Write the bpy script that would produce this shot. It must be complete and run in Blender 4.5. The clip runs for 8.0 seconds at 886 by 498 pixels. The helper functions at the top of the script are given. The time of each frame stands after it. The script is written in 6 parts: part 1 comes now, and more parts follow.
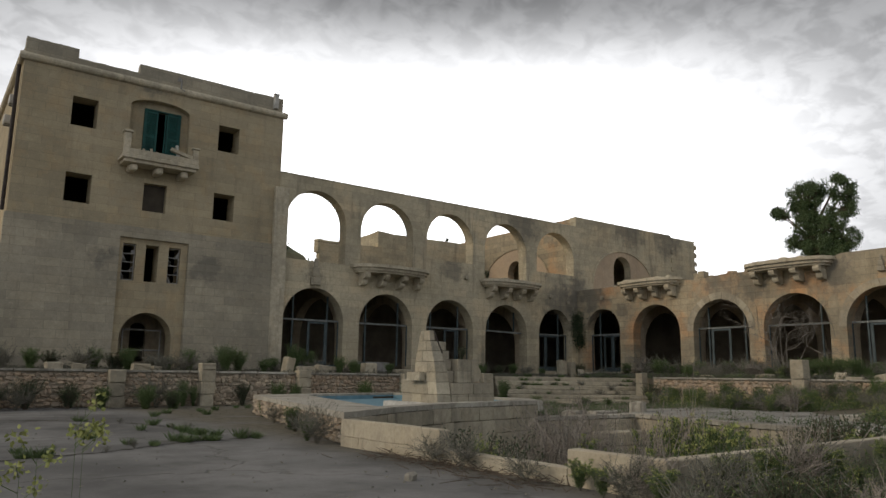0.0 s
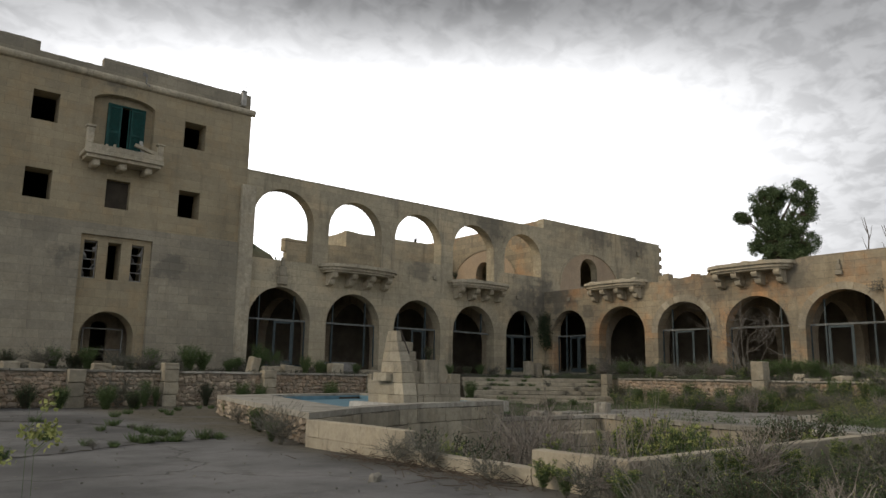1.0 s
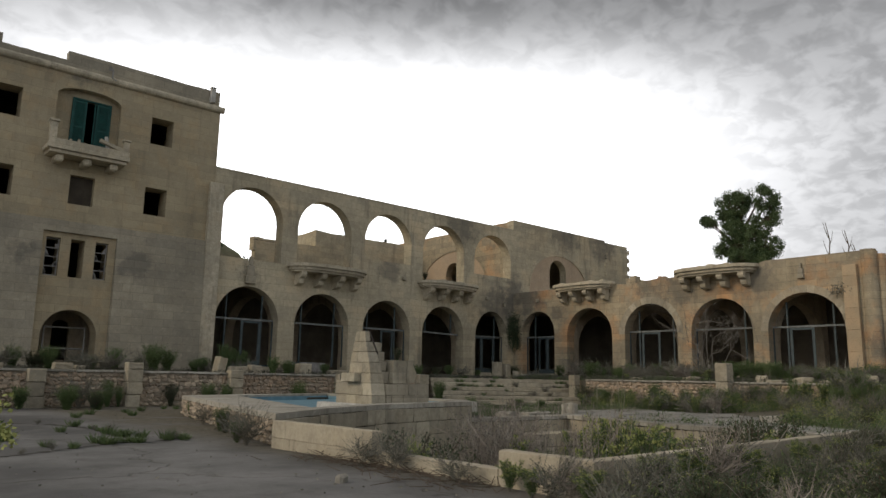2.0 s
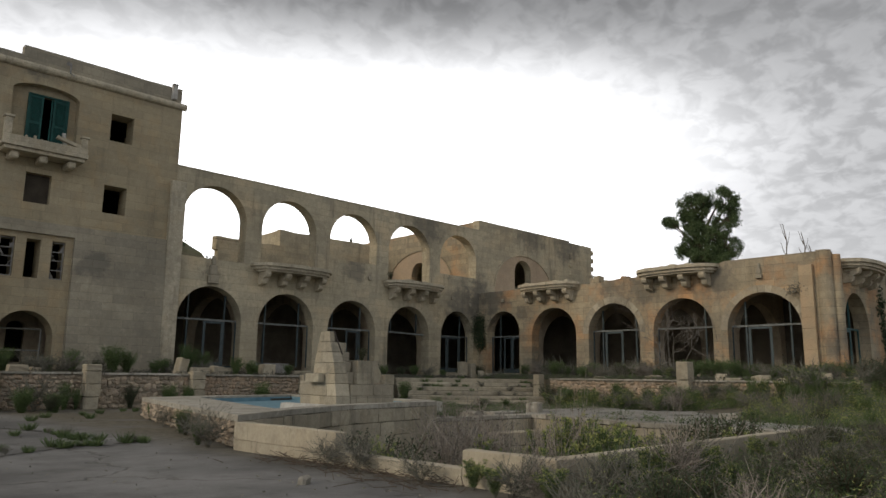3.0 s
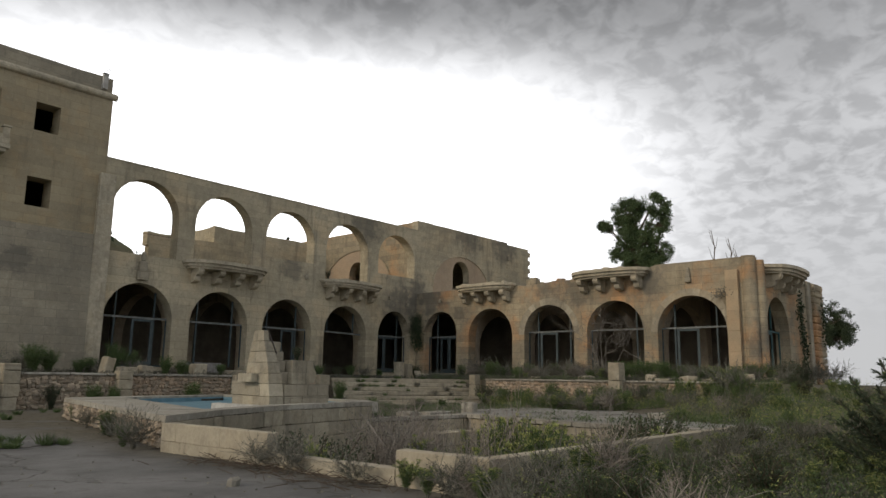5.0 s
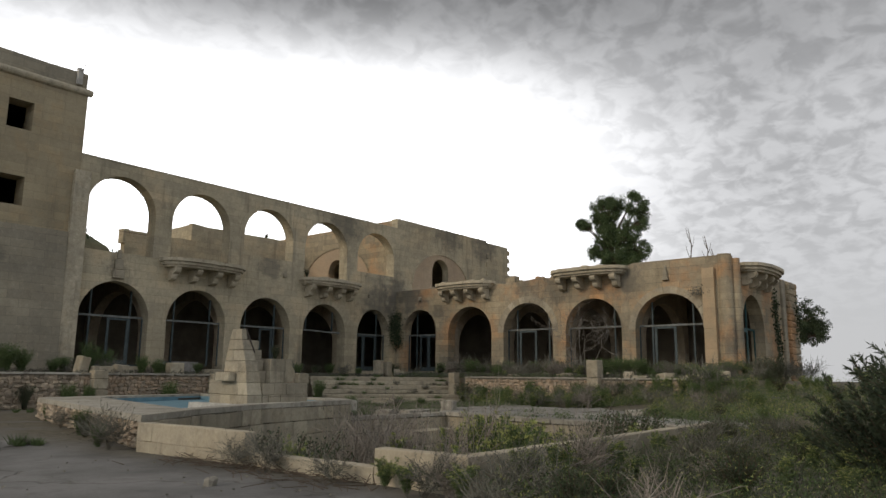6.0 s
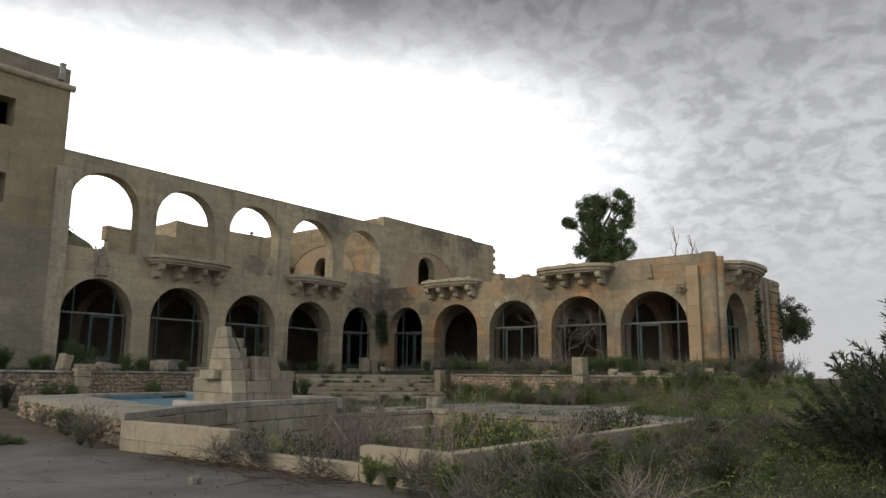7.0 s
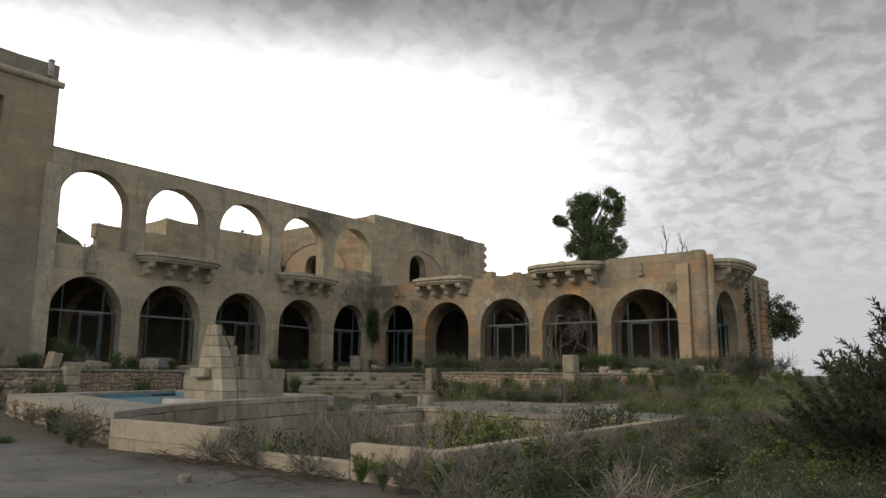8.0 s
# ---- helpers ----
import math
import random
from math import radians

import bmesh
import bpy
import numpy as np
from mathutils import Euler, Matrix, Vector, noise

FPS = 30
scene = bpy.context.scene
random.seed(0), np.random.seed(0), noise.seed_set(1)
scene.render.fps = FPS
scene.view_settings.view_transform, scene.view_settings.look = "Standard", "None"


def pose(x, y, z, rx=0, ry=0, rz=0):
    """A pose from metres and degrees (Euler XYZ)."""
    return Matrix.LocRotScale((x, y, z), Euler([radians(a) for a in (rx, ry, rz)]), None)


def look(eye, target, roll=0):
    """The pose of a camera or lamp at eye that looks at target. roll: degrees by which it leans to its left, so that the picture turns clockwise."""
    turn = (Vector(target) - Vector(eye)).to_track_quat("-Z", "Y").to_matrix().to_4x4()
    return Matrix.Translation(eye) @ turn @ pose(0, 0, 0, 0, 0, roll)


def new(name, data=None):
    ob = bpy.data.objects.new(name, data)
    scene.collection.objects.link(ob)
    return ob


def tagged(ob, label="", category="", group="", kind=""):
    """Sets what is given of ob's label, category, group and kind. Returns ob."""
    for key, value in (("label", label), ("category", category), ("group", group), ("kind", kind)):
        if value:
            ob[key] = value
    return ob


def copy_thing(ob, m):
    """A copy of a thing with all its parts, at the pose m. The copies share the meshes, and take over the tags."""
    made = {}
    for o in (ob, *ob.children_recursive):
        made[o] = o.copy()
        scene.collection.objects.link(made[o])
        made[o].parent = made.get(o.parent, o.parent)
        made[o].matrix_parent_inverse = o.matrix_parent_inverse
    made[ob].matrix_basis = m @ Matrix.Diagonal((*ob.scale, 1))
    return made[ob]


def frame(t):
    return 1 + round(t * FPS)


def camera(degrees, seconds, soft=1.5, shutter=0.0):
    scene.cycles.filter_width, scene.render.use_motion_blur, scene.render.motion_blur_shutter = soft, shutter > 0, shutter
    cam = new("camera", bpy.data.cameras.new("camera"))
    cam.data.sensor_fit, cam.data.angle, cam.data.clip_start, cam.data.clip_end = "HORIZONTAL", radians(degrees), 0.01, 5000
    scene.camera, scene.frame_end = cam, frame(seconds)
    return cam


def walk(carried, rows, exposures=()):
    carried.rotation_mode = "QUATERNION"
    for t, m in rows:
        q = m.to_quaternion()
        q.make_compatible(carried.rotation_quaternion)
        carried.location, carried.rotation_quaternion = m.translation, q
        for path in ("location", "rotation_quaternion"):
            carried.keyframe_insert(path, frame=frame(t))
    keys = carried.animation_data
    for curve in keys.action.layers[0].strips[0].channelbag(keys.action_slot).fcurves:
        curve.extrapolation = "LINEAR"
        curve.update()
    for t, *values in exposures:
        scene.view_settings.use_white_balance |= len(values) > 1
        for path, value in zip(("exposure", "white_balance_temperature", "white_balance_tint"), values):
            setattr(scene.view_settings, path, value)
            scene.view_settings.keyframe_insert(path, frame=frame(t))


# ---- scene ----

# ---- camera ----
LENS = 63.0
cam = camera(LENS, 8.0)
PATH = [
    (0.0, 0.000, 0.000, 1.000, 99.92, -0.80, -36.39),
    (0.5, 0.010, -0.002, 1.000, 99.97, -0.84, -37.53),
    (1.0, 0.017, -0.003, 1.000, 100.00, -0.94, -38.94),
    (1.5, 0.022, -0.005, 1.001, 100.05, -1.10, -40.12),
    (3.0, 0.043, -0.017, 1.003, 100.12, -0.74, -44.02),
    (3.5, 0.049, -0.018, 1.003, 100.15, -0.61, -45.34),
    (4.0, 0.057, -0.018, 1.002, 100.18, -0.56, -46.67),
    (4.5, 0.062, -0.019, 1.000, 100.21, -0.78, -47.89),
    (6.0, 0.069, -0.028, 0.998, 100.08, -0.59, -50.54),
    (6.5, 0.070, -0.031, 0.998, 99.97, -0.58, -51.11),
    (7.0, 0.070, -0.035, 0.998, 99.90, -0.51, -51.63),
    (7.5, 0.070, -0.037, 0.998, 99.81, -0.46, -51.99),
    (8.0, 0.070, -0.038, 0.998, 99.74, -0.44, -52.32),
]
walk(cam, [(r[0], pose(*r[1:])) for r in PATH], exposures=[(0.0, -0.15), (8.0, -0.15)])

# ---- world and sun ----
SUN_EL, SUN_AZ = 27.0, 287.0      # azimuth clockwise from +y: low, beside and a little behind the house, in thin cloud
world = bpy.data.worlds.new("overcast_sky")
scene.world = world
world.use_nodes = True
wt = world.node_tree
wt.nodes.clear()


def wnode(kind, **kw):
    n = wt.nodes.new(kind)
    for k, v in kw.items():
        n.inputs[k].default_value = v
    return n


def wmath(op, a, b=None, clamp=False):
    n = wt.nodes.new("ShaderNodeMath")
    n.operation, n.use_clamp = op, clamp
    for i, v in enumerate((a, b)):
        if v is None:
            continue
        if isinstance(v, (int, float)):
            n.inputs[i].default_value = v
        else:
            wt.links.new(v, n.inputs[i])
    return n.outputs[0]


w_out = wnode("ShaderNodeOutputWorld")
w_bg = wnode("ShaderNodeBackground", Strength=1.0)
w_sky = wt.nodes.new("ShaderNodeTexSky")
w_sky.sky_type, w_sky.sun_disc = "NISHITA", False
w_sky.sun_elevation, w_sky.sun_rotation = radians(SUN_EL), radians(SUN_AZ)
w_co = wt.nodes.new("ShaderNodeTexCoord")
w_sep = wt.nodes.new("ShaderNodeSeparateXYZ")
wt.links.new(w_co.outputs["Generated"], w_sep.inputs[0])
# cloud deck: the view direction is laid on a flat layer so that clouds shrink to the horizon
zz = wmath("MAXIMUM", wmath("ADD", w_sep.outputs["Z"], 0.32), 0.03)
w_xy = wt.nodes.new("ShaderNodeCombineXYZ")
wt.links.new(wmath("DIVIDE", w_sep.outputs["X"], zz), w_xy.inputs[0])
wt.links.new(wmath("DIVIDE", w_sep.outputs["Y"], zz), w_xy.inputs[1])


def wnoise(scale, detail, rough=0.55, dist=0.0):
    n = wnode("ShaderNodeTexNoise", Scale=scale, Detail=detail, Roughness=rough, Distortion=dist)
    wt.links.new(w_xy.outputs[0], n.inputs["Vector"])
    return n.outputs["Fac"]


def wramp(value, a, b, lo=0.0, hi=1.0):
    n = wt.nodes.new("ShaderNodeMapRange")
    n.interpolation_type = "SMOOTHSTEP"
    for k, v in zip(("From Min", "From Max", "To Min", "To Max"), (a, b, lo, hi)):
        n.inputs[k].default_value = v
    wt.links.new(value, n.inputs["Value"])
    return n.outputs["Result"]


BRIGHT_AZ, BRIGHT_EL = 34.0, 12.0
b_dir = (math.sin(radians(BRIGHT_AZ)) * math.cos(radians(BRIGHT_EL)), math.cos(radians(BRIGHT_AZ)) * math.cos(radians(BRIGHT_EL)), math.sin(radians(BRIGHT_EL)))
w_dot = wt.nodes.new("ShaderNodeVectorMath")
w_dot.operation = "DOT_PRODUCT"
w_dot.inputs[1].default_value = b_dir
w_nrm = wt.nodes.new("ShaderNodeVectorMath")
w_nrm.operation = "NORMALIZE"
wt.links.new(w_co.outputs["Generated"], w_nrm.inputs[0])
wt.links.new(w_nrm.outputs[0], w_dot.inputs[0])
# broad pale veil added behind the camera at azimuth 250 to brighten the house front
w_fill_dot = wt.nodes.new("ShaderNodeVectorMath")
w_fill_dot.operation = "DOT_PRODUCT"
w_fill_dot.inputs[1].default_value = (math.sin(radians(250)) * 0.9, math.cos(radians(250)) * 0.9, 0.436)
wt.links.new(w_nrm.outputs[0], w_fill_dot.inputs[0])
west_fill = wramp(w_fill_dot.outputs["Value"], 0.05, 1.0)
# thin bright cloud over the house, heavier grey cloud elsewhere
glow = wramp(w_dot.outputs["Value"], 0.70, 0.985)
low = wramp(w_sep.outputs["Z"], 0.50, 0.29)
banks = wramp(wnoise(1.5, 8.0, 0.6, 0.15), 0.36, 0.66)
fluff = wramp(wnoise(17.0, 3.0, 0.55, 0.35), 0.36, 0.62)
# towards the horizon the cloud texture melts into an even veil
veil = wramp(w_sep.outputs["Z"], 0.04, 0.24)
fluff = wmath("ADD", wmath("MULTIPLY", fluff, veil), wmath("MULTIPLY", wmath("SUBTRACT", 1.0, veil), 0.5))
banks = wmath("ADD", wmath("MULTIPLY", banks, veil), wmath("MULTIPLY", wmath("SUBTRACT", 1.0, veil), 0.5))
grey = wmath("ADD", 0.21, wmath("ADD", wmath("MULTIPLY", banks, 0.13), wmath("MULTIPLY", fluff, 0.09)))
bright = wmath("ADD", 0.66, wmath("ADD", wmath("MULTIPLY", fluff, 0.24), wmath("MULTIPLY", banks, 0.16)))
mixf = wmath("MULTIPLY", wmath("ADD", wmath("MULTIPLY", glow, 0.4), 0.6), low, True)
lum = wmath("ADD", wmath("MULTIPLY", grey, wmath("SUBTRACT", 1.0, mixf)), wmath("MULTIPLY", wmath("ADD", bright, wmath("MULTIPLY", wmath("POWER", glow, 3.0), 1.8)), mixf))
lum = wmath("ADD", lum, wmath("MULTIPLY", west_fill, 0.34))
w_cloud = wt.nodes.new("ShaderNodeCombineColor")
for i, k in enumerate((0.995, 1.0, 1.02)):
    wt.links.new(wmath("MULTIPLY", lum, k), w_cloud.inputs[i])
w_sc = wt.nodes.new("ShaderNodeVectorMath")
w_sc.operation = "SCALE"
w_sc.inputs["Scale"].default_value = 0.05
wt.links.new(w_sky.outputs[0], w_sc.inputs[0])
w_mix = wt.nodes.new("ShaderNodeMix")
w_mix.data_type = "RGBA"
w_mix.inputs["Factor"].default_value = 0.96
wt.links.new(w_sc.outputs[0], w_mix.inputs["A"])
wt.links.new(w_cloud.outputs[0], w_mix.inputs["B"])
wt.links.new(w_mix.outputs["Result"], w_bg.inputs["Color"])
wt.links.new(w_bg.outputs[0], w_out.inputs[0])

sun_data = bpy.data.lights.new("sun", "SUN")
sun_data.energy, sun_data.angle, sun_data.color = 1.2, radians(12), (1.0, 0.82, 0.60)
sun = new("sun", sun_data)
s_to = Vector((math.sin(radians(SUN_AZ)) * math.cos(radians(SUN_EL)), math.cos(radians(SUN_AZ)) * math.cos(radians(SUN_EL)), math.sin(radians(SUN_EL))))
sun.matrix_world = look(tuple(s_to * 100), (0, 0, 0))


# ---- materials ----
class Mat:
    """A node material with short calls for the usual nodes."""

    def __init__(self, name, rough=0.85, metal=0.0):
        self.m = bpy.data.materials.new(name)
        self.m.use_nodes = True
        self.t = self.m.node_tree
        self.b = self.t.nodes["Principled BSDF"]
        self.b.inputs["Roughness"].default_value = rough
        self.b.inputs["Metallic"].default_value = metal
        self.b.inputs["Specular IOR Level"].default_value = 0.3
        self.g = self.t.nodes.new("ShaderNodeNewGeometry")
        self.o = self.t.nodes.new("ShaderNodeObjectInfo")
        self.pos = self.g.outputs["Position"]

    def put(self, sock, v):
        if isinstance(v, bpy.types.NodeSocket):
            self.t.links.new(v, sock)
        else:
            sock.default_value = v

    def math(self, op, a, b=0.0, clamp=False):
        n = self.t.nodes.new("ShaderNodeMath")
        n.operation, n.use_clamp = op, clamp
        self.put(n.inputs[0], a), self.put(n.inputs[1], b)
        return n.outputs[0]

    def scaled(self, vec, s):
        n = self.t.nodes.new("ShaderNodeVectorMath")
        n.operation = "MULTIPLY"
        self.put(n.inputs[0], vec)
        n.inputs[1].default_value = s
        return n.outputs[0]

    def noise(self, scale, detail=5.0, rough=0.6, vec=None, dist=0.0):
        n = self.t.nodes.new("ShaderNodeTexNoise")
        n.inputs["Scale"].default_value, n.inputs["Detail"].default_value = scale, detail
        n.inputs["Roughness"].default_value, n.inputs["Distortion"].default_value = rough, dist
        self.put(n.inputs["Vector"], vec or self.pos)
        return n.outputs["Fac"]

    def edges(self, scale, vec=None):
        n = self.t.nodes.new("ShaderNodeTexVoronoi")
        n.feature = "DISTANCE_TO_EDGE"
        n.inputs["Scale"].default_value = scale
        self.put(n.inputs["Vector"], vec or self.pos)
        return n.outputs["Distance"]

    def ramp(self, v, a, b, lo=0.0, hi=1.0):
        n = self.t.nodes.new("ShaderNodeMapRange")
        n.interpolation_type = "SMOOTHSTEP"
        self.put(n.inputs["Value"], v)
        for k, x in zip(("From Min", "From Max", "To Min", "To Max"), (a, b, lo, hi)):
            n.inputs[k].default_value = x
        return n.outputs["Result"]

    def mix(self, f, a, b, kind="MIX"):
        n = self.t.nodes.new("ShaderNodeMix")
        n.data_type, n.blend_type = "RGBA", kind
        self.put(n.inputs["Factor"], f)
        for k, v in (("A", a), ("B", b)):
            self.put(n.inputs[k], (*v, 1) if isinstance(v, tuple) else v)
        return n.outputs["Result"]

    def color(self, c):
        self.put(self.b.inputs["Base Color"], (*c, 1) if isinstance(c, tuple) else c)

    def bump(self, h, strength=0.4, dist=0.02):
        n = self.t.nodes.new("ShaderNodeBump")
        n.inputs["Strength"].default_value, n.inputs["Distance"].default_value = strength, dist
        self.put(n.inputs["Height"], h)
        self.t.links.new(n.outputs[0], self.b.inputs["Normal"])

    def vary(self, c, amount=0.3):
        r = self.math("ADD", self.math("MULTIPLY", self.o.outputs["Random"], amount), 1.0 - amount / 2)
        n = self.t.nodes.new("ShaderNodeVectorMath")
        n.operation = "SCALE"
        self.put(n.inputs[0], (c if not isinstance(c, tuple) else Vector(c)))
        self.put(n.inputs["Scale"], r)
        return n.outputs[0]


def stone(name, pale, dark, warm, courses=True, joints=0.5, stain=0.5, warmth=0.35, warm_scale=1.7, mottle=0.34, marks=(), vary=0.0):
    """Globigerina limestone ashlar: courses, weather streaks, warm patches and pitting."""
    m = Mat(name, 0.93)
    sep = m.t.nodes.new("ShaderNodeSeparateXYZ")
    m.put(sep.inputs[0], m.pos)
    along = m.math("ADD", sep.outputs[0], sep.outputs[1])
    uv = m.t.nodes.new("ShaderNodeCombineXYZ")
    m.put(uv.inputs[0], along), m.put(uv.inputs[1], sep.outputs[2])
    big = m.noise(0.35, 6.0, 0.65)
    mid = m.noise(1.7, 6.0, 0.6)
    fine = m.noise(22.0, 6.0, 0.7)
    c = m.mix(m.ramp(big, 0.32, 0.68), dark, pale)
    c = m.mix(m.math("MULTIPLY", m.ramp(mid if warm_scale == 1.7 else m.noise(warm_scale, 6.0, 0.6), 0.45, 0.66), warmth), c, warm)
    streak = m.noise(1.0, 6.0, 0.65, m.scaled(m.pos, (2.6, 2.6, 0.35)))
    c = m.mix(m.math("MULTIPLY", m.ramp(streak, 0.52, 0.74), stain), c, (0.10, 0.095, 0.08))
    patch = m.ramp(m.noise(0.8, 7.0, 0.7, None, 0.3), 0.53, 0.58)
    c = m.mix(m.math("MULTIPLY", patch, 0.4 * stain), c, (0.23, 0.215, 0.18))
    mott = m.noise(7.0, 5.0, 0.7)
    c = m.mix(m.math("MULTIPLY", m.ramp(mott, 0.46, 0.66), mottle), c, tuple(0.55 * v for v in dark))
    c = m.mix(m.math("MULTIPLY", m.ramp(mott, 0.44, 0.28), 0.38), c, tuple(min(0.8, 1.3 * v) for v in pale))
    c = m.mix(m.math("MULTIPLY", m.ramp(fine, 0.35, 0.7), 0.22), c, (0.16, 0.13, 0.085))
    for (x, y, z, r) in marks:
        # black lichen and damp, ragged at its edge
        d = m.t.nodes.new("ShaderNodeVectorMath")
        d.operation = "DISTANCE"
        m.put(d.inputs[0], m.pos)
        d.inputs[1].default_value = (x, y, z)
        ragged = m.math("ADD", d.outputs["Value"], m.math("MULTIPLY", m.math("SUBTRACT", m.noise(1.6, 7.0, 0.7), 0.5), 3.2 * r))
        c = m.mix(m.math("MULTIPLY", m.ramp(ragged, r, 0.25 * r), 0.62), c, (0.135, 0.13, 0.115))
    height = m.math("MULTIPLY", fine, 0.5)
    if courses:
        br = m.t.nodes.new("ShaderNodeTexBrick")
        br.inputs["Scale"].default_value = 1.0
        br.inputs["Brick Width"].default_value, br.inputs["Row Height"].default_value = 0.72, 0.285
        br.inputs["Mortar Size"].default_value, br.inputs["Mortar Smooth"].default_value = 0.012, 0.5
        br.inputs["Color1"].default_value, br.inputs["Color2"].default_value = (0.70, 0.71, 0.73, 1), (1.18, 1.15, 1.08, 1)
        br.inputs["Mortar"].default_value = (0.56, 0.55, 0.54, 1)
        wob = m.t.nodes.new("ShaderNodeVectorMath")
        wob.operation = "MULTIPLY_ADD"
        nz = m.t.nodes.new("ShaderNodeTexNoise")
        nz.inputs["Scale"].default_value = 3.0
        m.put(nz.inputs["Vector"], m.pos)
        m.put(wob.inputs[0], nz.outputs["Color"])
        wob.inputs[1].default_value = (0.03, 0.03, 0.0)
        m.put(wob.inputs[2], uv.outputs[0])
        m.put(br.inputs["Vector"], wob.outputs[0])
        c = m.mix(m.math("MULTIPLY", m.ramp(m.noise(0.5, 4.0), 0.22, 0.5), joints), c, m.mix(1.0, c, br.outputs["Color"], "MULTIPLY"))
        height = m.math("SUBTRACT", height, m.math("MULTIPLY", br.outputs["Fac"], 0.8))
    m.color(m.vary(c, vary) if vary else c)
    m.bump(height, 0.45, 0.02)
    return m.m


def plain(name, c1, c2, scale=4.0, rough=0.85, metal=0.0, bump=0.3, vary=0.0, dirt=0.0):
    m = Mat(name, rough, metal)
    c = m.mix(m.ramp(m.noise(scale), 0.3, 0.7), c1, c2)
    fine = m.noise(scale * 9, 6.0, 0.7)
    c = m.mix(m.math("MULTIPLY", m.ramp(fine, 0.45, 0.75), 0.3 + dirt), c, tuple(0.5 * v for v in c1))
    if vary:
        c = m.vary(c, vary)
    m.color(c)
    m.bump(fine, bump, 0.012)
    return m.m


def foliage(name, c1, c2, rough=0.6):
    m = Mat(name, rough)
    r = m.g.outputs["Random Per Island"]
    c = m.mix(r, c1, c2)
    c = m.mix(m.math("MULTIPLY", m.ramp(m.noise(1.3), 0.4, 0.65), 0.5), c, tuple(0.5 * v for v in c1))
    m.color(c)
    m.b.inputs["Specular IOR Level"].default_value = 0.25
    return m.m


M_TOWER = stone("tower_limestone", (0.45, 0.39, 0.27), (0.33, 0.285, 0.195), (0.46, 0.335, 0.19), True, 0.34, 0.25, 0.35, 1.7, 0.14, ((6.0, 26.0, 11.2, 0.8),))
M_BASE = stone("base_limestone", (0.41, 0.375, 0.295), (0.27, 0.25, 0.20), (0.39, 0.32, 0.21), True, 0.4, 0.3, 0.12, 1.7, 0.16, ((8.5, 25.8, 4.6, 0.7), (4.9, 25.8, 4.6, 0.5)))
M_ARCADE = stone("arcade_limestone", (0.62, 0.555, 0.41), (0.40, 0.36, 0.265), (0.56, 0.43, 0.26), True, 0.45, 0.5, 0.4, 0.7, 0.24, ((26.6, 26.0, 4.6, 1.7), (27.7, 26.0, 5.2, 1.2), (12.8, 26.0, 4.8, 0.5), (19.6, 26.0, 5.7, 0.9), (24.0, 26.0, 8.7, 1.3), (32.0, 26.0, 9.3, 1.6), (35.5, 26.0, 9.0, 1.4)))
M_WING = stone("wing_limestone", (0.47, 0.405, 0.29), (0.28, 0.247, 0.18), (0.56, 0.32, 0.16), True, 0.7, 0.45, 0.85, 0.55, 0.22, ((27.74, 25.0, 4.9, 1.3), (27.74, 17.8, 5.1, 0.9), (27.74, 16.4, 4.9, 0.8), (27.74, 12.9, 5.0, 0.8), (28.2, 8.8, 2.6, 0.9), (27.74, 22.9, 4.3, 0.7)))
M_TRIM = stone("trim_limestone", (0.62, 0.56, 0.43), (0.40, 0.365, 0.28), (0.55, 0.43, 0.27), False, 0.0, 0.6, 0.22)
M_INNER = stone("inner_plaster", (0.50, 0.43, 0.32), (0.34, 0.29, 0.22), (0.46, 0.35, 0.22), False, 0.0, 0.5, 0.3)
M_PLASTER = stone("pink_plaster", (0.50, 0.40, 0.29), (0.40, 0.32, 0.235), (0.50, 0.37, 0.25), False, 0.0, 0.25, 0.3, 1.7, 0.12)
M_RING = stone("arch_stone", (0.46, 0.415, 0.32), (0.31, 0.28, 0.215), (0.48, 0.36, 0.22), False, 0.0, 0.5, 0.4, 1.7, 0.25, (), 0.3)
M_BLOCK = stone("cut_stone", (0.46, 0.42, 0.325), (0.29, 0.265, 0.205), (0.42, 0.35, 0.23), False, 0.0, 0.75, 0.3, 1.7, 0.3, (), 0.3)
M_ORANGE = plain("orange_limestone", (0.47, 0.355, 0.23), (0.40, 0.325, 0.22), 2.0, 0.93, 0, 0.5, 0.15, 0.15)
M_COPING = stone("coping_stone", (0.44, 0.425, 0.37), (0.26, 0.25, 0.215), (0.38, 0.35, 0.28), False, 0.0, 0.8, 0.2, 1.7, 0.35, (), 0.25)
M_RUBBLE = plain("rubble_stone", (0.45, 0.365, 0.27), (0.36, 0.315, 0.25), 6.0, 0.95, 0, 0.5, 0.7, 0.2)
M_MORTAR = plain("lime_mortar", (0.40, 0.355, 0.28), (0.28, 0.245, 0.19), 8.0, 0.96, 0, 0.6)
M_GARDEN = stone("garden_wall_stone", (0.48, 0.435, 0.335), (0.32, 0.29, 0.225), (0.44, 0.36, 0.24), False, 0.0, 0.65, 0.3, 1.7, 0.28, (), 0.14)
M_PAVE = stone("grey_flagstone", (0.33, 0.33, 0.31), (0.21, 0.21, 0.195), (0.30, 0.28, 0.24), False, 0.0, 0.7, 0.2, 1.7, 0.35, (), 0.2)
M_OLEANDER = foliage("oleander_leaf", (0.034, 0.054, 0.034), (0.075, 0.096, 0.058), 0.55)
M_JOINT = plain("deep_joint", (0.085, 0.075, 0.06), (0.055, 0.05, 0.04), 8.0, 0.97, 0, 0.4)
M_FRAME = plain("grey_blue_paint", (0.075, 0.098, 0.105), (0.045, 0.062, 0.068), 5.0, 0.65, 0, 0.2, 0.25, 0.2)
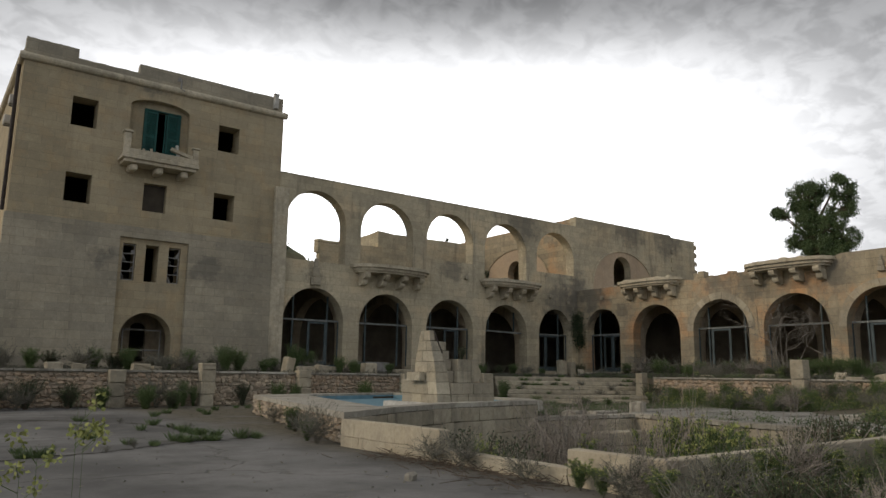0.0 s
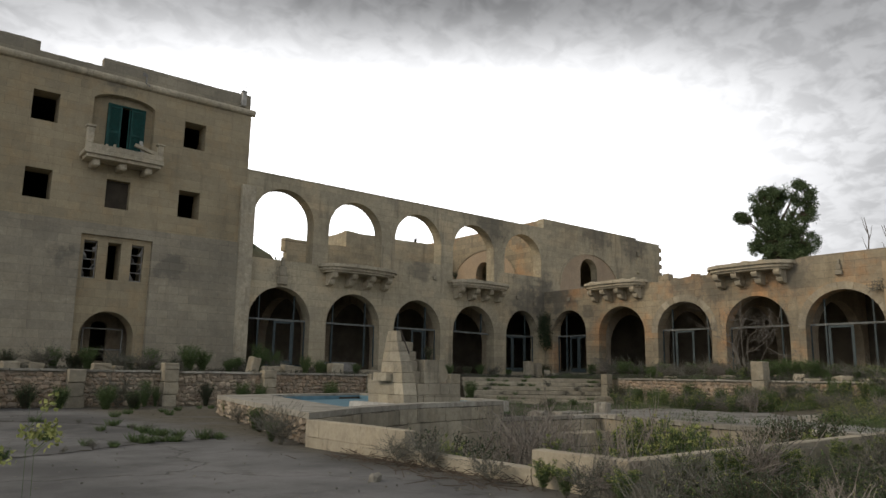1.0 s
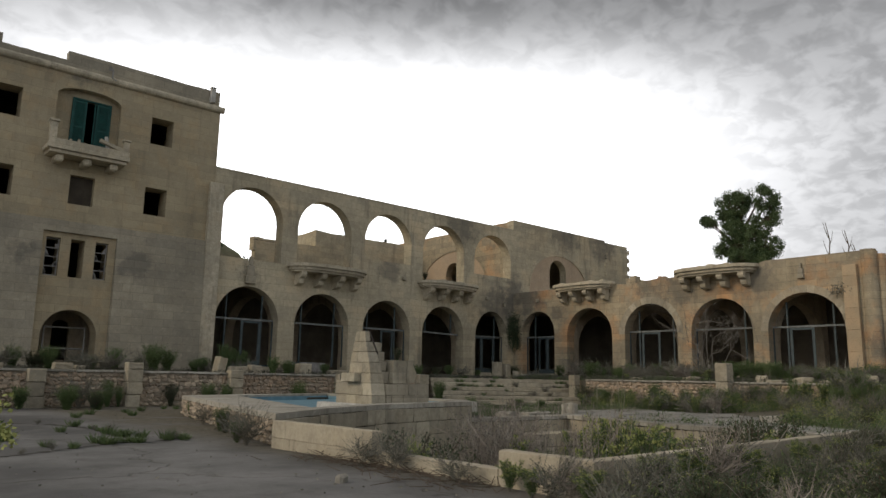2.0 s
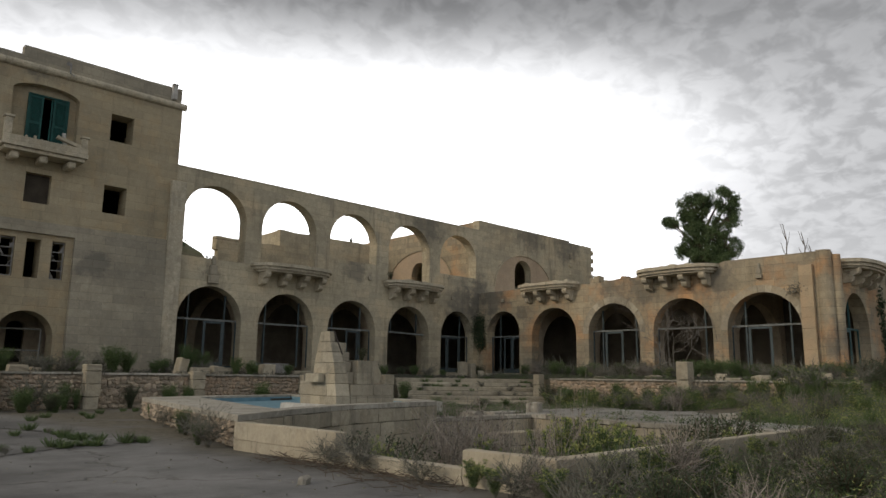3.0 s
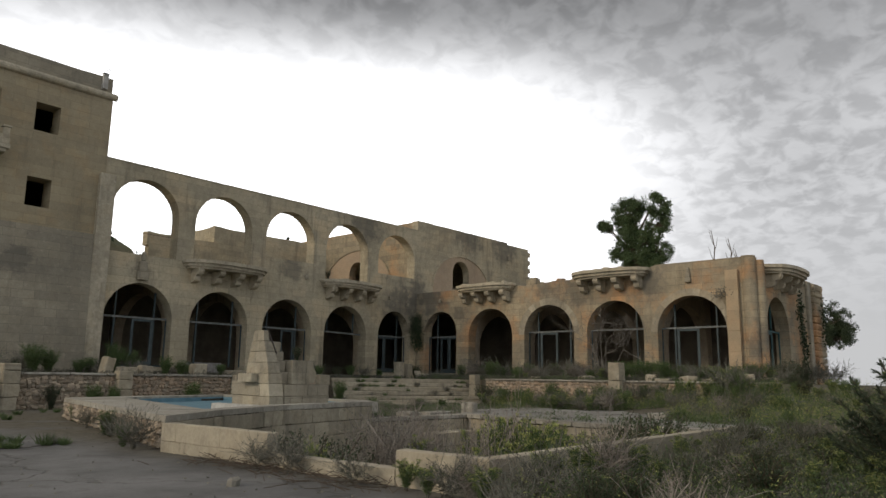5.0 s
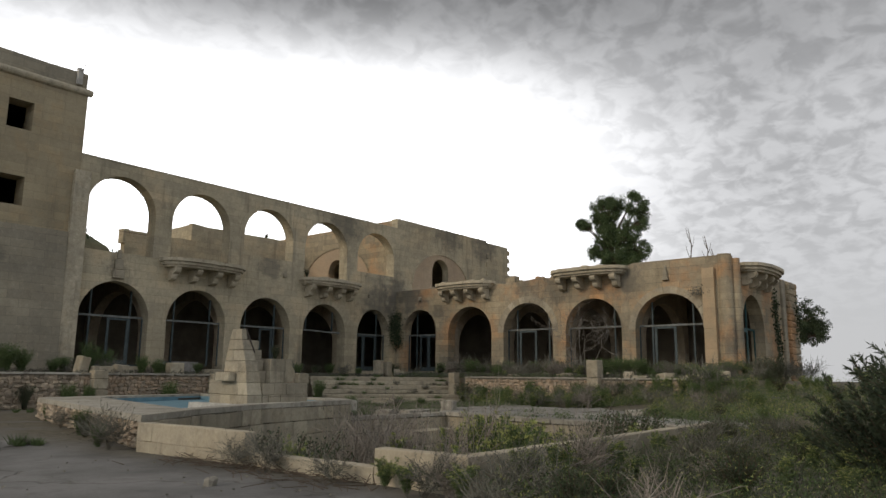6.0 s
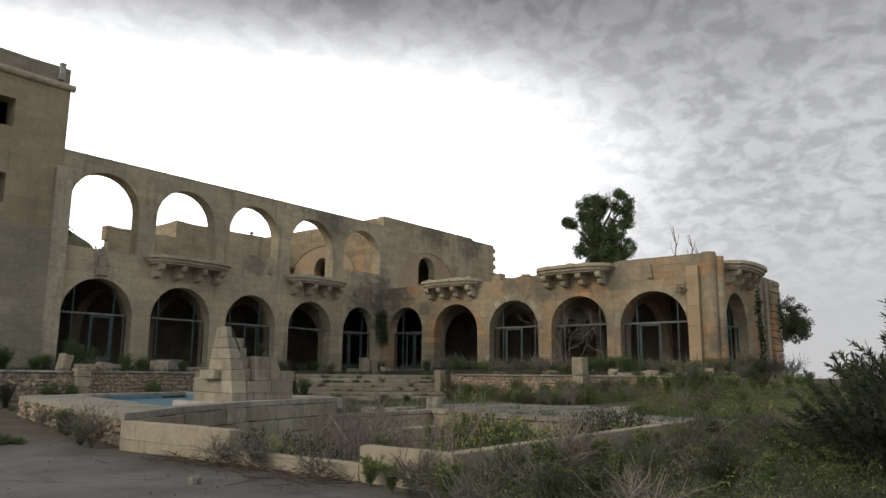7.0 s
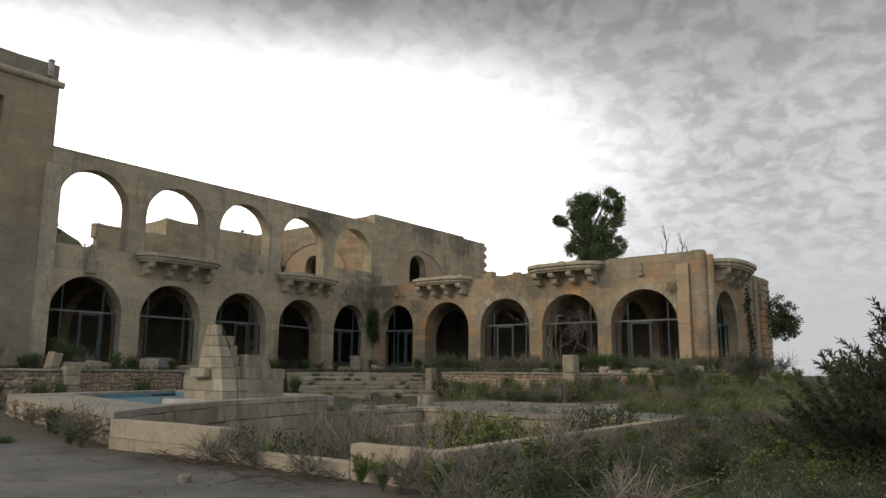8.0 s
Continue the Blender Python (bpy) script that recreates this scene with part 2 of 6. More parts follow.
M_SILVER = plain("bare_grey_timber", (0.22, 0.23, 0.225), (0.12, 0.135, 0.135), 6.0, 0.75, 0, 0.3, 0.2, 0.2)
M_TEAL = plain("teal_paint", (0.045, 0.12, 0.125), (0.03, 0.075, 0.08), 5.0, 0.6, 0, 0.2, 0.2, 0.2)
M_GREEN = plain("green_shutter_paint", (0.013, 0.085, 0.075), (0.01, 0.055, 0.05), 6.0, 0.6, 0, 0.2, 0.1, 0.1)
# near-black for the window board and for painted shade inside the tower
M_DARK = plain("dark_board_room_shade", (0.08, 0.068, 0.052), (0.05, 0.043, 0.035), 1.5, 0.95, 0, 0.3)
# plaster darkened in its colour for the shade of deep rooms
M_ROOM_SHADE = plain("room_shade_plaster", (0.17, 0.145, 0.11), (0.10, 0.086, 0.068), 1.2, 0.95, 0, 0.3)
M_EARTH = plain("joint_earth", (0.055, 0.05, 0.038), (0.035, 0.032, 0.025), 12.0, 0.97, 0, 0.5)
M_POOL = plain("pool_blue_paint", (0.16, 0.29, 0.36), (0.11, 0.21, 0.265), 3.0, 0.7, 0, 0.2)
M_WOOD = plain("dead_wood", (0.33, 0.30, 0.265), (0.20, 0.175, 0.15), 9.0, 0.9, 0, 0.5)
M_BARK = plain("bark", (0.13, 0.10, 0.075), (0.075, 0.06, 0.045), 9.0, 0.92, 0, 0.6)
M_STEEL = plain("grey_metal", (0.30, 0.30, 0.29), (0.20, 0.19, 0.18), 7.0, 0.55, 0.3, 0.15)
M_WHITE = plain("weathered_white", (0.55, 0.54, 0.50), (0.38, 0.37, 0.34), 5.0, 0.8, 0, 0.2)
M_RUST = plain("iron_dark", (0.06, 0.05, 0.045), (0.035, 0.03, 0.028), 9.0, 0.7, 0.4, 0.3)
M_LEAF = foliage("leaf_dark", (0.036, 0.056, 0.03), (0.07, 0.095, 0.046))
M_LEAF_TREE = foliage("leaf_tree", (0.06, 0.10, 0.045), (0.12, 0.165, 0.07))
M_WEED = foliage("weed_green", (0.065, 0.112, 0.042), (0.14, 0.185, 0.072))
M_FENNEL = foliage("fennel_yellow", (0.27, 0.31, 0.10), (0.40, 0.42, 0.15))
M_DRY = foliage("dry_stalks", (0.25, 0.24, 0.20), (0.14, 0.142, 0.118), 0.85)
M_TWIG = plain("grey_twigs", (0.25, 0.23, 0.205), (0.15, 0.14, 0.125), 9.0, 0.9, 0, 0.4)
M_MAUVE = foliage("dry_mauve", (0.145, 0.138, 0.118), (0.08, 0.095, 0.068), 0.85)


def ground_material():
    m = Mat("courtyard_concrete", 0.9)
    sep = m.t.nodes.new("ShaderNodeSeparateXYZ")
    m.put(sep.inputs[0], m.pos)
    big, mid, fine = m.noise(0.45, 6.0, 0.6), m.noise(2.2, 6.0, 0.65), m.noise(30.0, 6.0, 0.7)
    c = m.mix(m.ramp(big, 0.35, 0.65), (0.10, 0.10, 0.098), (0.205, 0.205, 0.20))
    c = m.mix(m.math("MULTIPLY", m.ramp(mid, 0.48, 0.7), 0.5), c, (0.082, 0.08, 0.074))
    c = m.mix(m.math("MULTIPLY", m.ramp(fine, 0.5, 0.75), 0.5), c, (0.062, 0.06, 0.056))
    wob = m.t.nodes.new("ShaderNodeVectorMath")
    wob.operation = "MULTIPLY_ADD"
    nz = m.t.nodes.new("ShaderNodeTexNoise")
    nz.inputs["Scale"].default_value, nz.inputs["Detail"].default_value = 1.4, 5.0
    m.put(nz.inputs["Vector"], m.pos)
    m.put(wob.inputs[0], nz.outputs["Color"])
    wob.inputs[1].default_value = (1.3, 1.3, 0.0)
    m.put(wob.inputs[2], m.pos)
    cracks = m.ramp(m.edges(0.21, wob.outputs[0]), 0.0, 0.009, 1.0, 0.0)
    c = m.mix(m.math("MULTIPLY", cracks, 0.45), c, (0.05, 0.045, 0.03))
    # bare earth and dead leaves away from the paved court
    far = m.math("MAXIMUM", m.ramp(sep.outputs[0], 4.2, 5.6), m.ramp(sep.outputs[1], 2.5, 0.5))
    earth = m.math("MAXIMUM", m.math("MULTIPLY", far, m.ramp(m.noise(0.8), 0.25, 0.5)), m.ramp(sep.outputs[0], 22.0, 25.0))
    soil = m.mix(m.ramp(m.noise(5.0, 6.0, 0.7), 0.35, 0.65), (0.085, 0.078, 0.058), (0.145, 0.132, 0.10))
    c = m.mix(earth, c, soil)
    m.color(c)
    h = m.math("SUBTRACT", m.math("ADD", m.math("MULTIPLY", fine, 0.25), mid), m.math("MULTIPLY", cracks, 1.2))
    m.bump(h, 0.5, 0.025)
    return m.m


M_GROUND = ground_material()
M_FLOOR = plain("terrace_floor_stone", (0.27, 0.24, 0.18), (0.15, 0.135, 0.10), 1.2, 0.93, 0, 0.5, 0, 0.2)


# ---- building helpers ----
def finish(bm, name, material, parent=None):
    bmesh.ops.recalc_face_normals(bm, faces=bm.faces[:])
    me = bpy.data.meshes.new(name)
    bm.to_mesh(me)
    bm.free()
    me.materials.append(material)
    ob = new(name, me)
    if parent:
        ob.parent = parent
    return ob


def part(name, bm, material, parent, label=""):
    """Links a bmesh as one mesh object under a thing or a part."""
    return tagged(finish(bm, name, material, parent), label)


def thing(name, x, y, z, label, category, group="", rz=0.0):
    e = new(name)
    e.matrix_world = pose(x, y, z, 0, 0, rz)
    return tagged(e, label, category, group)


def add_box(bm, x0, x1, y0, y1, z0, z1, bevel=0.0, m=None):
    vs = bmesh.ops.create_cube(bm, size=1.0, matrix=Matrix.Translation(((x0 + x1) / 2, (y0 + y1) / 2, (z0 + z1) / 2)) @ Matrix.Diagonal((x1 - x0, y1 - y0, z1 - z0, 1)))["verts"]
    if bevel:
        es = list({e for v in vs for e in v.link_edges})
        r = bmesh.ops.bevel(bm, geom=es, offset=bevel, segments=1, affect="EDGES")
        vs = list({v for f in r["faces"] for v in f.verts} | {v for v in vs if v.is_valid})
    if m is not None:
        bmesh.ops.transform(bm, matrix=m, verts=vs)
    return vs


def box(x0, x1, y0, y1, z0, z1, bevel=0.0, m=None):
    bm = bmesh.new()
    add_box(bm, x0, x1, y0, y1, z0, z1, bevel, m)
    return bm


def rough_box(x0, x1, y0, y1, z0, z1, bevel=0.02, wear=0.015, seed=0, cuts=1):
    """A block with chipped, uneven edges."""
    bm = box(x0, x1, y0, y1, z0, z1, bevel)
    if cuts:
        bmesh.ops.subdivide_edges(bm, edges=[e for e in bm.edges if e.calc_length() > 0.12], cuts=cuts, use_grid_fill=True)
    rnd = random.Random(seed)
    for v in bm.verts:
        v.co += Vector([rnd.uniform(-wear, wear) for _ in range(3)])
    return bm


def prism(poly, z0, z1, inset=0.0):
    bm = bmesh.new()
    lo = [bm.verts.new((x, y, z0)) for x, y in poly]
    hi = [bm.verts.new((x, y, z1)) for x, y in poly]
    n = len(poly)
    bm.faces.new(lo[::-1]), bm.faces.new(hi)
    for i in range(n):
        bm.faces.new((lo[i], lo[(i + 1) % n], hi[(i + 1) % n], hi[i]))
    return bm


def add_tube(bm, pts, r0, r1=None, sides=6):
    """A tapered tube along a line of points."""
    r1 = r0 if r1 is None else r1
    rings = []
    n = len(pts)
    for i, p in enumerate(pts):
        p = Vector(p)
        d = (Vector(pts[min(i + 1, n - 1)]) - Vector(pts[max(i - 1, 0)])).normalized()
        a = d.orthogonal().normalized()
        b = d.cross(a)
        r = r0 + (r1 - r0) * i / max(1, n - 1)
        rings.append([bm.verts.new(p + r * (math.cos(2 * math.pi * k / sides) * a + math.sin(2 * math.pi * k / sides) * b)) for k in range(sides)])
    for u, v in zip(rings, rings[1:]):
        for k in range(sides):
            bm.faces.new((u[k], u[(k + 1) % sides], v[(k + 1) % sides], v[k]))
    bm.faces.new(rings[0][::-1]), bm.faces.new(rings[-1])


def arch_z(o, u):
    """Height of an opening's head at u. o: centre, width, sill, spring, apex."""
    c, w, sill, spring, apex = o
    k = max(-1.0, min(1.0, (u - c) / (w / 2)))
    return spring + (apex - spring) * math.sqrt(max(0.0, 1 - k * k))


def band(bm, u0, u1, z0, z1, th, openings, seg=18, top=None):
    """A stretch of wall, u along it, v (0 to th) into it, with arched or square openings through it."""
    top = top or (lambda u: z1)
    V = lambda u, v, z: bm.verts.new((u, v, z))

    def slab(ua, ub, za, zb, zc, zd):
        f = [V(ua, 0, za), V(ub, 0, zb), V(ub, 0, zd), V(ua, 0, zc)]
        g = [V(ua, th, za), V(ub, th, zb), V(ub, th, zd), V(ua, th, zc)]
        bm.faces.new(f), bm.faces.new(g[::-1])
        bm.faces.new((f[0], g[0], g[1], f[1])), bm.faces.new((f[3], f[2], g[2], g[3]))
        return f, g

    def plainpart(ua, ub):
        n = max(1, int((ub - ua) / 0.8)) if top(ua) != top(ub) or top((ua + ub) / 2) != top(ua) else 1
        for i in range(n):
            a, b = ua + (ub - ua) * i / n, ua + (ub - ua) * (i + 1) / n
            slab(a, b, z0, z0, top(a), top(b))

    def jamb(u, za, zb):
        bm.faces.new((V(u, 0, za), V(u, th, za), V(u, th, zb), V(u, 0, zb)))

    at = u0
    for o in sorted(openings):
        c, w, sill, spring, apex = o
        a, b = c - w / 2, c + w / 2
        if a > at + 1e-4:
            plainpart(at, a)
        n = seg if apex > spring + 1e-4 else 1
        us = [c - w / 2 * math.cos(math.pi * i / n) for i in range(n + 1)] if n > 1 else [a, b]
        for p, q in zip(us, us[1:]):
            if sill > z0 + 1e-4:
                slab(p, q, z0, z0, sill, sill)
            zp, zq = (arch_z(o, p), arch_z(o, q)) if n > 1 else (apex, apex)
            if min(top(p), top(q)) > max(zp, zq) + 1e-4:
                slab(p, q, zp, zq, top(p), top(q))
        jamb(a, max(z0, sill), spring), jamb(b, max(z0, sill), spring)
        at = b
    if u1 > at + 1e-4:
        plainpart(at, u1)
    for u in (u0, u1):
        bm.faces.new((V(u, 0, z0), V(u, th, z0), V(u, th, top(u)), V(u, 0, top(u))))
    bmesh.ops.remove_doubles(bm, verts=bm.verts[:], dist=1e-4)


WEST = Matrix(((1, 0, 0, 0), (0, 1, 0, 26.0), (0, 0, 1, 0), (0, 0, 0, 1)))             # u = x, into +y
EAST = Matrix(((0, 1, 0, 27.74), (1, 0, 0, 0), (0, 0, 1, 0), (0, 0, 0, 1)))            # u = y, into +x
END_Y = 8.85
END = Matrix(((1, 0, 0, 0), (0, 1, 0, END_Y), (0, 0, 1, 0), (0, 0, 0, 1)))             # u = x, into +y


def placed(bm, m):
    bmesh.ops.transform(bm, matrix=m, verts=bm.verts[:])
    return bm


def wall(name, m, bands, material, label):
    bm = bmesh.new()
    for b in bands:
        band(bm, *b[:6], **(b[6] if len(b) > 6 else {}))
    return tagged(finish(placed(bm, m), name, material), label, "wall", "", "structure")


# ---- ground: one sheet with the sunken old pool ----
FLOOR_Z = 1.0
POOL = [(5.2, 9.45), (6.9, 10.7), (9.0, 11.85), (12.1, 12.66), (12.9, 13.8), (12.6, 19.6), (9.4, 18.75), (7.15, 17.7)]


def axis_lines(a, b, step, lo, hi, extra):
    c = list(np.arange(a, b + 1e-6, step))
    d, x = step, b
    while x < hi:
        d *= 1.35
        x = min(hi, x + d)
        c.append(x)
    d, x = step, a
    while x > lo:
        d *= 1.35
        x = max(lo, x - d)
        c.append(x)
    return sorted(set(np.round(c + extra, 4)))


def smooth(x, a, b):
    k = max(0.0, min(1.0, (x - a) / (b - a)))
    return k * k * (3 - 2 * k)


def pool_edge(y):
    """x of the far wall of the sunken pool, which swings out towards the steps."""
    return 15.3 + max(0.0, y - 9.6) * 0.27


def on_paving(x, y):
    return 15.4 < x < 17.5 + 4.2 * smooth(y, 7.6, 9.6) and 4.2 < y < 14.6


def ground_z(x, y):
    z = 0.02 * noise.noise((x * 0.5, y * 0.5, 0)) if abs(x) < 60 and abs(y) < 60 else 0.0
    rise = smooth(x, 19.0, 26.0) * smooth(-y, -13.0, -7.0)
    z += 0.95 * rise + 0.25 * rise * noise.noise((x * 0.25, y * 0.25, 3))
    if 5.30 < x < pool_edge(y) + 0.22 and 4.1 < y < 13.2 and (y < 9.35 or x > 5.6 + (y - 9.35) * 0.28):
        z = -1.0 + 0.15 * noise.noise((x * 0.7, y * 0.7, 7))
    d = math.hypot(x, y)
    if d > 60:
        z = max(z, 0.0) + 0.004 * (d - 60) * (1 if d < 400 else 0) - (0.0 if d < 400 else 0.0)
        z = min(z, 0.9)
    return z


gx = axis_lines(-8.0, 30.0, 0.3, -2500.0, 2500.0, [5.29, 5.31, 16.19, 16.21])
gy = axis_lines(-3.0, 26.0, 0.3, -2500.0, 2500.0, [4.09, 4.11, 13.19, 13.21])
gv = [(x, y, ground_z(x, y)) for y in gy for x in gx]
nx = len(gx)
gf = [(j * nx + i, j * nx + i + 1, (j + 1) * nx + i + 1, (j + 1) * nx + i) for j in range(len(gy) - 1) for i in range(nx - 1)]
me = bpy.data.meshes.new("ground")
me.from_pydata(gv, [], gf)
me.materials.append(M_GROUND)
tagged(new("ground", me), "cracked pale concrete court with earth and dead leaves", "ground", "", "structure")

# ---- terrace ----
TERRACE = [(-30, 22.4), (18.45, 22.4), (19.5, 23.72), (24.95, 19.98), (24.1, 18.5), (24.1, 7.0), (60, 7.0), (60, 60), (-30, 60)]
tagged(finish(prism(TERRACE, -0.3, FLOOR_Z), "terrace", M_FLOOR), "raised stone terrace floor covered with dust and weeds", "terrace", "", "structure")

# ---- tower ----
wall("wall_tower_front", WEST, [
    (2.05, 11.1, FLOOR_Z, 3.6, 0.72, [(6.53, 1.7, FLOOR_Z, 2.12, 2.97)]),
    (2.05, 11.1, 3.6, 5.85, 0.72, [(5.77, 0.43, 4.04, 5.31, 5.31), (6.52, 0.43, 4.04, 5.31, 5.31), (7.28, 0.41, 4.04, 5.31, 5.31)]),
    (2.05, 11.1, 5.85, 8.0, 0.72, [(3.99, 0.8, 6.48, 7.47, 7.47), (6.45, 0.78, 6.5, 7.5, 7.5), (8.92, 0.78, 6.54, 7.54, 7.54)]),
    (2.05, 11.1, 8.0, 11.0, 0.72, [(3.97, 0.8, 9.09, 10.1, 10.1), (6.43, 2.05, 8.3, 10.25, 10.56), (8.95, 0.8, 9.17, 10.17, 10.17)]),
], M_TOWER, "weathered honey limestone tower front with square window openings")
tw = bmesh.new()
add_box(tw, 2.05, 2.5, 26.72, 35.5, FLOOR_Z, 11.0), add_box(tw, 10.6, 11.1, 26.72, 35.5, FLOOR_Z, 11.0), add_box(tw, 2.5, 10.6, 35.0, 35.5, FLOOR_Z, 11.0)
tagged(finish(tw, "wall_tower_back", M_TOWER), "plain limestone side and back walls of tower", "wall", "", "structure")
# slab colour carries the shade of the tower rooms
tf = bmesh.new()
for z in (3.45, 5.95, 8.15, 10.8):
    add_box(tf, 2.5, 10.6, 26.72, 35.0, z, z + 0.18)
tagged(finish(tf, "ceiling_tower", M_DARK), "bare floor slabs inside the tower, coloured near-black as room shade", "ceiling", "", "structure")
# added inner wall a little way in, near-black as room shade behind the openings
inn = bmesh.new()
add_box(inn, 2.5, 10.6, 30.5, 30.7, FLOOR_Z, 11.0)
tagged(finish(inn, "wall_tower_inner", M_DARK), "added inner wall of the tower rooms, coloured near-black as room shade", "wall", "", "structure")
# parapet with a fallen stretch, and the roll cornice under it
par = bmesh.new()
for a, b, z in ((2.05, 3.62, 11.78), (3.62, 5.6, 11.46), (5.6, 11.05, 11.80)):
    add_box(par, a, b, 26.03, 26.33, 11.0, z)
add_box(par, 2.08, 2.38, 26.33, 35.4, 11.0, 11.7), add_box(par, 10.72, 11.02, 26.33, 35.4, 11.0, 11.7)
bmesh.ops.subdivide_edges(par, edges=[e for e in par.edges if e.calc_length() > 1.0], cuts=7)
for v in par.verts:
    if v.co.z > 11.4:
        v.co.z += random.uniform(-0.014, 0.012)
tagged(finish(par, "wall_tower_parapet", M_BASE), "grey roof parapet with a broken-down stretch", "wall", "", "structure")
cor = bmesh.new()
add_tube(cor, [(1.9, 25.98, 11.1), (6.5, 25.98, 11.1), (11.22, 25.98, 11.1)], 0.13, sides=12)
add_tube(cor, [(2.02, 25.9, 11.1), (2.02, 35.5, 11.1)], 0.13, sides=12)
tagged(finish(cor, "trim_cornice", M_TRIM), "rounded stone roll cornice under the parapet", "cornice", "", "structure")


def battered(x0, x1, z0, z1, y_low, y_top, y_in=26.0):
    bm = bmesh.new()
    vs = [bm.verts.new(c) for c in ((x0, y_low, z0), (x1, y_low, z0), (x1, y_in, z0), (x0, y_in, z0), (x0, y_top, z1), (x1, y_top, z1), (x1, y_in, z1), (x0, y_in, z1))]
    for f in ((0, 1, 2, 3), (4, 5, 6, 7), (0, 1, 5, 4), (1, 2, 6, 5), (2, 3, 7, 6), (3, 0, 4, 7)):
        bm.faces.new([vs[i] for i in f])
    return bm


for i, (a, b, z0, yl) in enumerate(((1.98, 5.42, FLOOR_Z, 25.72), (7.72, 10.86, FLOOR_Z, 25.72), (5.42, 7.72, 5.50, 25.87))):
    tagged(finish(battered(a, b, z0, 5.88, yl, 25.88), "wall_tower_base", M_BASE), "thick battered grey limestone base of tower", "wall", "", "structure")
tagged(finish(box(10.86, 11.42, 25.80, 25.997, FLOOR_Z, 8.15, 0.01), "trim_pilaster", M_TRIM), "tall flat stone pilaster beside the tower", "pilaster", "", "structure")

# ---- arcade wall: glazed arches below, open arches above ----
BAYS_W = (12.80, 16.16, 19.52, 22.88, 26.14)
low_w = [(c, 2.62 if i < 4 else 2.3, FLOOR_Z, 3.03, 4.36) for i, c in enumerate(BAYS_W)]
sills = (5.42, 5.42, 6.12, 5.42, 6.18)
top_w = [(c, 2.64, s, 7.0, 8.30) for c, s in zip((12.76, 16.12, 19.48, 22.84, 26.2), sills)]
wall("wall_arcade", WEST, [
    (11.1, 27.74, FLOOR_Z, 5.0, 0.55, low_w),
    (11.1, 27.74, 5.0, 8.78, 0.55, top_w),
], M_ARCADE, "two-storey limestone arcade wall, open arches above glazed ones")


def ring(bm, c, w, spring, apex, width, proud, m, z0=None, blocks=0):
    """A raised stone surround round an arched head; with blocks it is cut into voussoirs."""
    n = blocks or 24
    gap = 0.006 if blocks else 0.0
    ry, rx = apex - spring, w / 2
    for i in range(n):
        a, b = math.pi * i / n + gap, math.pi * (i + 1) / n - gap
        sub = 2 if blocks else 1
        for k in range(sub):
            p, q = a + (b - a) * k / sub, a + (b - a) * (k + 1) / sub
            co = []
            for v in (-proud, 0.02):
                for ang, e in ((p, 0), (q, 0), (q, width), (p, width)):
                    co.append(m @ Vector((c - (rx + e) * math.cos(ang), v, spring + (ry + e) * math.sin(ang))))
            vs = [bm.verts.new(x) for x in co]
            for f in ((0, 1, 2, 3), (4, 5, 6, 7), (0, 1, 5, 4), (2, 3, 7, 6), (0, 3, 7, 4), (1, 2, 6, 5)):
                bm.faces.new([vs[j] for j in f])


def surround(c, w, spring, apex, width, proud, m, label):
    bm = bmesh.new()
    ring(bm, c, w, spring, apex, width, proud, m)
    return tagged(finish(bm, "trim_arch", M_ARCADE), label, "arch surround", "", "structure")


for (c, w, s, sp, ap) in top_w:
    surround(c, w, sp, ap, 0.26, 0.014, WEST, "worn stone band round an upper arch")
cap = bmesh.new()
add_box(cap, 11.1, 27.7, 25.98, 26.57, 8.782, 8.84)
tagged(finish(cap, "trim_arcade_cap", M_TRIM), "thin grey capping course on arcade", "trim", "", "structure")

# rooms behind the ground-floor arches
# back walls take the darkened plaster in place of shade deep inside
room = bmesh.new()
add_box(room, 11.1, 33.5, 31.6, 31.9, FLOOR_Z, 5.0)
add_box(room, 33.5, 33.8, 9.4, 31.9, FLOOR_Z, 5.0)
tagged(finish(room, "wall_inner_rooms", M_ROOM_SHADE), "plaster back wall of arcade rooms, room shade put into its colour", "wall", "", "structure")
tagged(finish(prism([(11.1, 26.55), (28.29, 26.55), (28.29, 9.4), (33.5, 9.4), (33.5, 31.6), (11.1, 31.6)], 4.75, 5.25), "ceiling_rooms", M_INNER), "flat stone roof slab over arcade rooms", "ceiling", "", "structure")
# cross arches that carry the roof of the rooms
for x in (14.48, 17.84, 21.2, 24.5):
    bm = bmesh.new()
    band(bm, 26.551, 31.6, FLOOR_Z, 4.75, 0.4, [(29.1, 4.2, FLOOR_Z, 2.6, 4.3)], seg=14)
    tagged(finish(placed(bm, Matrix(((0, 1, 0, x - 0.2), (1, 0, 0, 0), (0, 0, 1, 0), (0, 0, 0, 1)))), "wall_cross_arch", M_INNER), "plastered cross arch inside the arcade rooms", "wall", "", "structure")
for y in (12.9, 16.2, 19.5, 22.8):
    bm = bmesh.new()
    band(bm, 28.291, 33.5, FLOOR_Z, 4.75, 0.4, [(30.9, 4.2, FLOOR_Z, 2.6, 4.3)], seg=14)
    tagged(finish(placed(bm, Matrix(((1, 0, 0, 0), (0, 1, 0, y - 0.2), (0, 0, 1, 0), (0, 0, 0, 1)))), "wall_cross_arch", M_INNER), "plastered cross arch inside the wing rooms", "wall", "", "structure")

# ---- wing ----
BAYS_E = ((24.32, 2.15), (21.15, 2.62), (17.85, 2.62), (14.58, 2.62), (11.28, 2.78))
low_e = [(c, w, FLOOR_Z, 4.38 - w / 2, 4.38) for c, w in BAYS_E]


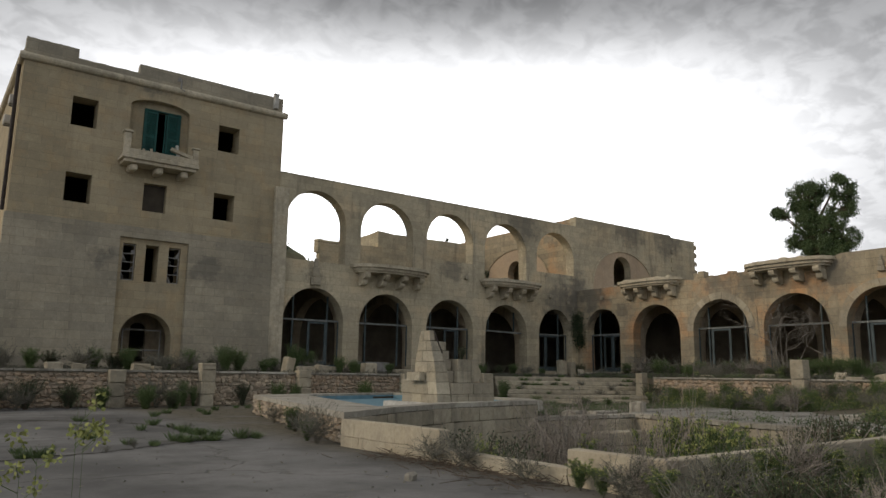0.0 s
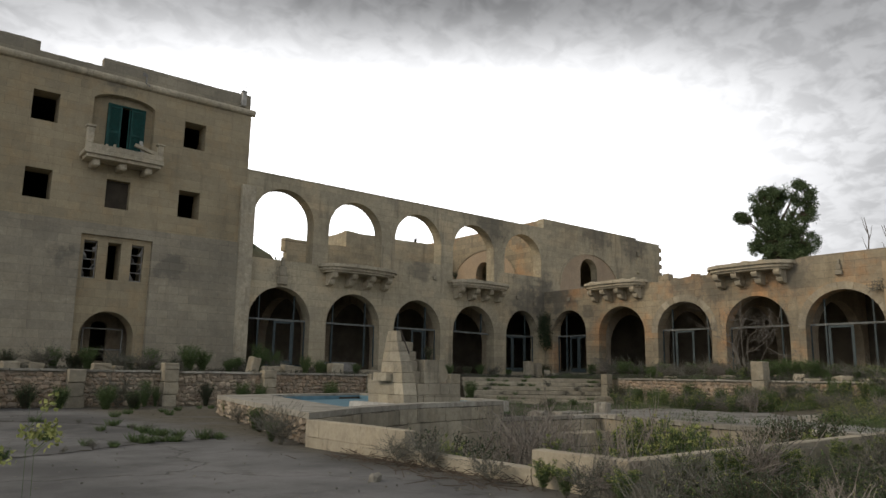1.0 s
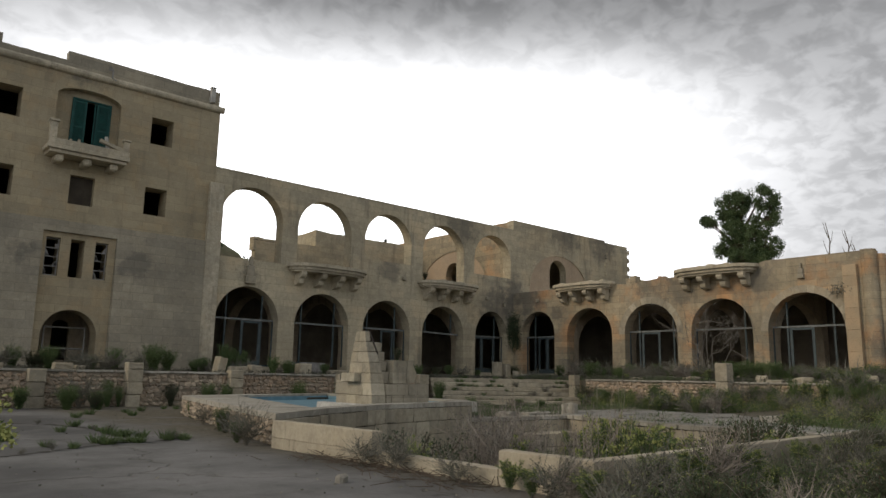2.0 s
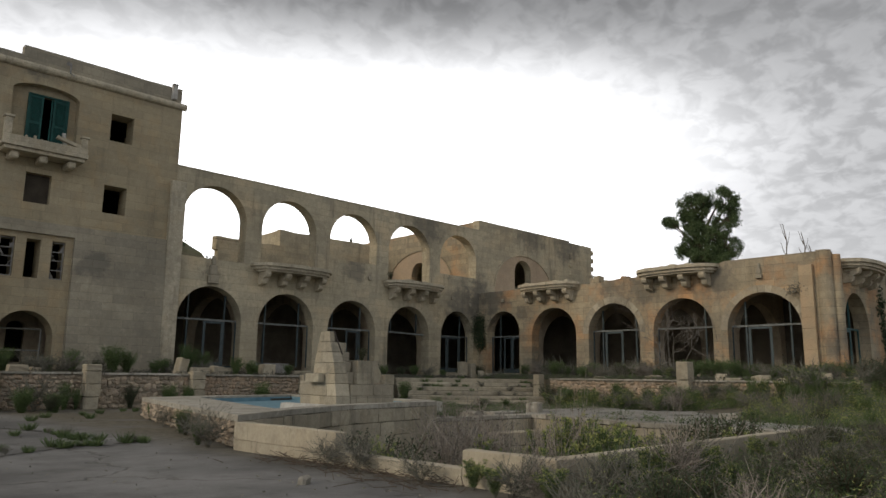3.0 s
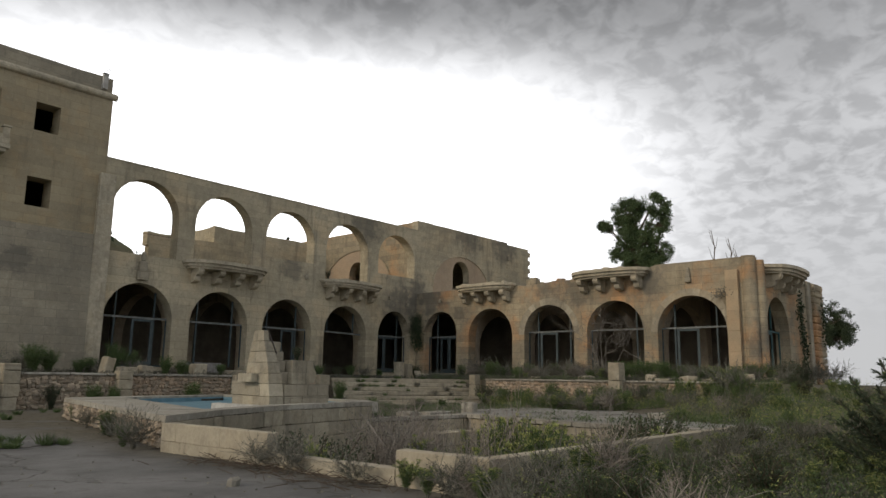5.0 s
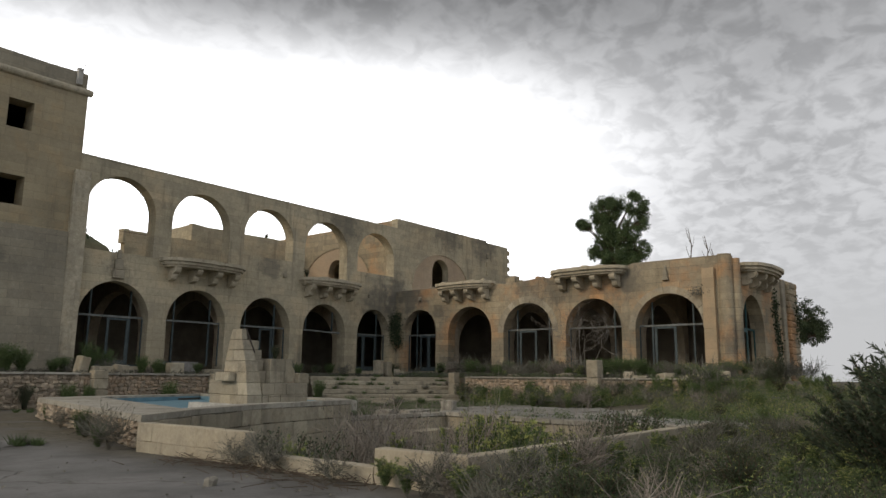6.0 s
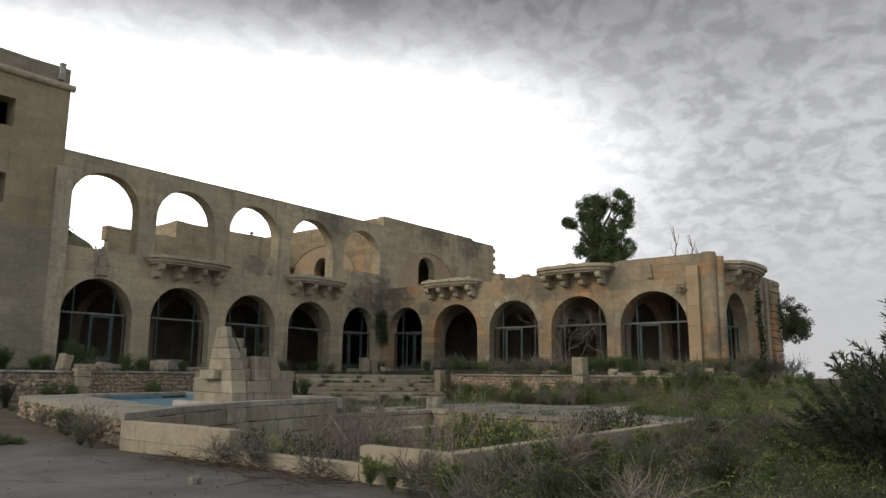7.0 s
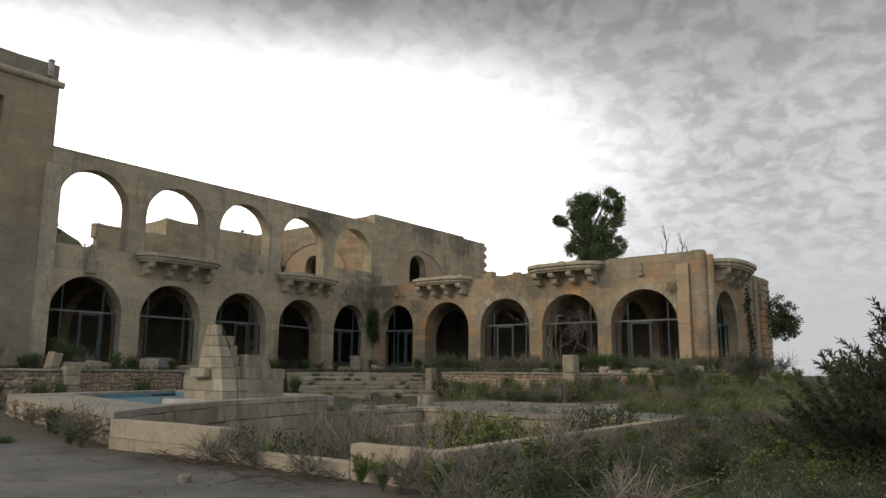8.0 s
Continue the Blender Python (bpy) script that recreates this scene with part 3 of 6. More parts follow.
def wing_top(u):
    if u > 19.4:
        return 5.42
    if u > 16.6:
        return 5.33 + 0.10 * (u < 18.1) + 0.05 * noise.noise((u * 1.7, 0, 0))
    if u > 13.0:
        return 5.55
    return 5.72


wall("wall_wing", EAST, [(END_Y, 26.0, FLOOR_Z, 5.7, 0.55, low_e, {"top": wing_top})], M_WING, "warm ochre limestone wing wall with five arches")
def voussoirs(o, m, n, width, material, label):
    """A ring of wedge stones, each one a part of the surround."""
    e = new("trim_voussoirs")
    tagged(e, label, "arch surround", "", "structure")
    c, w, sill, spring, apex = o
    for i in range(n):
        a, b = math.pi * i / n + 0.003, math.pi * (i + 1) / n - 0.003
        pr = 0.012 + 0.008 * (i % 2)
        bm = bmesh.new()
        co = [m @ Vector((c - (w / 2 + ex) * math.cos(g), v, spring + (apex - spring + ex) * math.sin(g))) for v in (-pr, 0.02) for g, ex in ((a, 0), (b, 0), (b, width), (a, width))]
        q = [bm.verts.new(x) for x in co]
        for f in ((0, 1, 2, 3), (4, 5, 6, 7), (0, 1, 5, 4), (2, 3, 7, 6), (0, 3, 7, 4), (1, 2, 6, 5)):
            bm.faces.new([q[j] for j in f])
        part("voussoir", bm, material, e)


voussoirs(low_e[2], EAST, 15, 0.30, M_RING, "grey worn wedge stones round a wing arch")
wall("wall_wing_end", END, [(28.29, 36.7, FLOOR_Z, 5.55, 0.55, [(30.45, 2.8, FLOOR_Z, 3.0, 4.4)])], M_WING, "ochre limestone end wall of the wing with one arch")
bm = bmesh.new()
add_box(bm, 36.15, 36.7, 9.4, 26.0, FLOOR_Z, 5.6)
tagged(finish(bm, "wall_wing_back", M_WING), "plain back wall of the wing", "wall", "", "structure")
tagged(finish(prism([(33.8, 9.4), (36.15, 9.4), (36.15, 26.0), (33.8, 26.0)], 4.75, 5.25), "ceiling_wing", M_INNER), "flat stone roof slab of wing", "ceiling", "", "structure")
# corner pilasters of the wing
pil = new("trim_pilaster")
tagged(pil, "pilaster of orange stone blocks near the wing corner", "pilaster", "", "structure")
for i in range(11):
    z = FLOOR_Z + i * 0.385
    part("pilaster_block", rough_box(27.56, 27.737, 9.36, 9.82, z, z + 0.386, 0.008, 0.004, i, 0), M_ORANGE, pil)
for x, y, r in ((27.86, 9.02, 0.26), (28.12, 8.74, 0.20)):
    bm = bmesh.new()
    add_tube(bm, [(x, y, FLOOR_Z), (x, y, 3.4), (x, y, 5.74 - (r < 0.25) * 0.16)], r, sides=20)
    tagged(finish(bm, "trim_corner_column", M_WING), "rounded stone corner column of the wing", "column", "", "structure")

# ---- upper block ----
BLOCK_TOP = 9.32
wall("wall_block_front", WEST, [(27.74, 35.8, 5.0, BLOCK_TOP + 0.05, 0.45, [(31.35, 1.45, 6.0, 6.9, 7.6)]), (35.8, 38.1, 5.0, BLOCK_TOP - 0.06, 0.45, [])], M_ARCADE, "grey weathered limestone front of upper block")
BLOCK_SIDE = Matrix(((0, 1, 0, 27.74), (1, 0, 0, 0), (0, 0, 1, 0), (0, 0, 0, 1)))
wall("wall_block_side", BLOCK_SIDE, [(26.45, 37.0, 5.0, BLOCK_TOP, 0.45, [(30.75, 1.25, 5.9, 6.95, 7.55)])], M_WING, "warm sunlit limestone side of upper block")
bm = bmesh.new()
add_box(bm, 37.65, 38.1, 26.45, 37.0, 5.0, BLOCK_TOP), add_box(bm, 28.19, 37.65, 36.6, 37.0, 5.0, BLOCK_TOP), add_box(bm, 28.19, 37.65, 26.45, 36.6, 8.6, 8.8)
add_box(bm, 28.19, 37.65, 29.5, 29.7, 5.0, 8.6)
tagged(finish(bm, "wall_block_back", M_ARCADE), "plain back walls of the upper block", "wall", "", "structure")
# blind arches on the block: a plastered field under a thin rib
def tympanum(c, w, sp, ap, z0, hole, m, material):
    bm = bmesh.new()
    n = 48
    arc = (c, w, z0, sp, ap)
    for i in range(n):
        a, b = c - w / 2 + w * i / n, c - w / 2 + w * (i + 1) / n
        spans = [(z0, z0, arch_z(arc, a), arch_z(arc, b))]
        if abs((a + b) / 2 - hole[0]) < hole[1] / 2:
            spans = [(arch_z(hole, a), arch_z(hole, b), arch_z(arc, a), arch_z(arc, b))]
        for za, zb, zc, zd in spans:
            f = [bm.verts.new(m @ Vector(p)) for p in ((a, -0.012, za), (b, -0.012, zb), (b, -0.012, zd), (a, -0.012, zc))]
            g = [bm.verts.new(m @ Vector(p)) for p in ((a, 0.01, za), (b, 0.01, zb), (b, 0.01, zd), (a, 0.01, zc))]
            bm.faces.new(f), bm.faces.new(g[::-1])
            for k in range(4):
                bm.faces.new((f[k], f[(k + 1) % 4], g[(k + 1) % 4], g[k]))
    tagged(finish(bm, "wall_tympanum", material), "smooth pinkish plaster field under a blind arch", "wall", "", "structure")


for m, c, w, sp, ap, mat, hole in ((WEST, 31.45, 4.9, 6.0, 7.85, M_ARCADE, (31.35, 1.45, 6.0, 6.9, 7.6)), (BLOCK_SIDE, 30.8, 5.6, 6.0, 8.2, M_WING, (30.75, 1.25, 5.9, 6.95, 7.55))):
    bm = bmesh.new()
    ring(bm, c, w, sp, ap, 0.07, 0.06, m)
    tagged(finish(bm, "trim_blind_arch", mat), "thin raised stone rib of a blind arch", "arch surround", "", "structure")
    tympanum(c, w, sp, ap, 5.4, hole, m, M_PLASTER)
# ragged toothing stones at the block's broken corner
for i in range(6):
    z = 6.2 + i * 0.52
    tagged(finish(rough_box(38.102, 38.34, 26.0, 26.4, z, z + 0.27, 0.02, 0.02, i), "toothing_stone", M_ARCADE), "broken bonding stone at wall corner", "stone", "", "structure")
    if i < 5:
        tagged(finish(rough_box(35.75, 36.0, 25.93, 25.998, z, z + 0.25, 0.01, 0.012, i + 9), "toothing_stone", M_ARCADE), "broken bonding stone on block face", "stone", "", "structure")

# roofless rooms behind the upper arches
bk = bmesh.new()
add_box(bk, 16.9, 20.45, 34.0, 34.4, 5.25, 7.98), add_box(bk, 20.45, 27.74, 34.0, 34.4, 5.25, 8.86)
add_box(bk, 20.45, 20.85, 34.4, 40.0, 5.25, 8.86), add_box(bk, 16.75, 16.9, 33.9, 34.4, 7.3, 8.0)
bmesh.ops.subdivide_edges(bk, edges=[e for e in bk.edges if e.calc_length() > 2.0], cuts=6)
for v in bk.verts:
    if v.co.z > 7.5:
        v.co.z += random.uniform(-0.05, 0.03)
tagged(finish(bk, "wall_roof_rooms", M_ARCADE), "roofless limestone walls behind the upper arches", "wall", "", "structure")
tagged(finish(prism([(11.1, 31.6), (27.74, 31.6), (27.74, 40), (11.1, 40)], 4.95, 5.25), "ceiling_back_rooms", M_INNER), "flat stone roof behind the arcade", "ceiling", "", "structure")

# ---- terrace front walls, steps, curbs ----
tagged(finish(box(-30, 18.4, 22.22, 22.40, -0.2, 0.96), "wall_terrace_front", M_MORTAR), "rubble terrace wall bedded in brown mortar", "wall", "", "structure")
tagged(finish(box(23.92, 24.10, 7.0, 18.4, -0.2, 0.98), "wall_terrace_side", M_MORTAR), "rubble terrace wall beside overgrown bank", "wall", "", "structure")
STEP_DIR = Vector((0.565, 0.825, 0))
STEP_W = Vector((0.825, -0.565, 0))
foot = Vector((18.75, 21.75, 0))
n_steps, tread = 6, 0.33
stairs = thing("stone_steps", 20.9, 20.2, 0, "broad weathered pale stone steps up to the terrace", "steps")
sm = Matrix.Identity(4)
sm.col[0][:3], sm.col[1][:3] = STEP_W, STEP_DIR
sm.translation = foot
for i in range(n_steps):
    bm = rough_box(0, 6.5, i * tread, n_steps * tread + 0.25, i * FLOOR_Z / n_steps - 0.02 * (i == 0), (i + 1) * FLOOR_Z / n_steps - 0.004, 0.02, 0.008, i, 1)
    s = part("step", placed(bm, sm), M_BLOCK, None)
    s.parent, s.matrix_parent_inverse = stairs, stairs.matrix_world.inverted()

# curbs round the sunken pool
def curb(pts, z1, th, label, z0=-0.1, rows=1, length=0.85):
    """A low wall of cut blocks on a mortar core, segment by segment."""
    rs_c = random.Random(int(pts[0][1] * 100))
    for (x0, y0), (x1, y1) in zip(pts, pts[1:]):
        L = math.hypot(x1 - x0, y1 - y0)
        e = new("curb")
        e.matrix_world = Matrix.Translation((x0, y0, 0)) @ Matrix.Rotation(math.atan2(y1 - y0, x1 - x0), 4, "Z")
        tagged(e, label, "curb", "", "structure")
        part("core", box(0.01, L - 0.01, -th / 2 + 0.012, th / 2 - 0.012, z0, z1 - 0.012), M_MORTAR, e)
        for r in range(rows):
            za, zb = z0 + (z1 - z0) * r / rows, z0 + (z1 - z0) * (r + 1) / rows
            at = 0.0
            while at < L - 1e-3:
                w = length * rs_c.uniform(0.7, 1.25) if at or rows == 1 else length * rs_c.uniform(0.4, 0.6)
                b = L if L - at - w < 0.3 else at + w
                part("wall_block", rough_box(at + 0.002, b - 0.002, -th / 2, th / 2, za + 0.001, zb - 0.002, 0.007, 0.005, int(b * 50) + r, 1), M_GARDEN, e)
                at = b


curb([(5.22, 9.42), (5.22, 7.03)], 0.37, 0.16, "low garden wall of pale limestone blocks", -0.1, 2)
curb([(5.22, 7.03), (5.22, 4.99)], 0.155, 0.16, "low stone kerb of the sunken pool", -0.3)
curb([(5.22, 4.985), (5.22, 3.86)], 0.335, 0.16, "low garden wall of pale limestone blocks", -0.3)
curb([(5.30, 3.94), (12.0, 4.2)], 0.335, 0.16, "low garden wall of pale limestone blocks", -1.1)
curb([(12.0, 4.2), (15.3, 4.3)], 0.10, 0.16, "low stone kerb of the sunken pool lost in weeds", -1.1)

# raised pool and its fountain
def offset(poly, d):
    n = len(poly)
    out = []
    for i in range(n):
        p, q, r = Vector(poly[i - 1]), Vector(poly[i]), Vector(poly[(i + 1) % n])
        a, b = (q - p).normalized(), (r - q).normalized()
        na, nb = Vector((-a.y, a.x)), Vector((-b.y, b.x))
        k = (na + nb) / (1 + na.dot(nb))
        out.append(tuple(q + d * k))
    return out


inner = [(6.75, 11.05), (7.6, 11.55), (9.0, 12.25), (11.9, 13.05), (12.4, 14.0), (12.1, 19.0), (9.6, 18.2), (8.5, 17.6)]
bm = bmesh.new()
rings = []
for poly, z in ((offset(POOL, 0.1), -1.1), (offset(POOL, 0.1), 0.36), (offset(POOL, 0.5), 0.36), (offset(POOL, 0.5), 0.18)):
    rings.append([bm.verts.new((x, y, z)) for x, y in poly])
for u, v in zip(rings, rings[1:]):
    for i in range(len(u)):
        bm.faces.new((u[i], u[(i + 1) % len(u)], v[(i + 1) % len(u)], v[i]))
bm.faces.new(rings[-1])
pool = tagged(finish(bm, "raised_pool", M_JOINT), "raised stone garden pool with blue painted basin", "pool")
bm = bmesh.new()
o_ring = [offset(POOL, 0.0), inner]
v0 = [[bm.verts.new((x, y, z)) for x, y in o_ring[k]] for z in (0.362, 0.455) for k in (0, 1)]
n = len(POOL)
for i in range(n):
    j = (i + 1) % n
    bm.faces.new((v0[2][i], v0[2][j], v0[3][j], v0[3][i])), bm.faces.new((v0[0][i], v0[1][i], v0[1][j], v0[0][j]))
    bm.faces.new((v0[0][i], v0[0][j], v0[2][j], v0[2][i])), bm.faces.new((v0[1][i], v0[3][i], v0[3][j], v0[1][j]))
part("coping", bm, M_COPING, pool, "pale worn stone coping")
bm = prism([(x, y) for x, y in inner], 0.19, 0.30)
part("basin_floor", bm, M_POOL, pool, "faded blue painted basin floor")
bm = bmesh.new()
ra = [bm.verts.new((x, y, 0.30)) for x, y in offset(inner, 0.004)]
rb = [bm.verts.new((x, y, 0.40)) for x, y in offset(inner, 0.004)]
for i in range(n):
    bm.faces.new((ra[i], ra[(i + 1) % n], rb[(i + 1) % n], rb[i]))
part("basin_lining", bm, M_POOL, pool, "faded blue painted lining")

# ---- balconies ----
def outline(w, proj, side=0.3, n=14, d=0.0):
    pts = [(-w / 2 - d, 0.0), (-w / 2 - d, -side)]
    for i in range(1, n):
        k = -1 + 2 * i / n
        pts.append((k * (w / 2 + d), -(side + (proj + d - side) * math.sqrt(max(0.0, 1 - abs(k) ** 2.6)))))
    return pts + [(w / 2 + d, -side), (w / 2 + d, 0.0)]


def corbel_bm():
    """A double scroll bracket, its back at v = 0, its top at z = 0."""
    bm = bmesh.new()
    prof = [(0, 0), (-0.60, 0), (-0.62, -0.10), (-0.56, -0.20), (-0.44, -0.25), (-0.36, -0.25), (-0.36, -0.36), (-0.31, -0.45), (-0.20, -0.50), (0, -0.52)]
    a = [bm.verts.new((-0.12, v, z)) for v, z in prof]
    b = [bm.verts.new((0.12, v, z)) for v, z in prof]
    bm.faces.new(a), bm.faces.new(b[::-1])
    for i in range(len(prof)):
        j = (i + 1) % len(prof)
        bm.faces.new((a[i], a[j], b[j], b[i]))
    return bm


def balcony(m, c, w, proj, top, label, corbels=4, spread=0.72, rubble=True):
    at = m @ Vector((c, 0, top))
    th = thing("balcony", *at, label, "balcony", "stone balconies of the house")
    rot = m.to_3x3().to_4x4()
    th.matrix_world = Matrix.Translation(at)
    flat = lambda pts, z0, z1: placed(prism([(u, v - 0.003) for u, v in pts], z0, z1), rot)
    slab = part("slab", flat(outline(w, proj), -0.13, 0.0), M_TRIM, th)
    part("moulding", flat(outline(w, proj, d=-0.10), -0.25, -0.132), M_TRIM, th)
    part("under_slab", flat(outline(w, proj, d=-0.2), -0.33, -0.252), M_TRIM, th)
    for i in range(corbels):
        k = (-1 + 2 * i / (corbels - 1)) * w / 2 * spread
        reach = 1.12 - 0.32 * abs(k / (w / 2)) ** 2
        bm = corbel_bm()
        for v in bm.verts:
            v.co = Vector((v.co.x + k, v.co.y * reach - 0.003, v.co.z - 0.333))
        part("corbel", placed(bm, rot), M_TRIM, th)
    if rubble:
        for i in range(4):
            k = random.uniform(-0.4, 0.4) * w
            s = random.uniform(0.08, 0.2)
            part("kerb_stub", placed(rough_box(k - s, k + s, -0.55 - s * 0.5, -0.4 + s * 0.5, 0.002, 0.05 + random.random() * 0.06, 0.01, 0.012, i), rot), M_TRIM, slab)
    return th


balcony(WEST, 16.22, 3.75, 1.0, 5.45, "worn curved limestone balcony without railing on scroll corbels")
balcony(WEST, 23.0, 3.6, 1.0, 5.45, "worn curved limestone balcony without railing on scroll corbels")
balcony(EAST, 21.3, 3.4, 0.95, 5.50, "curved stone balcony on the ochre wing, kerb crumbled")
balcony(EAST, 14.65, 3.55, 0.95, 5.62, "curved stone balcony on the ochre wing, front kerb cracked")
balcony(END, 30.75, 4.0, 1.0, 5.52, "curved stone balcony round the end of wing")

# tower balcony, square, with broken balustrade
tb = thing("balcony", 6.4, 26.0, 8.22, "square limestone tower balcony with broken balustrade", "balcony", "stone balconies of the house")
tbw = lambda x0, x1, y0, y1, z0, z1, b=0.012: box(x0 - 6.4, x1 - 6.4, y0 - 26.0, y1 - 26.0, z0 - 8.22, z1 - 8.22, b)
part("slab", tbw(5.12, 7.68, 25.22, 25.997, 8.10, 8.24), M_TRIM, tb)
part("moulding", tbw(5.2, 7.6, 25.30, 25.997, 7.98, 8.098), M_TRIM, tb)
for x in (5.55, 6.4, 7.25):
    part("corbel", tbw(x - 0.13, x + 0.13, 25.40, 25.997, 7.74, 7.978, 0.05), M_TRIM, tb)
part("plinth", tbw(5.14, 7.66, 25.24, 25.40, 8.242, 8.44), M_TRIM, tb)
pp = part("post", tbw(5.14, 5.36, 25.24, 25.44, 8.442, 8.98), M_TRIM, tb)
part("post_cap", tbw(5.10, 5.40, 25.20, 25.48, 8.982, 9.06), M_TRIM, pp)
pp = part("post", tbw(7.46, 7.64, 25.26, 25.42, 8.442, 8.80), M_TRIM, tb)
part("post_cap", tbw(7.42, 7.68, 25.22, 25.46, 8.802, 8.87), M_TRIM, pp)
bm = rough_box(-0.45, 0.45, -0.07, 0.07, -0.06, 0.06, 0.01, 0.01, 3)
placed(bm, pose(0.72, -0.66, 0.35, 0, 14, 0))
part("fallen_rail", bm, M_TRIM, tb, "fallen balustrade rail")
bm = rough_box(-0.05, 0.05, -0.04, 0.04, -0.3, 0.3, 0.01, 0.01, 4)
placed(bm, pose(0.62, -0.36, 0.42, 8, -14, 0))
part("leaning_slab", bm, M_WHITE, tb, "pale leaning slab")
for i, x in enumerate((5.6, 5.75, 6.0, 6.2)):
    part("stub", tbw(x, x + 0.08, 25.28, 25.36, 8.442, 8.47 + 0.04 * (i % 3)), M_TRIM, tb)

# ---- tower openings ----
# arched recess with its green shuttered door
rec = bmesh.new()
band(rec, 5.2, 7.7, 8.25, 10.75, 0.14, [(6.56, 1.2, 8.3, 10.24, 10.24)])
tagged(finish(placed(rec, Matrix.Translation((0, 26.30, 0))), "wall_recess", M_TOWER), "pale plaster back of the arched recess", "wall", "", "structure")


def shutter(x0, x1, z0, z1, y, parent, turn=0.0):
    """One louvred leaf: stiles, rails and slats, hinged at its outer edge."""
    bm = bmesh.new()
    w = x1 - x0
    add_box(bm, 0, 0.06, -0.02, 0.02, 0, z1 - z0), add_box(bm, w - 0.06, w, -0.02, 0.02, 0, z1 - z0)
    for z in (0.0, (z1 - z0) * 0.48, z1 - z0 - 0.08):
        add_box(bm, 0.06, w - 0.06, -0.018, 0.018, z, z + 0.08)
    leaf = part("shutter", placed(bm, pose(x0, y, z0, 0, 0, turn)), M_GREEN, parent, "dark green louvred shutter")
    bs = bmesh.new()
    k = 0.1
    while k < z1 - z0 - 0.1:
        add_box(bs, 0.055, w - 0.055, -0.014, 0.014, k, k + 0.008, 0, Matrix.Translation((0, 0, k)) @ Matrix.Rotation(radians(40), 4, "X") @ Matrix.Translation((0, 0, -k)))
        add_box(bs, 0.055, w - 0.055, 0.002, 0.006, k, k + 0.045)
        k += 0.045
    part("slats", placed(bs, pose(x0, y, z0, 0, 0, turn)), M_GREEN, leaf)


def window_thing(name, label):
    e = new(name)
    return tagged(e, label, "window", "", "structure")


wd = window_thing("door_1", "tall tower door with dark green half-open shutters")
shutter(5.97, 6.40, 8.32, 10.22, 26.25, wd)
shutter(6.72, 7.16, 8.32, 10.22, 26.25, wd)
fr = bmesh.new()
add_box(fr, 5.93, 5.968, 26.2, 26.295, 8.3, 10.28), add_box(fr, 7.163, 7.2, 26.2, 26.295, 8.3, 10.28), add_box(fr, 5.968, 7.163, 26.2, 26.295, 10.232, 10.28), add_box(fr, 6.66, 6.70, 26.27, 26.35, 8.3, 10.22)
part("door_frame", fr, M_GREEN, wd, "green timber frame")

# dark board in the middle window of the tower
for c, w, z0, z1, y in ((6.45, 0.78, 6.5, 7.5, 26.25),):
    tagged(finish(box(c - w / 2 - 0.002, c + w / 2 + 0.002, y, y + 0.03, z0, z1), "window_board", M_DARK), "near-black board closing a tower window", "board", "", "structure")

# three narrow lights with broken panes
for i, (c, w) in enumerate(((5.77, 0.43), (6.52, 0.43), (7.28, 0.41))):
    if i == 1:
        continue
    wn = window_thing("window_%d" % (i + 1), "narrow window with broken grey glazing bars")
    bm = bmesh.new()
    for u in (c - w / 2 + 0.02, c + w / 2 - 0.02):
        add_box(bm, u - 0.018, u + 0.018, 26.12, 26.16, 4.05, 5.30)
    for z in (4.07, 4.36, 4.68, 4.97, 5.28):
        add_box(bm, c - w / 2 + 0.04, c + w / 2 - 0.04, 26.125, 26.155, z - 0.014, z + 0.014)
    part("window_frame", bm, M_STEEL, wn)
    for k in range(7):
        z = (4.07, 4.36, 4.68, 4.97)[k % 4]
        s = 1 if k % 2 else -1
        x = c + s * (w / 2 - 0.04)
        bm = bmesh.new()
        co = [(x, z + 0.015), (x - s * random.uniform(0.06, 0.16), z + 0.015), (x - s * random.uniform(0.02, 0.1), z + random.uniform(0.1, 0.16)), (x, z + random.uniform(0.15, 0.27))]
        lo = [bm.verts.new((u, 26.137, q)) for u, q in co]
        hi = [bm.verts.new((u, 26.143, q)) for u, q in co]
        bm.faces.new(lo), bm.faces.new(hi[::-1])
        for q in range(4):
            bm.faces.new((lo[q], lo[(q + 1) % 4], hi[(q + 1) % 4], hi[q]))
        part("pane", bm, M_STEEL, wn, "dirty broken glass shard")

# small hollow behind the tower's low arch
lb = bmesh.new()
band(lb, 5.2, 8.0, FLOOR_Z, 3.4, 0.2, [(6.75, 0.55, 1.35, 2.55, 2.75)])
tagged(finish(placed(lb, Matrix.Translation((0, 28.0, 0))), "wall_arch_back", M_INNER), "plaster wall with a dark doorway behind the low arch", "wall", "", "structure")
gate = thing("metal_gate", 6.5, 26.75, FLOOR_Z, "light grey tubular metal gate frame inside the low arch", "gate")
for a, b in (((-0.55, 0, 0), (-0.55, 0, 1.45)), ((0.72, 0, 0), (0.72, 0, 1.45)), ((-0.55, 0, 1.42), (0.72, 0, 1.42)), ((-0.55, 0, 0.72), (0.72, 0, 0.72))):
    bm = bmesh.new()
    add_tube(bm, [a, b], 0.028)
    part("tube", bm, M_STEEL, gate)

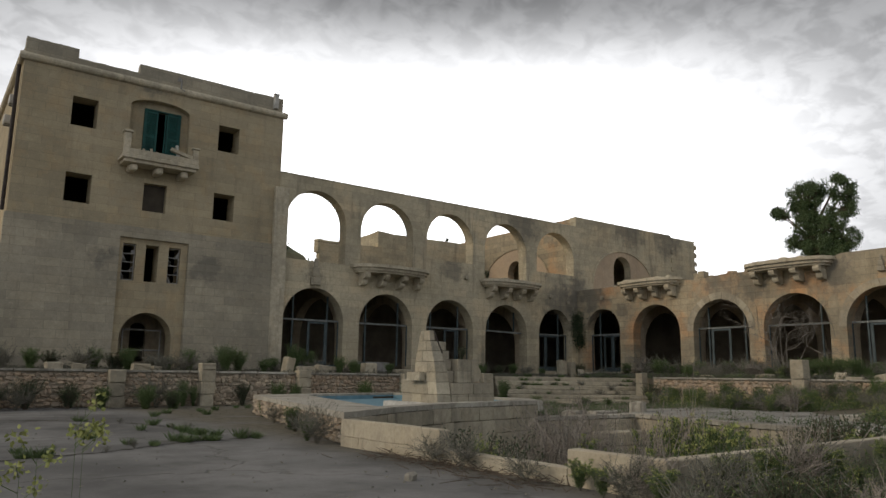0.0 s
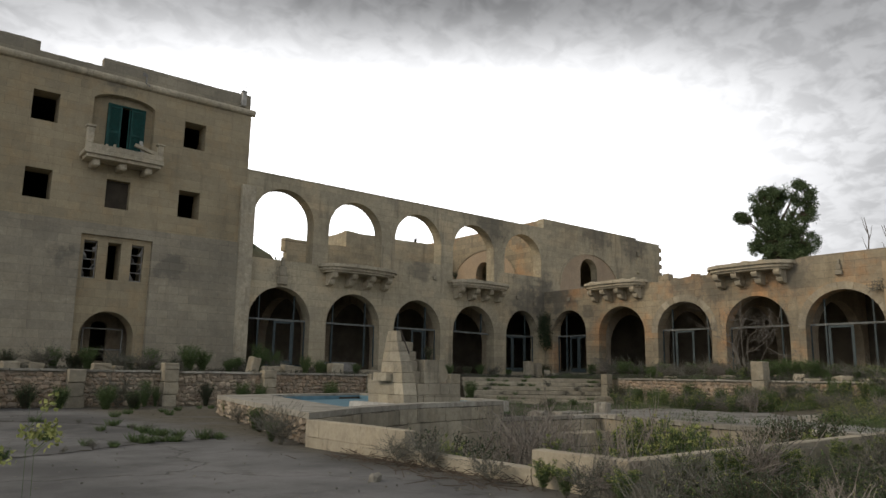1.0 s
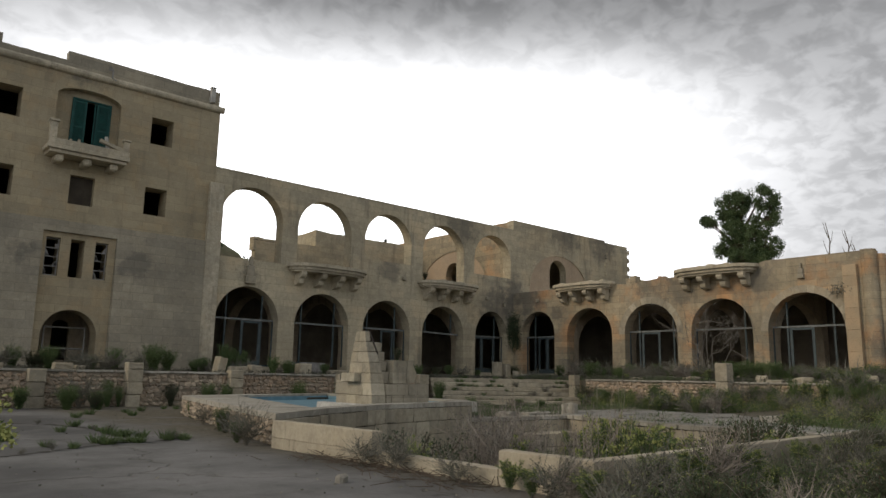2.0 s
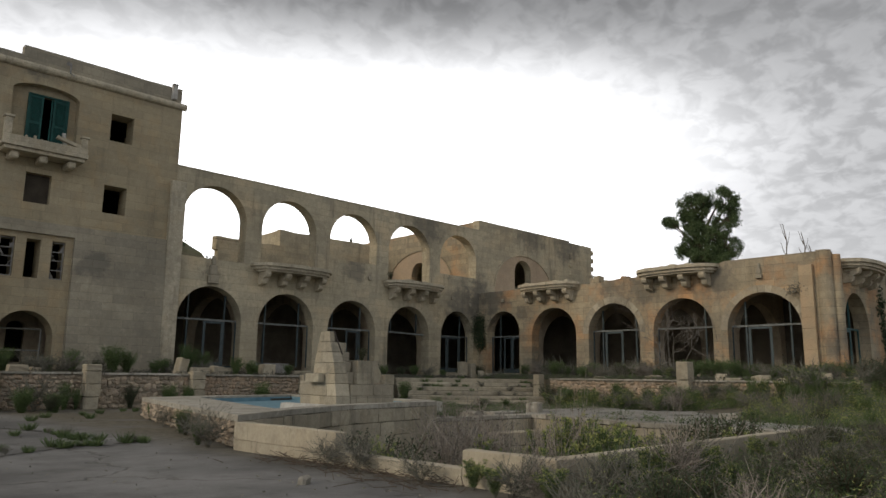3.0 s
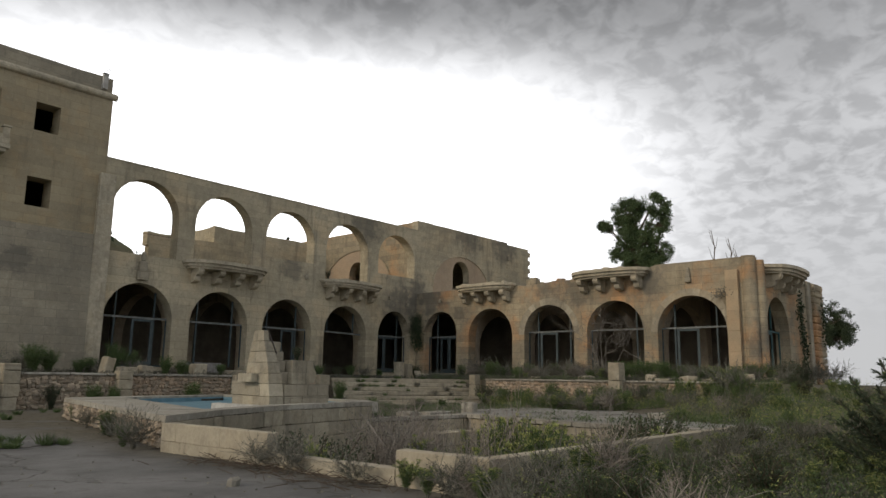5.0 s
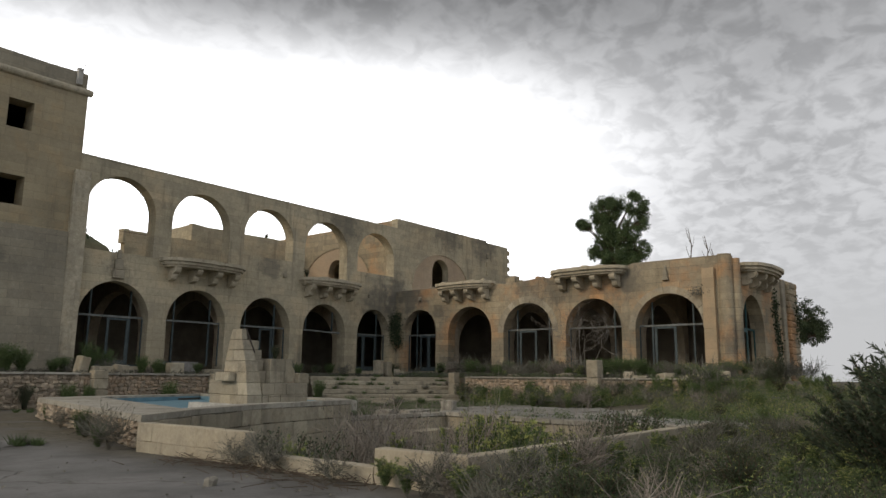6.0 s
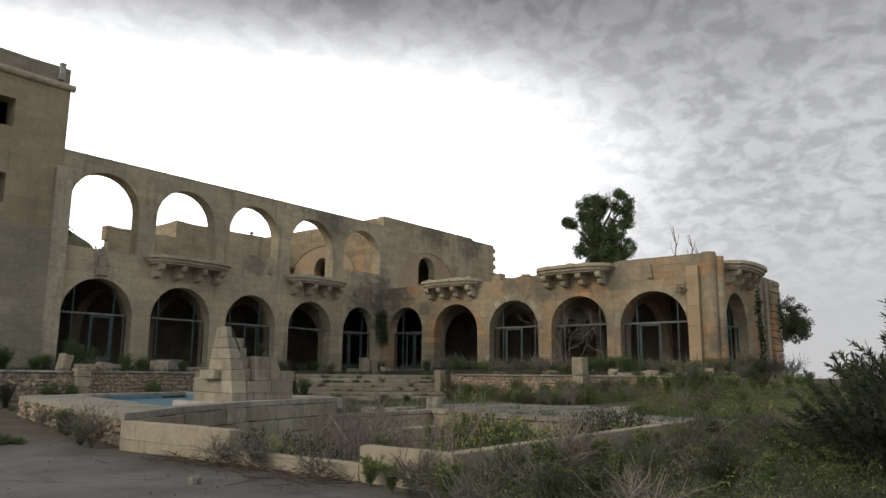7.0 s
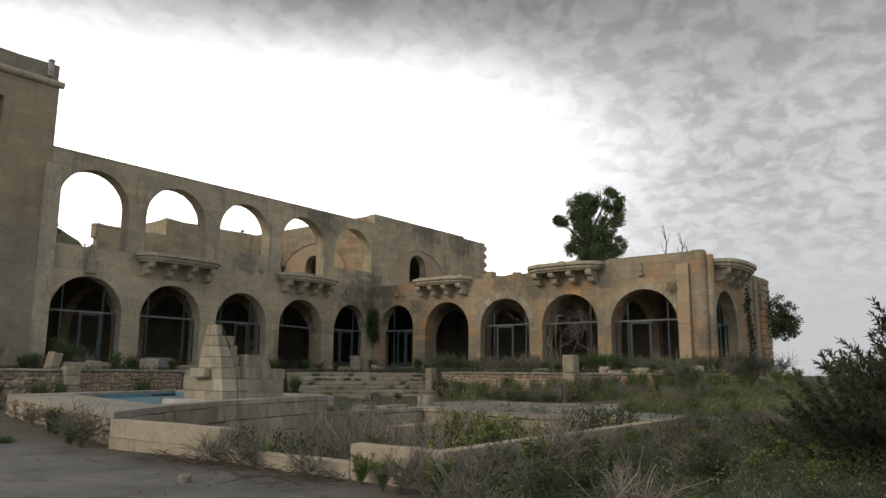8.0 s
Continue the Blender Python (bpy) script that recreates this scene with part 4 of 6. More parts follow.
# fittings on the tower
fl = thing("roof_fitting", 7.0, 25.85, 11.2, "bent grey metal bracket clamped on the cornice", "bracket")
bm = bmesh.new()
add_tube(bm, [(-0.1, 0, 0.35), (0.0, -0.05, 0.3), (0.0, -0.05, -0.05), (0.14, -0.05, -0.12)], 0.03)
part("bracket", bm, M_STEEL, fl)
part("plate", box(-0.13, 0.02, -0.03, 0.0, 0.22, 0.32), M_STEEL, fl)
wb = thing("meter_box", 10.72, 25.93, 11.45, "weathered white box on the tower parapet", "box")
wbb = part("body", box(-0.09, 0.09, -0.06, 0.095, -0.15, 0.42, 0.01), M_WHITE, wb)
part("lid", box(-0.10, 0.10, -0.08, 0.095, 0.422, 0.45), M_WHITE, wbb)
part("wire", (lambda b: (add_tube(b, [(0, 0, 0.45), (0.03, 0, 0.6), (0.1, 0, 0.66), (0.16, 0, 0.62)], 0.008, sides=5), b)[1])(bmesh.new()), M_RUST, wb)
for y, z in ((27.2, 9.9), (28.6, 9.6)):
    ac = thing("air_conditioner", 1.85, y, z, "small white box unit on the tower side wall", "air conditioner", "boxes on tower side")
    part("casing", box(-0.02, 0.197, -0.2, 0.2, -0.15, 0.15, 0.02), M_WHITE, ac)
    for s in (-0.2, 0.2):
        part("bracket", box(0.0, 0.197, s * 0.6 - 0.02, s * 0.6 + 0.02, -0.19, -0.152), M_STEEL, ac)
dp = bmesh.new()
add_tube(dp, [(1.95, 26.4, 10.9), (1.95, 26.4, 8.0), (1.95, 26.4, 6.0)], 0.06)
tagged(finish(dp, "drain_pipe", M_RUST), "dark drain pipe down the tower side", "pipe")


# ---- glazing frames in the arches ----
def arch_frame(name, m, o, label, posts=(-0.62, 0.62), door=(-0.18, 0.5), full=True, tilt=0.0, v=0.42, rails=True, mat=None, stall=False, head=None):
    mat = mat or M_FRAME
    c, w, sill, spring, apex = o
    e = window_thing(name, label)
    e.matrix_world = m @ Matrix.Translation((c, v, 0))
    o0 = (0.0, w, sill, spring, apex)
    tz = head or spring + 0.07
    hw = w / 2 - 0.01
    bm = box(-hw, hw, -0.035, 0.035, tz - 0.035, tz + 0.035)
    for q in bm.verts:
        q.co.z += tilt * q.co.x
    part("transom", bm, M_TEAL if mat is M_TEAL else M_SILVER, e, "weathered pale transom bar")
    for k in posts:
        u = k * w / 2
        zt = arch_z(o0, u) - 0.01
        part("mullion", box(u - 0.028, u + 0.028, -0.03, 0.03, tz + 0.037, zt), mat, e)
        if full:
            part("mullion", box(u - 0.032, u + 0.032, -0.03, 0.03, FLOOR_Z + 0.36, tz - 0.037), mat, e)
    if full:
        for s in (-1, 1):
            part("side_post", box(s * hw - 0.03, s * hw + 0.03, -0.03, 0.03, FLOOR_Z + 0.36, tz - 0.037), mat, e)
    if rails:
        part("sill_rail", box(-hw, hw, -0.04, 0.04, FLOOR_Z + 0.30, FLOOR_Z + 0.358), mat, e)
        part("stall_riser", box(-hw, hw, -0.02, 0.06, FLOOR_Z - 0.02, FLOOR_Z + 0.298), M_TRIM, e, "low stone riser under the glazing")
    if door:
        for a, b in (door if isinstance(door[0], tuple) else (door,)):
            a, b = a * w / 2, b * w / 2
            bm = bmesh.new()
            add_box(bm, a, a + 0.1, -0.05, -0.032, FLOOR_Z + 0.36, tz - 0.05), add_box(bm, b - 0.1, b, -0.05, -0.032, FLOOR_Z + 0.36, tz - 0.05)
            add_box(bm, a + 0.1, b - 0.1, -0.05, -0.032, tz - 0.13, tz - 0.05), add_box(bm, a + 0.1, b - 0.1, -0.05, -0.032, FLOOR_Z + 0.36, FLOOR_Z + 0.5)
            part("door_leaf", bm, M_TEAL if mat is M_TEAL else M_FRAME, e, "grey-blue glazed door leaf without glass")
    if stall:
        part("counter_panel", box(-0.42 * w, 0.2 * w, 0.1, 0.14, FLOOR_Z + 0.1, FLOOR_Z + 0.52), M_STEEL, e, "grey panel leaning inside")
    return e


lw = [(c, w, s, sp, ap) for c, w, s, sp, ap in low_w]
arch_frame("window_4", WEST, lw[0], "arched glazing frame with a door, glass gone", (-0.55, 0.60), (-0.06, 0.58))
arch_frame("window_5", WEST, lw[1], "arched glazing frame with open centre, glass gone", (-0.60, 0.62), None, rails=False, stall=True)
arch_frame("window_6", WEST, lw[2], "arched glazing frame with a door, glass gone", (-0.62, 0.55), (-0.05, 0.48))
arch_frame("window_7", WEST, lw[3], "arched frame with only its head left", (-0.62, 0.62), None, full=False, tilt=-0.02, rails=False)
arch_frame("window_8", WEST, lw[4], "arched glazing frame with double door, glass gone", (0.5,), ((-0.88, -0.3), (-0.3, 0.45)))
le = low_e
arch_frame("window_9", EAST, le[0], "arched glazing frame with double door, glass gone", (0.48,), ((-0.9, -0.27), (-0.27, 0.25)), head=3.12)
arch_frame("window_11", EAST, le[2], "arched glazing frame with a door, glass gone", (0.6, -0.7), ((-0.2, 0.5),), head=3.19)
arch_frame("window_12", EAST, le[3], "arched glazing frame with thin bars", (-0.63,), None, head=3.17)
arch_frame("window_13", EAST, le[4], "arched glazing frame with a teal door, glass gone", (0.59, -0.62), (-0.12, 0.53), head=3.15)
arch_frame("window_14", END, (30.45, 2.8, FLOOR_Z, 3.0, 4.4), "arched teal painted door frame in the end wall", (-0.4, 0.3), (-0.35, 0.25), mat=M_TEAL)

# keystone ornaments
for m, c, z, lab in ((WEST, 12.78, 4.55, "dark stained stone console above an arch"), (EAST, 11.3, 4.95, "small grey stone console above a wing arch")):
    at = m @ Vector((c, 0, z))
    k = thing("stone_console", *at, lab, "console", "stone consoles over arches")
    rot = m.to_3x3().to_4x4()
    k.matrix_world = Matrix.Translation(at)
    mat = M_BASE
    q = 1.0 if m is WEST else 0.55
    rot = rot @ Matrix.Diagonal((q, 1, q, 1))
    part("base", placed(box(-0.22, 0.22, -0.14, -0.003, -0.1, 0.22, 0.03), rot), mat, k)
    part("shaft", placed(box(-0.16, 0.16, -0.11, -0.003, 0.222, 0.62, 0.03), rot), mat, k)
    part("finial", placed(box(-0.09, 0.09, -0.09, -0.003, 0.622, 0.98, 0.03), rot), mat, k)

# dark put-log holes and a spout on the walls
for m, c, z in ((WEST, 25.75, 5.0), (WEST, 27.0, 4.75), (EAST, 24.3, 4.92), (WEST, 20.4, 5.45)):
    bm = box(c - 0.09, c + 0.09, -0.10, -0.003, z - 0.09, z + 0.09, 0.02)
    tagged(finish(placed(bm, m), "wall_spout", M_BASE), "small broken stone water spout", "spout", "", "structure")

voussoirs(le[4], EAST, 17, 0.28, M_RING, "ring of pale wedge stones round the wide wing arch")

# rough-faced quoins at the far end of the wing
qp = new("trim_quoins")
tagged(qp, "column of rough-faced ochre quoin stones", "quoins", "", "structure")
for i in range(15):
    z = FLOOR_Z + i * 0.30
    part("quoin", rough_box(35.3, 36.74, END_Y - 0.20, END_Y - 0.004, z, z + 0.288, 0.045, 0.02, i, 1), M_WING, qp)
tagged(finish(box(34.55, 35.0, END_Y - 0.12, END_Y - 0.003, FLOOR_Z, 5.5, 0.02), "trim_pilaster", M_BASE), "grey flat pilaster beside the quoins", "pilaster", "", "structure")
# hole, leaning stubs and low blocks on the wing roof
for i, (y, h) in enumerate(((18.95, 0.28), (18.7, 0.34), (18.3, 0.12), (17.3, 0.1))):
    sb = tagged(finish(rough_box(27.8, 28.2, y - 0.14, y + 0.14, wing_top(y) - 0.03, wing_top(y) + h, 0.02, 0.02, i + 20), "roof_block", M_WING), "loose ochre block on the wing parapet", "block", "loose roof blocks")


# ---- small masonry: rubble, blocks, copings ----
def stone_mesh(seed, rough=0.12, bevel=0.16):
    bm = bmesh.new()
    bmesh.ops.create_cube(bm, size=1.0)
    bmesh.ops.bevel(bm, geom=bm.edges[:], offset=bevel, segments=1, affect="EDGES")
    r = random.Random(seed)
    for v in bm.verts:
        v.co += Vector([r.uniform(-rough, rough) for _ in range(3)])
    bmesh.ops.recalc_face_normals(bm, faces=bm.faces[:])
    me = bpy.data.meshes.new("stone")
    bm.to_mesh(me)
    bm.free()
    return me


STONES = [stone_mesh(i, 0.13, 0.27) for i in range(12)]
for me in STONES:
    me.materials.append(M_RUBBLE)
BLOCKS = [stone_mesh(40 + i, 0.02, 0.04) for i in range(6)]
for me in BLOCKS:
    me.materials.append(M_BLOCK)
COPES = [stone_mesh(60 + i, 0.025, 0.05) for i in range(5)]
for me in COPES:
    me.materials.append(M_COPING)


def courses(p, q, z0, z1, rows, wmin, wmax, joint, rnd, wild=0.0):
    """Poses of stones laid in rows on the upright face from p to q."""
    p, q = Vector((*p, 0)), Vector((*q, 0))
    d = (q - p).normalized()
    L = (q - p).length
    ang = math.atan2(d.y, d.x)
    out = []
    h = (z1 - z0) / rows
    for r in range(rows):
        s = -rnd.uniform(0, wmin)
        while s < L:
            w = rnd.uniform(wmin, wmax)
            a, b = max(0.0, s), min(L, s + w)
            if b - a > 0.05:
                hh = h * (1 + wild * rnd.uniform(-0.5, 0.5))
                c = p + d * ((a + b) / 2)
                z = z0 + (r + 0.5) * h + wild * rnd.uniform(-0.25, 0.25) * h
                out.append((c, ang, b - a - joint, hh - joint, z, rnd.uniform(-1, 1) * wild * 14))
            s += w
    return out


def lay(items, meshes, parent, depth, name, rnd, proud=0.0):
    """Stones as parts of their wall, all sharing a few meshes."""
    inv = parent.matrix_world.inverted()
    for c, ang, w, h, z, tilt in items:
        ob = new(name, rnd.choice(meshes))
        n = Vector((math.sin(ang), -math.cos(ang), 0))
        pos = c + n * (proud + rnd.uniform(-0.012, 0.012))
        ob.parent = parent
        ob.matrix_basis = inv @ (Matrix.Translation((pos.x, pos.y, z)) @ Matrix.Rotation(ang, 4, "Z") @ Matrix.Rotation(radians(tilt), 4, "Y") @ Matrix.Diagonal((w, depth, h, 1)))


def lay_joined(items, meshes, depth, name, label, rnd, material, parent, proud=0.0):
    """The same stones, farther off, joined into one mesh."""
    V, F = [], []
    base = [([tuple(v.co) for v in me.vertices], [tuple(f.vertices) for f in me.polygons]) for me in meshes]
    for c, ang, w, h, z, tilt in items:
        vv, ff = rnd.choice(base)
        n = Vector((math.sin(ang), -math.cos(ang), 0))
        pos = c + n * (proud + rnd.uniform(-0.012, 0.012))
        m = Matrix.Translation((pos.x, pos.y, z)) @ Matrix.Rotation(ang, 4, "Z") @ Matrix.Rotation(radians(tilt), 4, "Y") @ Matrix.Diagonal((w, depth, h, 1))
        k = len(V)
        V += [tuple(m @ Vector(v)) for v in vv]
        F += [tuple(i + k for i in f) for f in ff]
    me = bpy.data.meshes.new(name)
    me.from_pydata(V, [], F)
    me.materials.append(material)
    ob = new(name, me)
    ob.parent = parent
    return tagged(ob, label, "", "", "stuff")


def island_stone():
    m = Mat("rubble_stone_mixed", 0.95)
    r = m.g.outputs["Random Per Island"]
    c = m.mix(r, (0.48, 0.375, 0.27), (0.31, 0.27, 0.215))
    c = m.mix(m.math("MULTIPLY", m.ramp(m.noise(9.0), 0.4, 0.7), 0.6), c, (0.25, 0.175, 0.115))
    m.color(c)
    m.bump(m.noise(30.0), 0.5, 0.015)
    return m.m


M_RUBBLE_MIX = island_stone()
rnd = random.Random(5)
tw_front = bpy.data.objects["wall_terrace_front"]
tw_side = bpy.data.objects["wall_terrace_side"]
lay(courses((6.2, 22.2), (10.2, 22.2), 0.02, 0.93, 8, 0.09, 0.24, 0.004, rnd, 0.95), STONES, tw_front, 0.10, "rubble_stone", rnd)
for a, b in (((-6.0, 22.2), (6.2, 22.2)), ((10.2, 22.2), (18.4, 22.2))):
    lay_joined(courses(a, b, 0.02, 0.93, 8, 0.09, 0.24, 0.004, rnd, 0.95), STONES, 0.10, "rubble_stones", "mixed brown and grey rubble stones", rnd, M_RUBBLE_MIX, tw_front)
lay_joined(courses((23.9, 18.4), (23.9, 7.0), 0.02, 0.95, 8, 0.09, 0.24, 0.004, rnd, 0.95), STONES, 0.10, "rubble_stones", "mixed brown and grey rubble stones", rnd, M_RUBBLE_MIX, tw_side)
# coping slabs on the terrace walls
items = courses((-6.0, 22.28), (18.4, 22.28), 0.962, 1.045, 1, 0.7, 1.25, 0.02, rnd, 0.06)
lay(items, COPES, tw_front, 0.34, "coping_slab", rnd)
lay(courses((23.98, 18.4), (23.98, 7.0), 0.982, 1.06, 1, 0.7, 1.25, 0.02, rnd, 0.06), COPES, tw_side, 0.34, "coping_slab", rnd)


def pier(x, y, w, blocks, label):
    """A pier of stacked, slightly shifted blocks."""
    p = thing("stone_pier", x, y, 0, label, "pier", "piers along the terrace wall")
    z = -0.05
    for i, h in enumerate(blocks):
        k = w / 2 * random.uniform(0.94, 1.04)
        part("block", placed(rough_box(-k, k, -k, k, z, z + h - 0.008, 0.02, 0.012, i + int(x * 7)), pose(random.uniform(-0.02, 0.02), 0, 0, 0, 0, random.uniform(-4, 4))), M_BLOCK, p)
        z += h


pier(4.88, 22.12, 0.46, (0.35, 0.38, 0.36), "square pale stone pier built into the rubble wall")
pier(7.40, 22.06, 0.42, (0.4, 0.36, 0.36, 0.20), "pale stone pier with a loose cap in the rubble wall")
pier(10.58, 22.06, 0.42, (0.3, 0.3, 0.3, 0.26), "pale stone pier of shifted blocks in rubble wall")
pier(14.6, 22.06, 0.42, (0.4, 0.36, 0.34), "pale stone pier built into the rubble wall")
pier(18.3, 22.1, 0.48, (0.4, 0.38, 0.38), "pale stone pier at the foot of steps")
pier(23.85, 18.95, 0.34, (0.42, 0.42, 0.42), "short pale stone pier beside the steps")
pier(23.75, 12.45, 0.44, (0.45, 0.3, 0.34, 0.64), "tall pale stone gate pier among weeds")
pier(24.7, 24.2, 0.36, (0.6, 0.5, 0.72), "slim broken stone post at head of steps")
pier(25.4, 24.3, 0.34, (0.6, 0.5, 0.66), "slim broken stone post at head of steps")
pier(-0.9, 16.6, 0.9, (0.30, 0.30, 0.30, 0.28), "heavy stepped stone pier at edge of court")

# loose blocks on the terrace
for i, (x, y, w, d, h, rz, tilt) in enumerate(((3.35, 22.8, 0.42, 0.3, 0.22, 5, 0), (3.98, 22.7, 0.38, 0.28, 0.2, -8, 4), (5.65, 22.75, 0.5, 0.3, 0.22, 4, 0), (6.15, 23.0, 0.3, 0.25, 0.16, 20, 0),
        (10.5, 23.2, 0.34, 0.3, 0.55, 15, 12), (11.1, 23.0, 0.6, 0.35, 0.24, -6, 0), (11.75, 23.1, 0.42, 0.3, 0.3, 12, 3), (13.6, 23.0, 0.5, 0.35, 0.4, 4, 2), (15.2, 23.2, 0.9, 0.35, 0.2, 2, 0), (17.0, 23.0, 0.7, 0.3, 0.16, -4, 0),
        (24.6, 11.55, 0.5, 0.35, 0.26, 30, 5), (24.5, 11.0, 0.8, 0.5, 0.14, 10, 0), (24.6, 9.2, 0.9, 0.4, 0.16, 80, 3), (24.8, 8.3, 0.7, 0.5, 0.3, 15, 4), (25.2, 7.7, 0.8, 0.4, 0.2, 30, 0), (24.4, 10.1, 0.6, 0.4, 0.22, 50, 6), (26.0, 24.2, 0.5, 0.3, 0.35, 40, 25), (26.4, 24.0, 0.4, 0.3, 0.25, 10, 10), (24.6, 16.5, 0.5, 0.3, 0.15, 80, 0), (24.7, 14.2, 0.6, 0.4, 0.2, 60, 4))):
    ob = tagged(finish(rough_box(-w / 2, w / 2, -d / 2, d / 2, 0, h, 0.025, 0.018, i + 50), "stone_block", M_BLOCK), "loose pale cut stone block lying on terrace", "block", "loose blocks on the terrace")
    ob.matrix_world = pose(x, y, FLOOR_Z - 0.004 - 0.3 * w * abs(math.sin(radians(tilt))) * 0.5, 0, tilt, rz)

# raised pool: rubble on its court side, squared blocks towards the sunken pool
PO = offset(POOL, 0.06)
lay(courses(PO[7], PO[0], 0.0, 0.355, 4, 0.07, 0.19, 0.004, rnd, 0.95), STONES, pool, 0.12, "rubble_stone", rnd)
for a, b in zip(PO[:4], PO[1:5]):
    lay(courses(a, b, -1.05, 0.355, 5, 0.34, 0.72, 0.014, rnd, 0.06), BLOCKS, pool, 0.16, "wall_block", rnd)
lay_joined(courses(PO[6], PO[7], 0.0, 0.355, 4, 0.07, 0.19, 0.004, rnd, 0.95), STONES, 0.12, "rubble_stones", "mixed rubble stones", rnd, M_RUBBLE_MIX, pool)

# walls of the sunken pool
sunk = new("wall_sunken_pool")
tagged(sunk, "squared stone block walls lining the sunken pool", "wall", "", "structure")
part("backing", (lambda b: (add_box(b, 12.0, 16.35, 13.25, 13.45, -1.1, -0.06), add_box(b, 15.38, 15.58, 4.3, 9.6, -1.1, -0.06), add_box(b, 0.0, 3.75, -0.28, -0.08, -1.1, -0.06, 0, Matrix.Translation((15.3, 9.6, 0)) @ Matrix.Rotation(math.atan2(3.6, 0.97), 4, "Z")), b)[3])(bmesh.new()), M_JOINT, sunk)
lay(courses((12.2, 13.17), (16.2, 13.17), -1.05, -0.06, 3, 0.36, 0.7, 0.026, rnd, 0.06), BLOCKS, sunk, 0.16, "wall_block", rnd)
for a, b in (((16.27, 13.1), (15.3, 9.6)), ((15.3, 9.6), (15.3, 4.4))):
    lay(courses(a, b, -1.05, -0.06, 3, 0.36, 0.7, 0.018, rnd, 0.06), BLOCKS, sunk, 0.16, "wall_block", rnd)
    lay(courses((a[0] + 0.12, a[1]), (b[0] + 0.12, b[1]), -0.06, 0.06, 1, 0.7, 1.2, 0.015, rnd, 0.05), COPES, sunk, 0.46, "coping_slab", rnd)
# low ledge of blocks in the corner of the pool
lay(courses((14.1, 12.82), (16.0, 12.82), -1.05, -0.35, 2, 0.34, 0.55, 0.02, rnd, 0.06), BLOCKS, sunk, 0.56, "wall_block", rnd)
lay(courses((12.2, 13.3), (16.4, 13.3), -0.06, 0.05, 1, 0.7, 1.2, 0.02, rnd, 0.05), COPES, sunk, 0.42, "coping_slab", rnd)
# broken coping heaps beyond the fountain
for i, (x, y, w, h, rz) in enumerate(((13.4, 14.6, 0.7, 0.34, 20), (14.0, 14.9, 0.6, 0.38, 10), (14.7, 14.0, 0.9, 0.12, 30), (15.7, 13.9, 1.1, 0.10, 8), (16.9, 13.6, 0.34, 0.34, 15), (18.6, 8.6, 0.3, 0.2, 40))):
    ob = tagged(finish(rough_box(-w / 2, w / 2, -0.2, 0.2, -0.05, h, 0.025, 0.02, i + 90), "stone_block", M_COPING), "displaced pale coping stone by the pools", "block", "displaced coping stones")
    ob.matrix_world = pose(x, y, 0.0, 0, 0, rz)
# pale flagstones between the sunken pool and the bank
paving = new("pavement")
tagged(paving, "pale worn flagstones edged by weeds", "pavement", "", "structure")
for i in range(7):
    for j in range(9):
        x0, y0 = 15.56 + i * 0.98 + 0.27 * max(0.0, 4.5 + j * 1.14 - 9.0), 4.45 + j * 1.14
        if on_paving(x0 + 0.4, y0 + 0.5):
            part("flagstone", rough_box(x0, x0 + 0.965, y0, y0 + 1.125, -0.08, 0.05 + 0.012 * ((i * 3 + j) % 3), 0.012, 0.008, i * 9 + j, 0), M_PAVE, paving)

# stone lying on the court
ob = tagged(finish(rough_box(-0.06, 0.06, -0.045, 0.045, -0.02, 0.075, 0.02, 0.01, 7, 0), "loose_stone", M_COPING), "fist-sized pale stone on the concrete court", "stone")
ob.matrix_world = pose(4.05, 6.0, 0.0, 0, 0, 25)

# ---- fountain of stacked blocks ----
fountain = thing("stone_fountain", 9.16, 12.61, 0.3, "ruined stepped limestone fountain on edge of pool", "fountain")


def fblock(u0, u1, v0, v1, z0, z1, seed, mat=None, name="block", label="", wear=0.007):
    part(name, rough_box(u0, u1, v0, v1, z0 - 0.3, z1 - 0.3, 0.009, wear, seed, 0), mat or M_BLOCK, fountain, label)


# pylon, its courses narrowing upwards
def fcourse(z0, z1, lo, hi, u_lo, u_hi, back, seed):
    """One course: two blocks side by side with sloping ends. lo, hi: the ends at its foot and head."""
    cut = 0.36 if seed % 2 else 0.6
    for k in range(2):
        ends = [(e[0] + (e[1] - e[0]) * (cut if k else 0.0) + 0.003 * k, e[0] + (e[1] - e[0]) * (1.0 if k else cut) - 0.003 * (1 - k)) for e in (lo, hi)]
        bm = bmesh.new()
        co = [(u_lo, ends[0][0], z0), (u_lo, ends[0][1], z0), (back, ends[0][1], z0), (back, ends[0][0], z0), (u_hi, ends[1][0], z1), (u_hi, ends[1][1], z1), (back, ends[1][1], z1), (back, ends[1][0], z1)]
        q = [bm.verts.new((u, v, z - 0.3)) for u, v, z in co]
        for f in ((0, 1, 2, 3), (4, 5, 6, 7), (0, 1, 5, 4), (1, 2, 6, 5), (2, 3, 7, 6), (3, 0, 4, 7)):
            bm.faces.new([q[j] for j in f])
        bmesh.ops.bevel(bm, geom=bm.edges[:], offset=0.007, segments=1, affect="EDGES")
        part("block", bm, M_BLOCK, fountain)


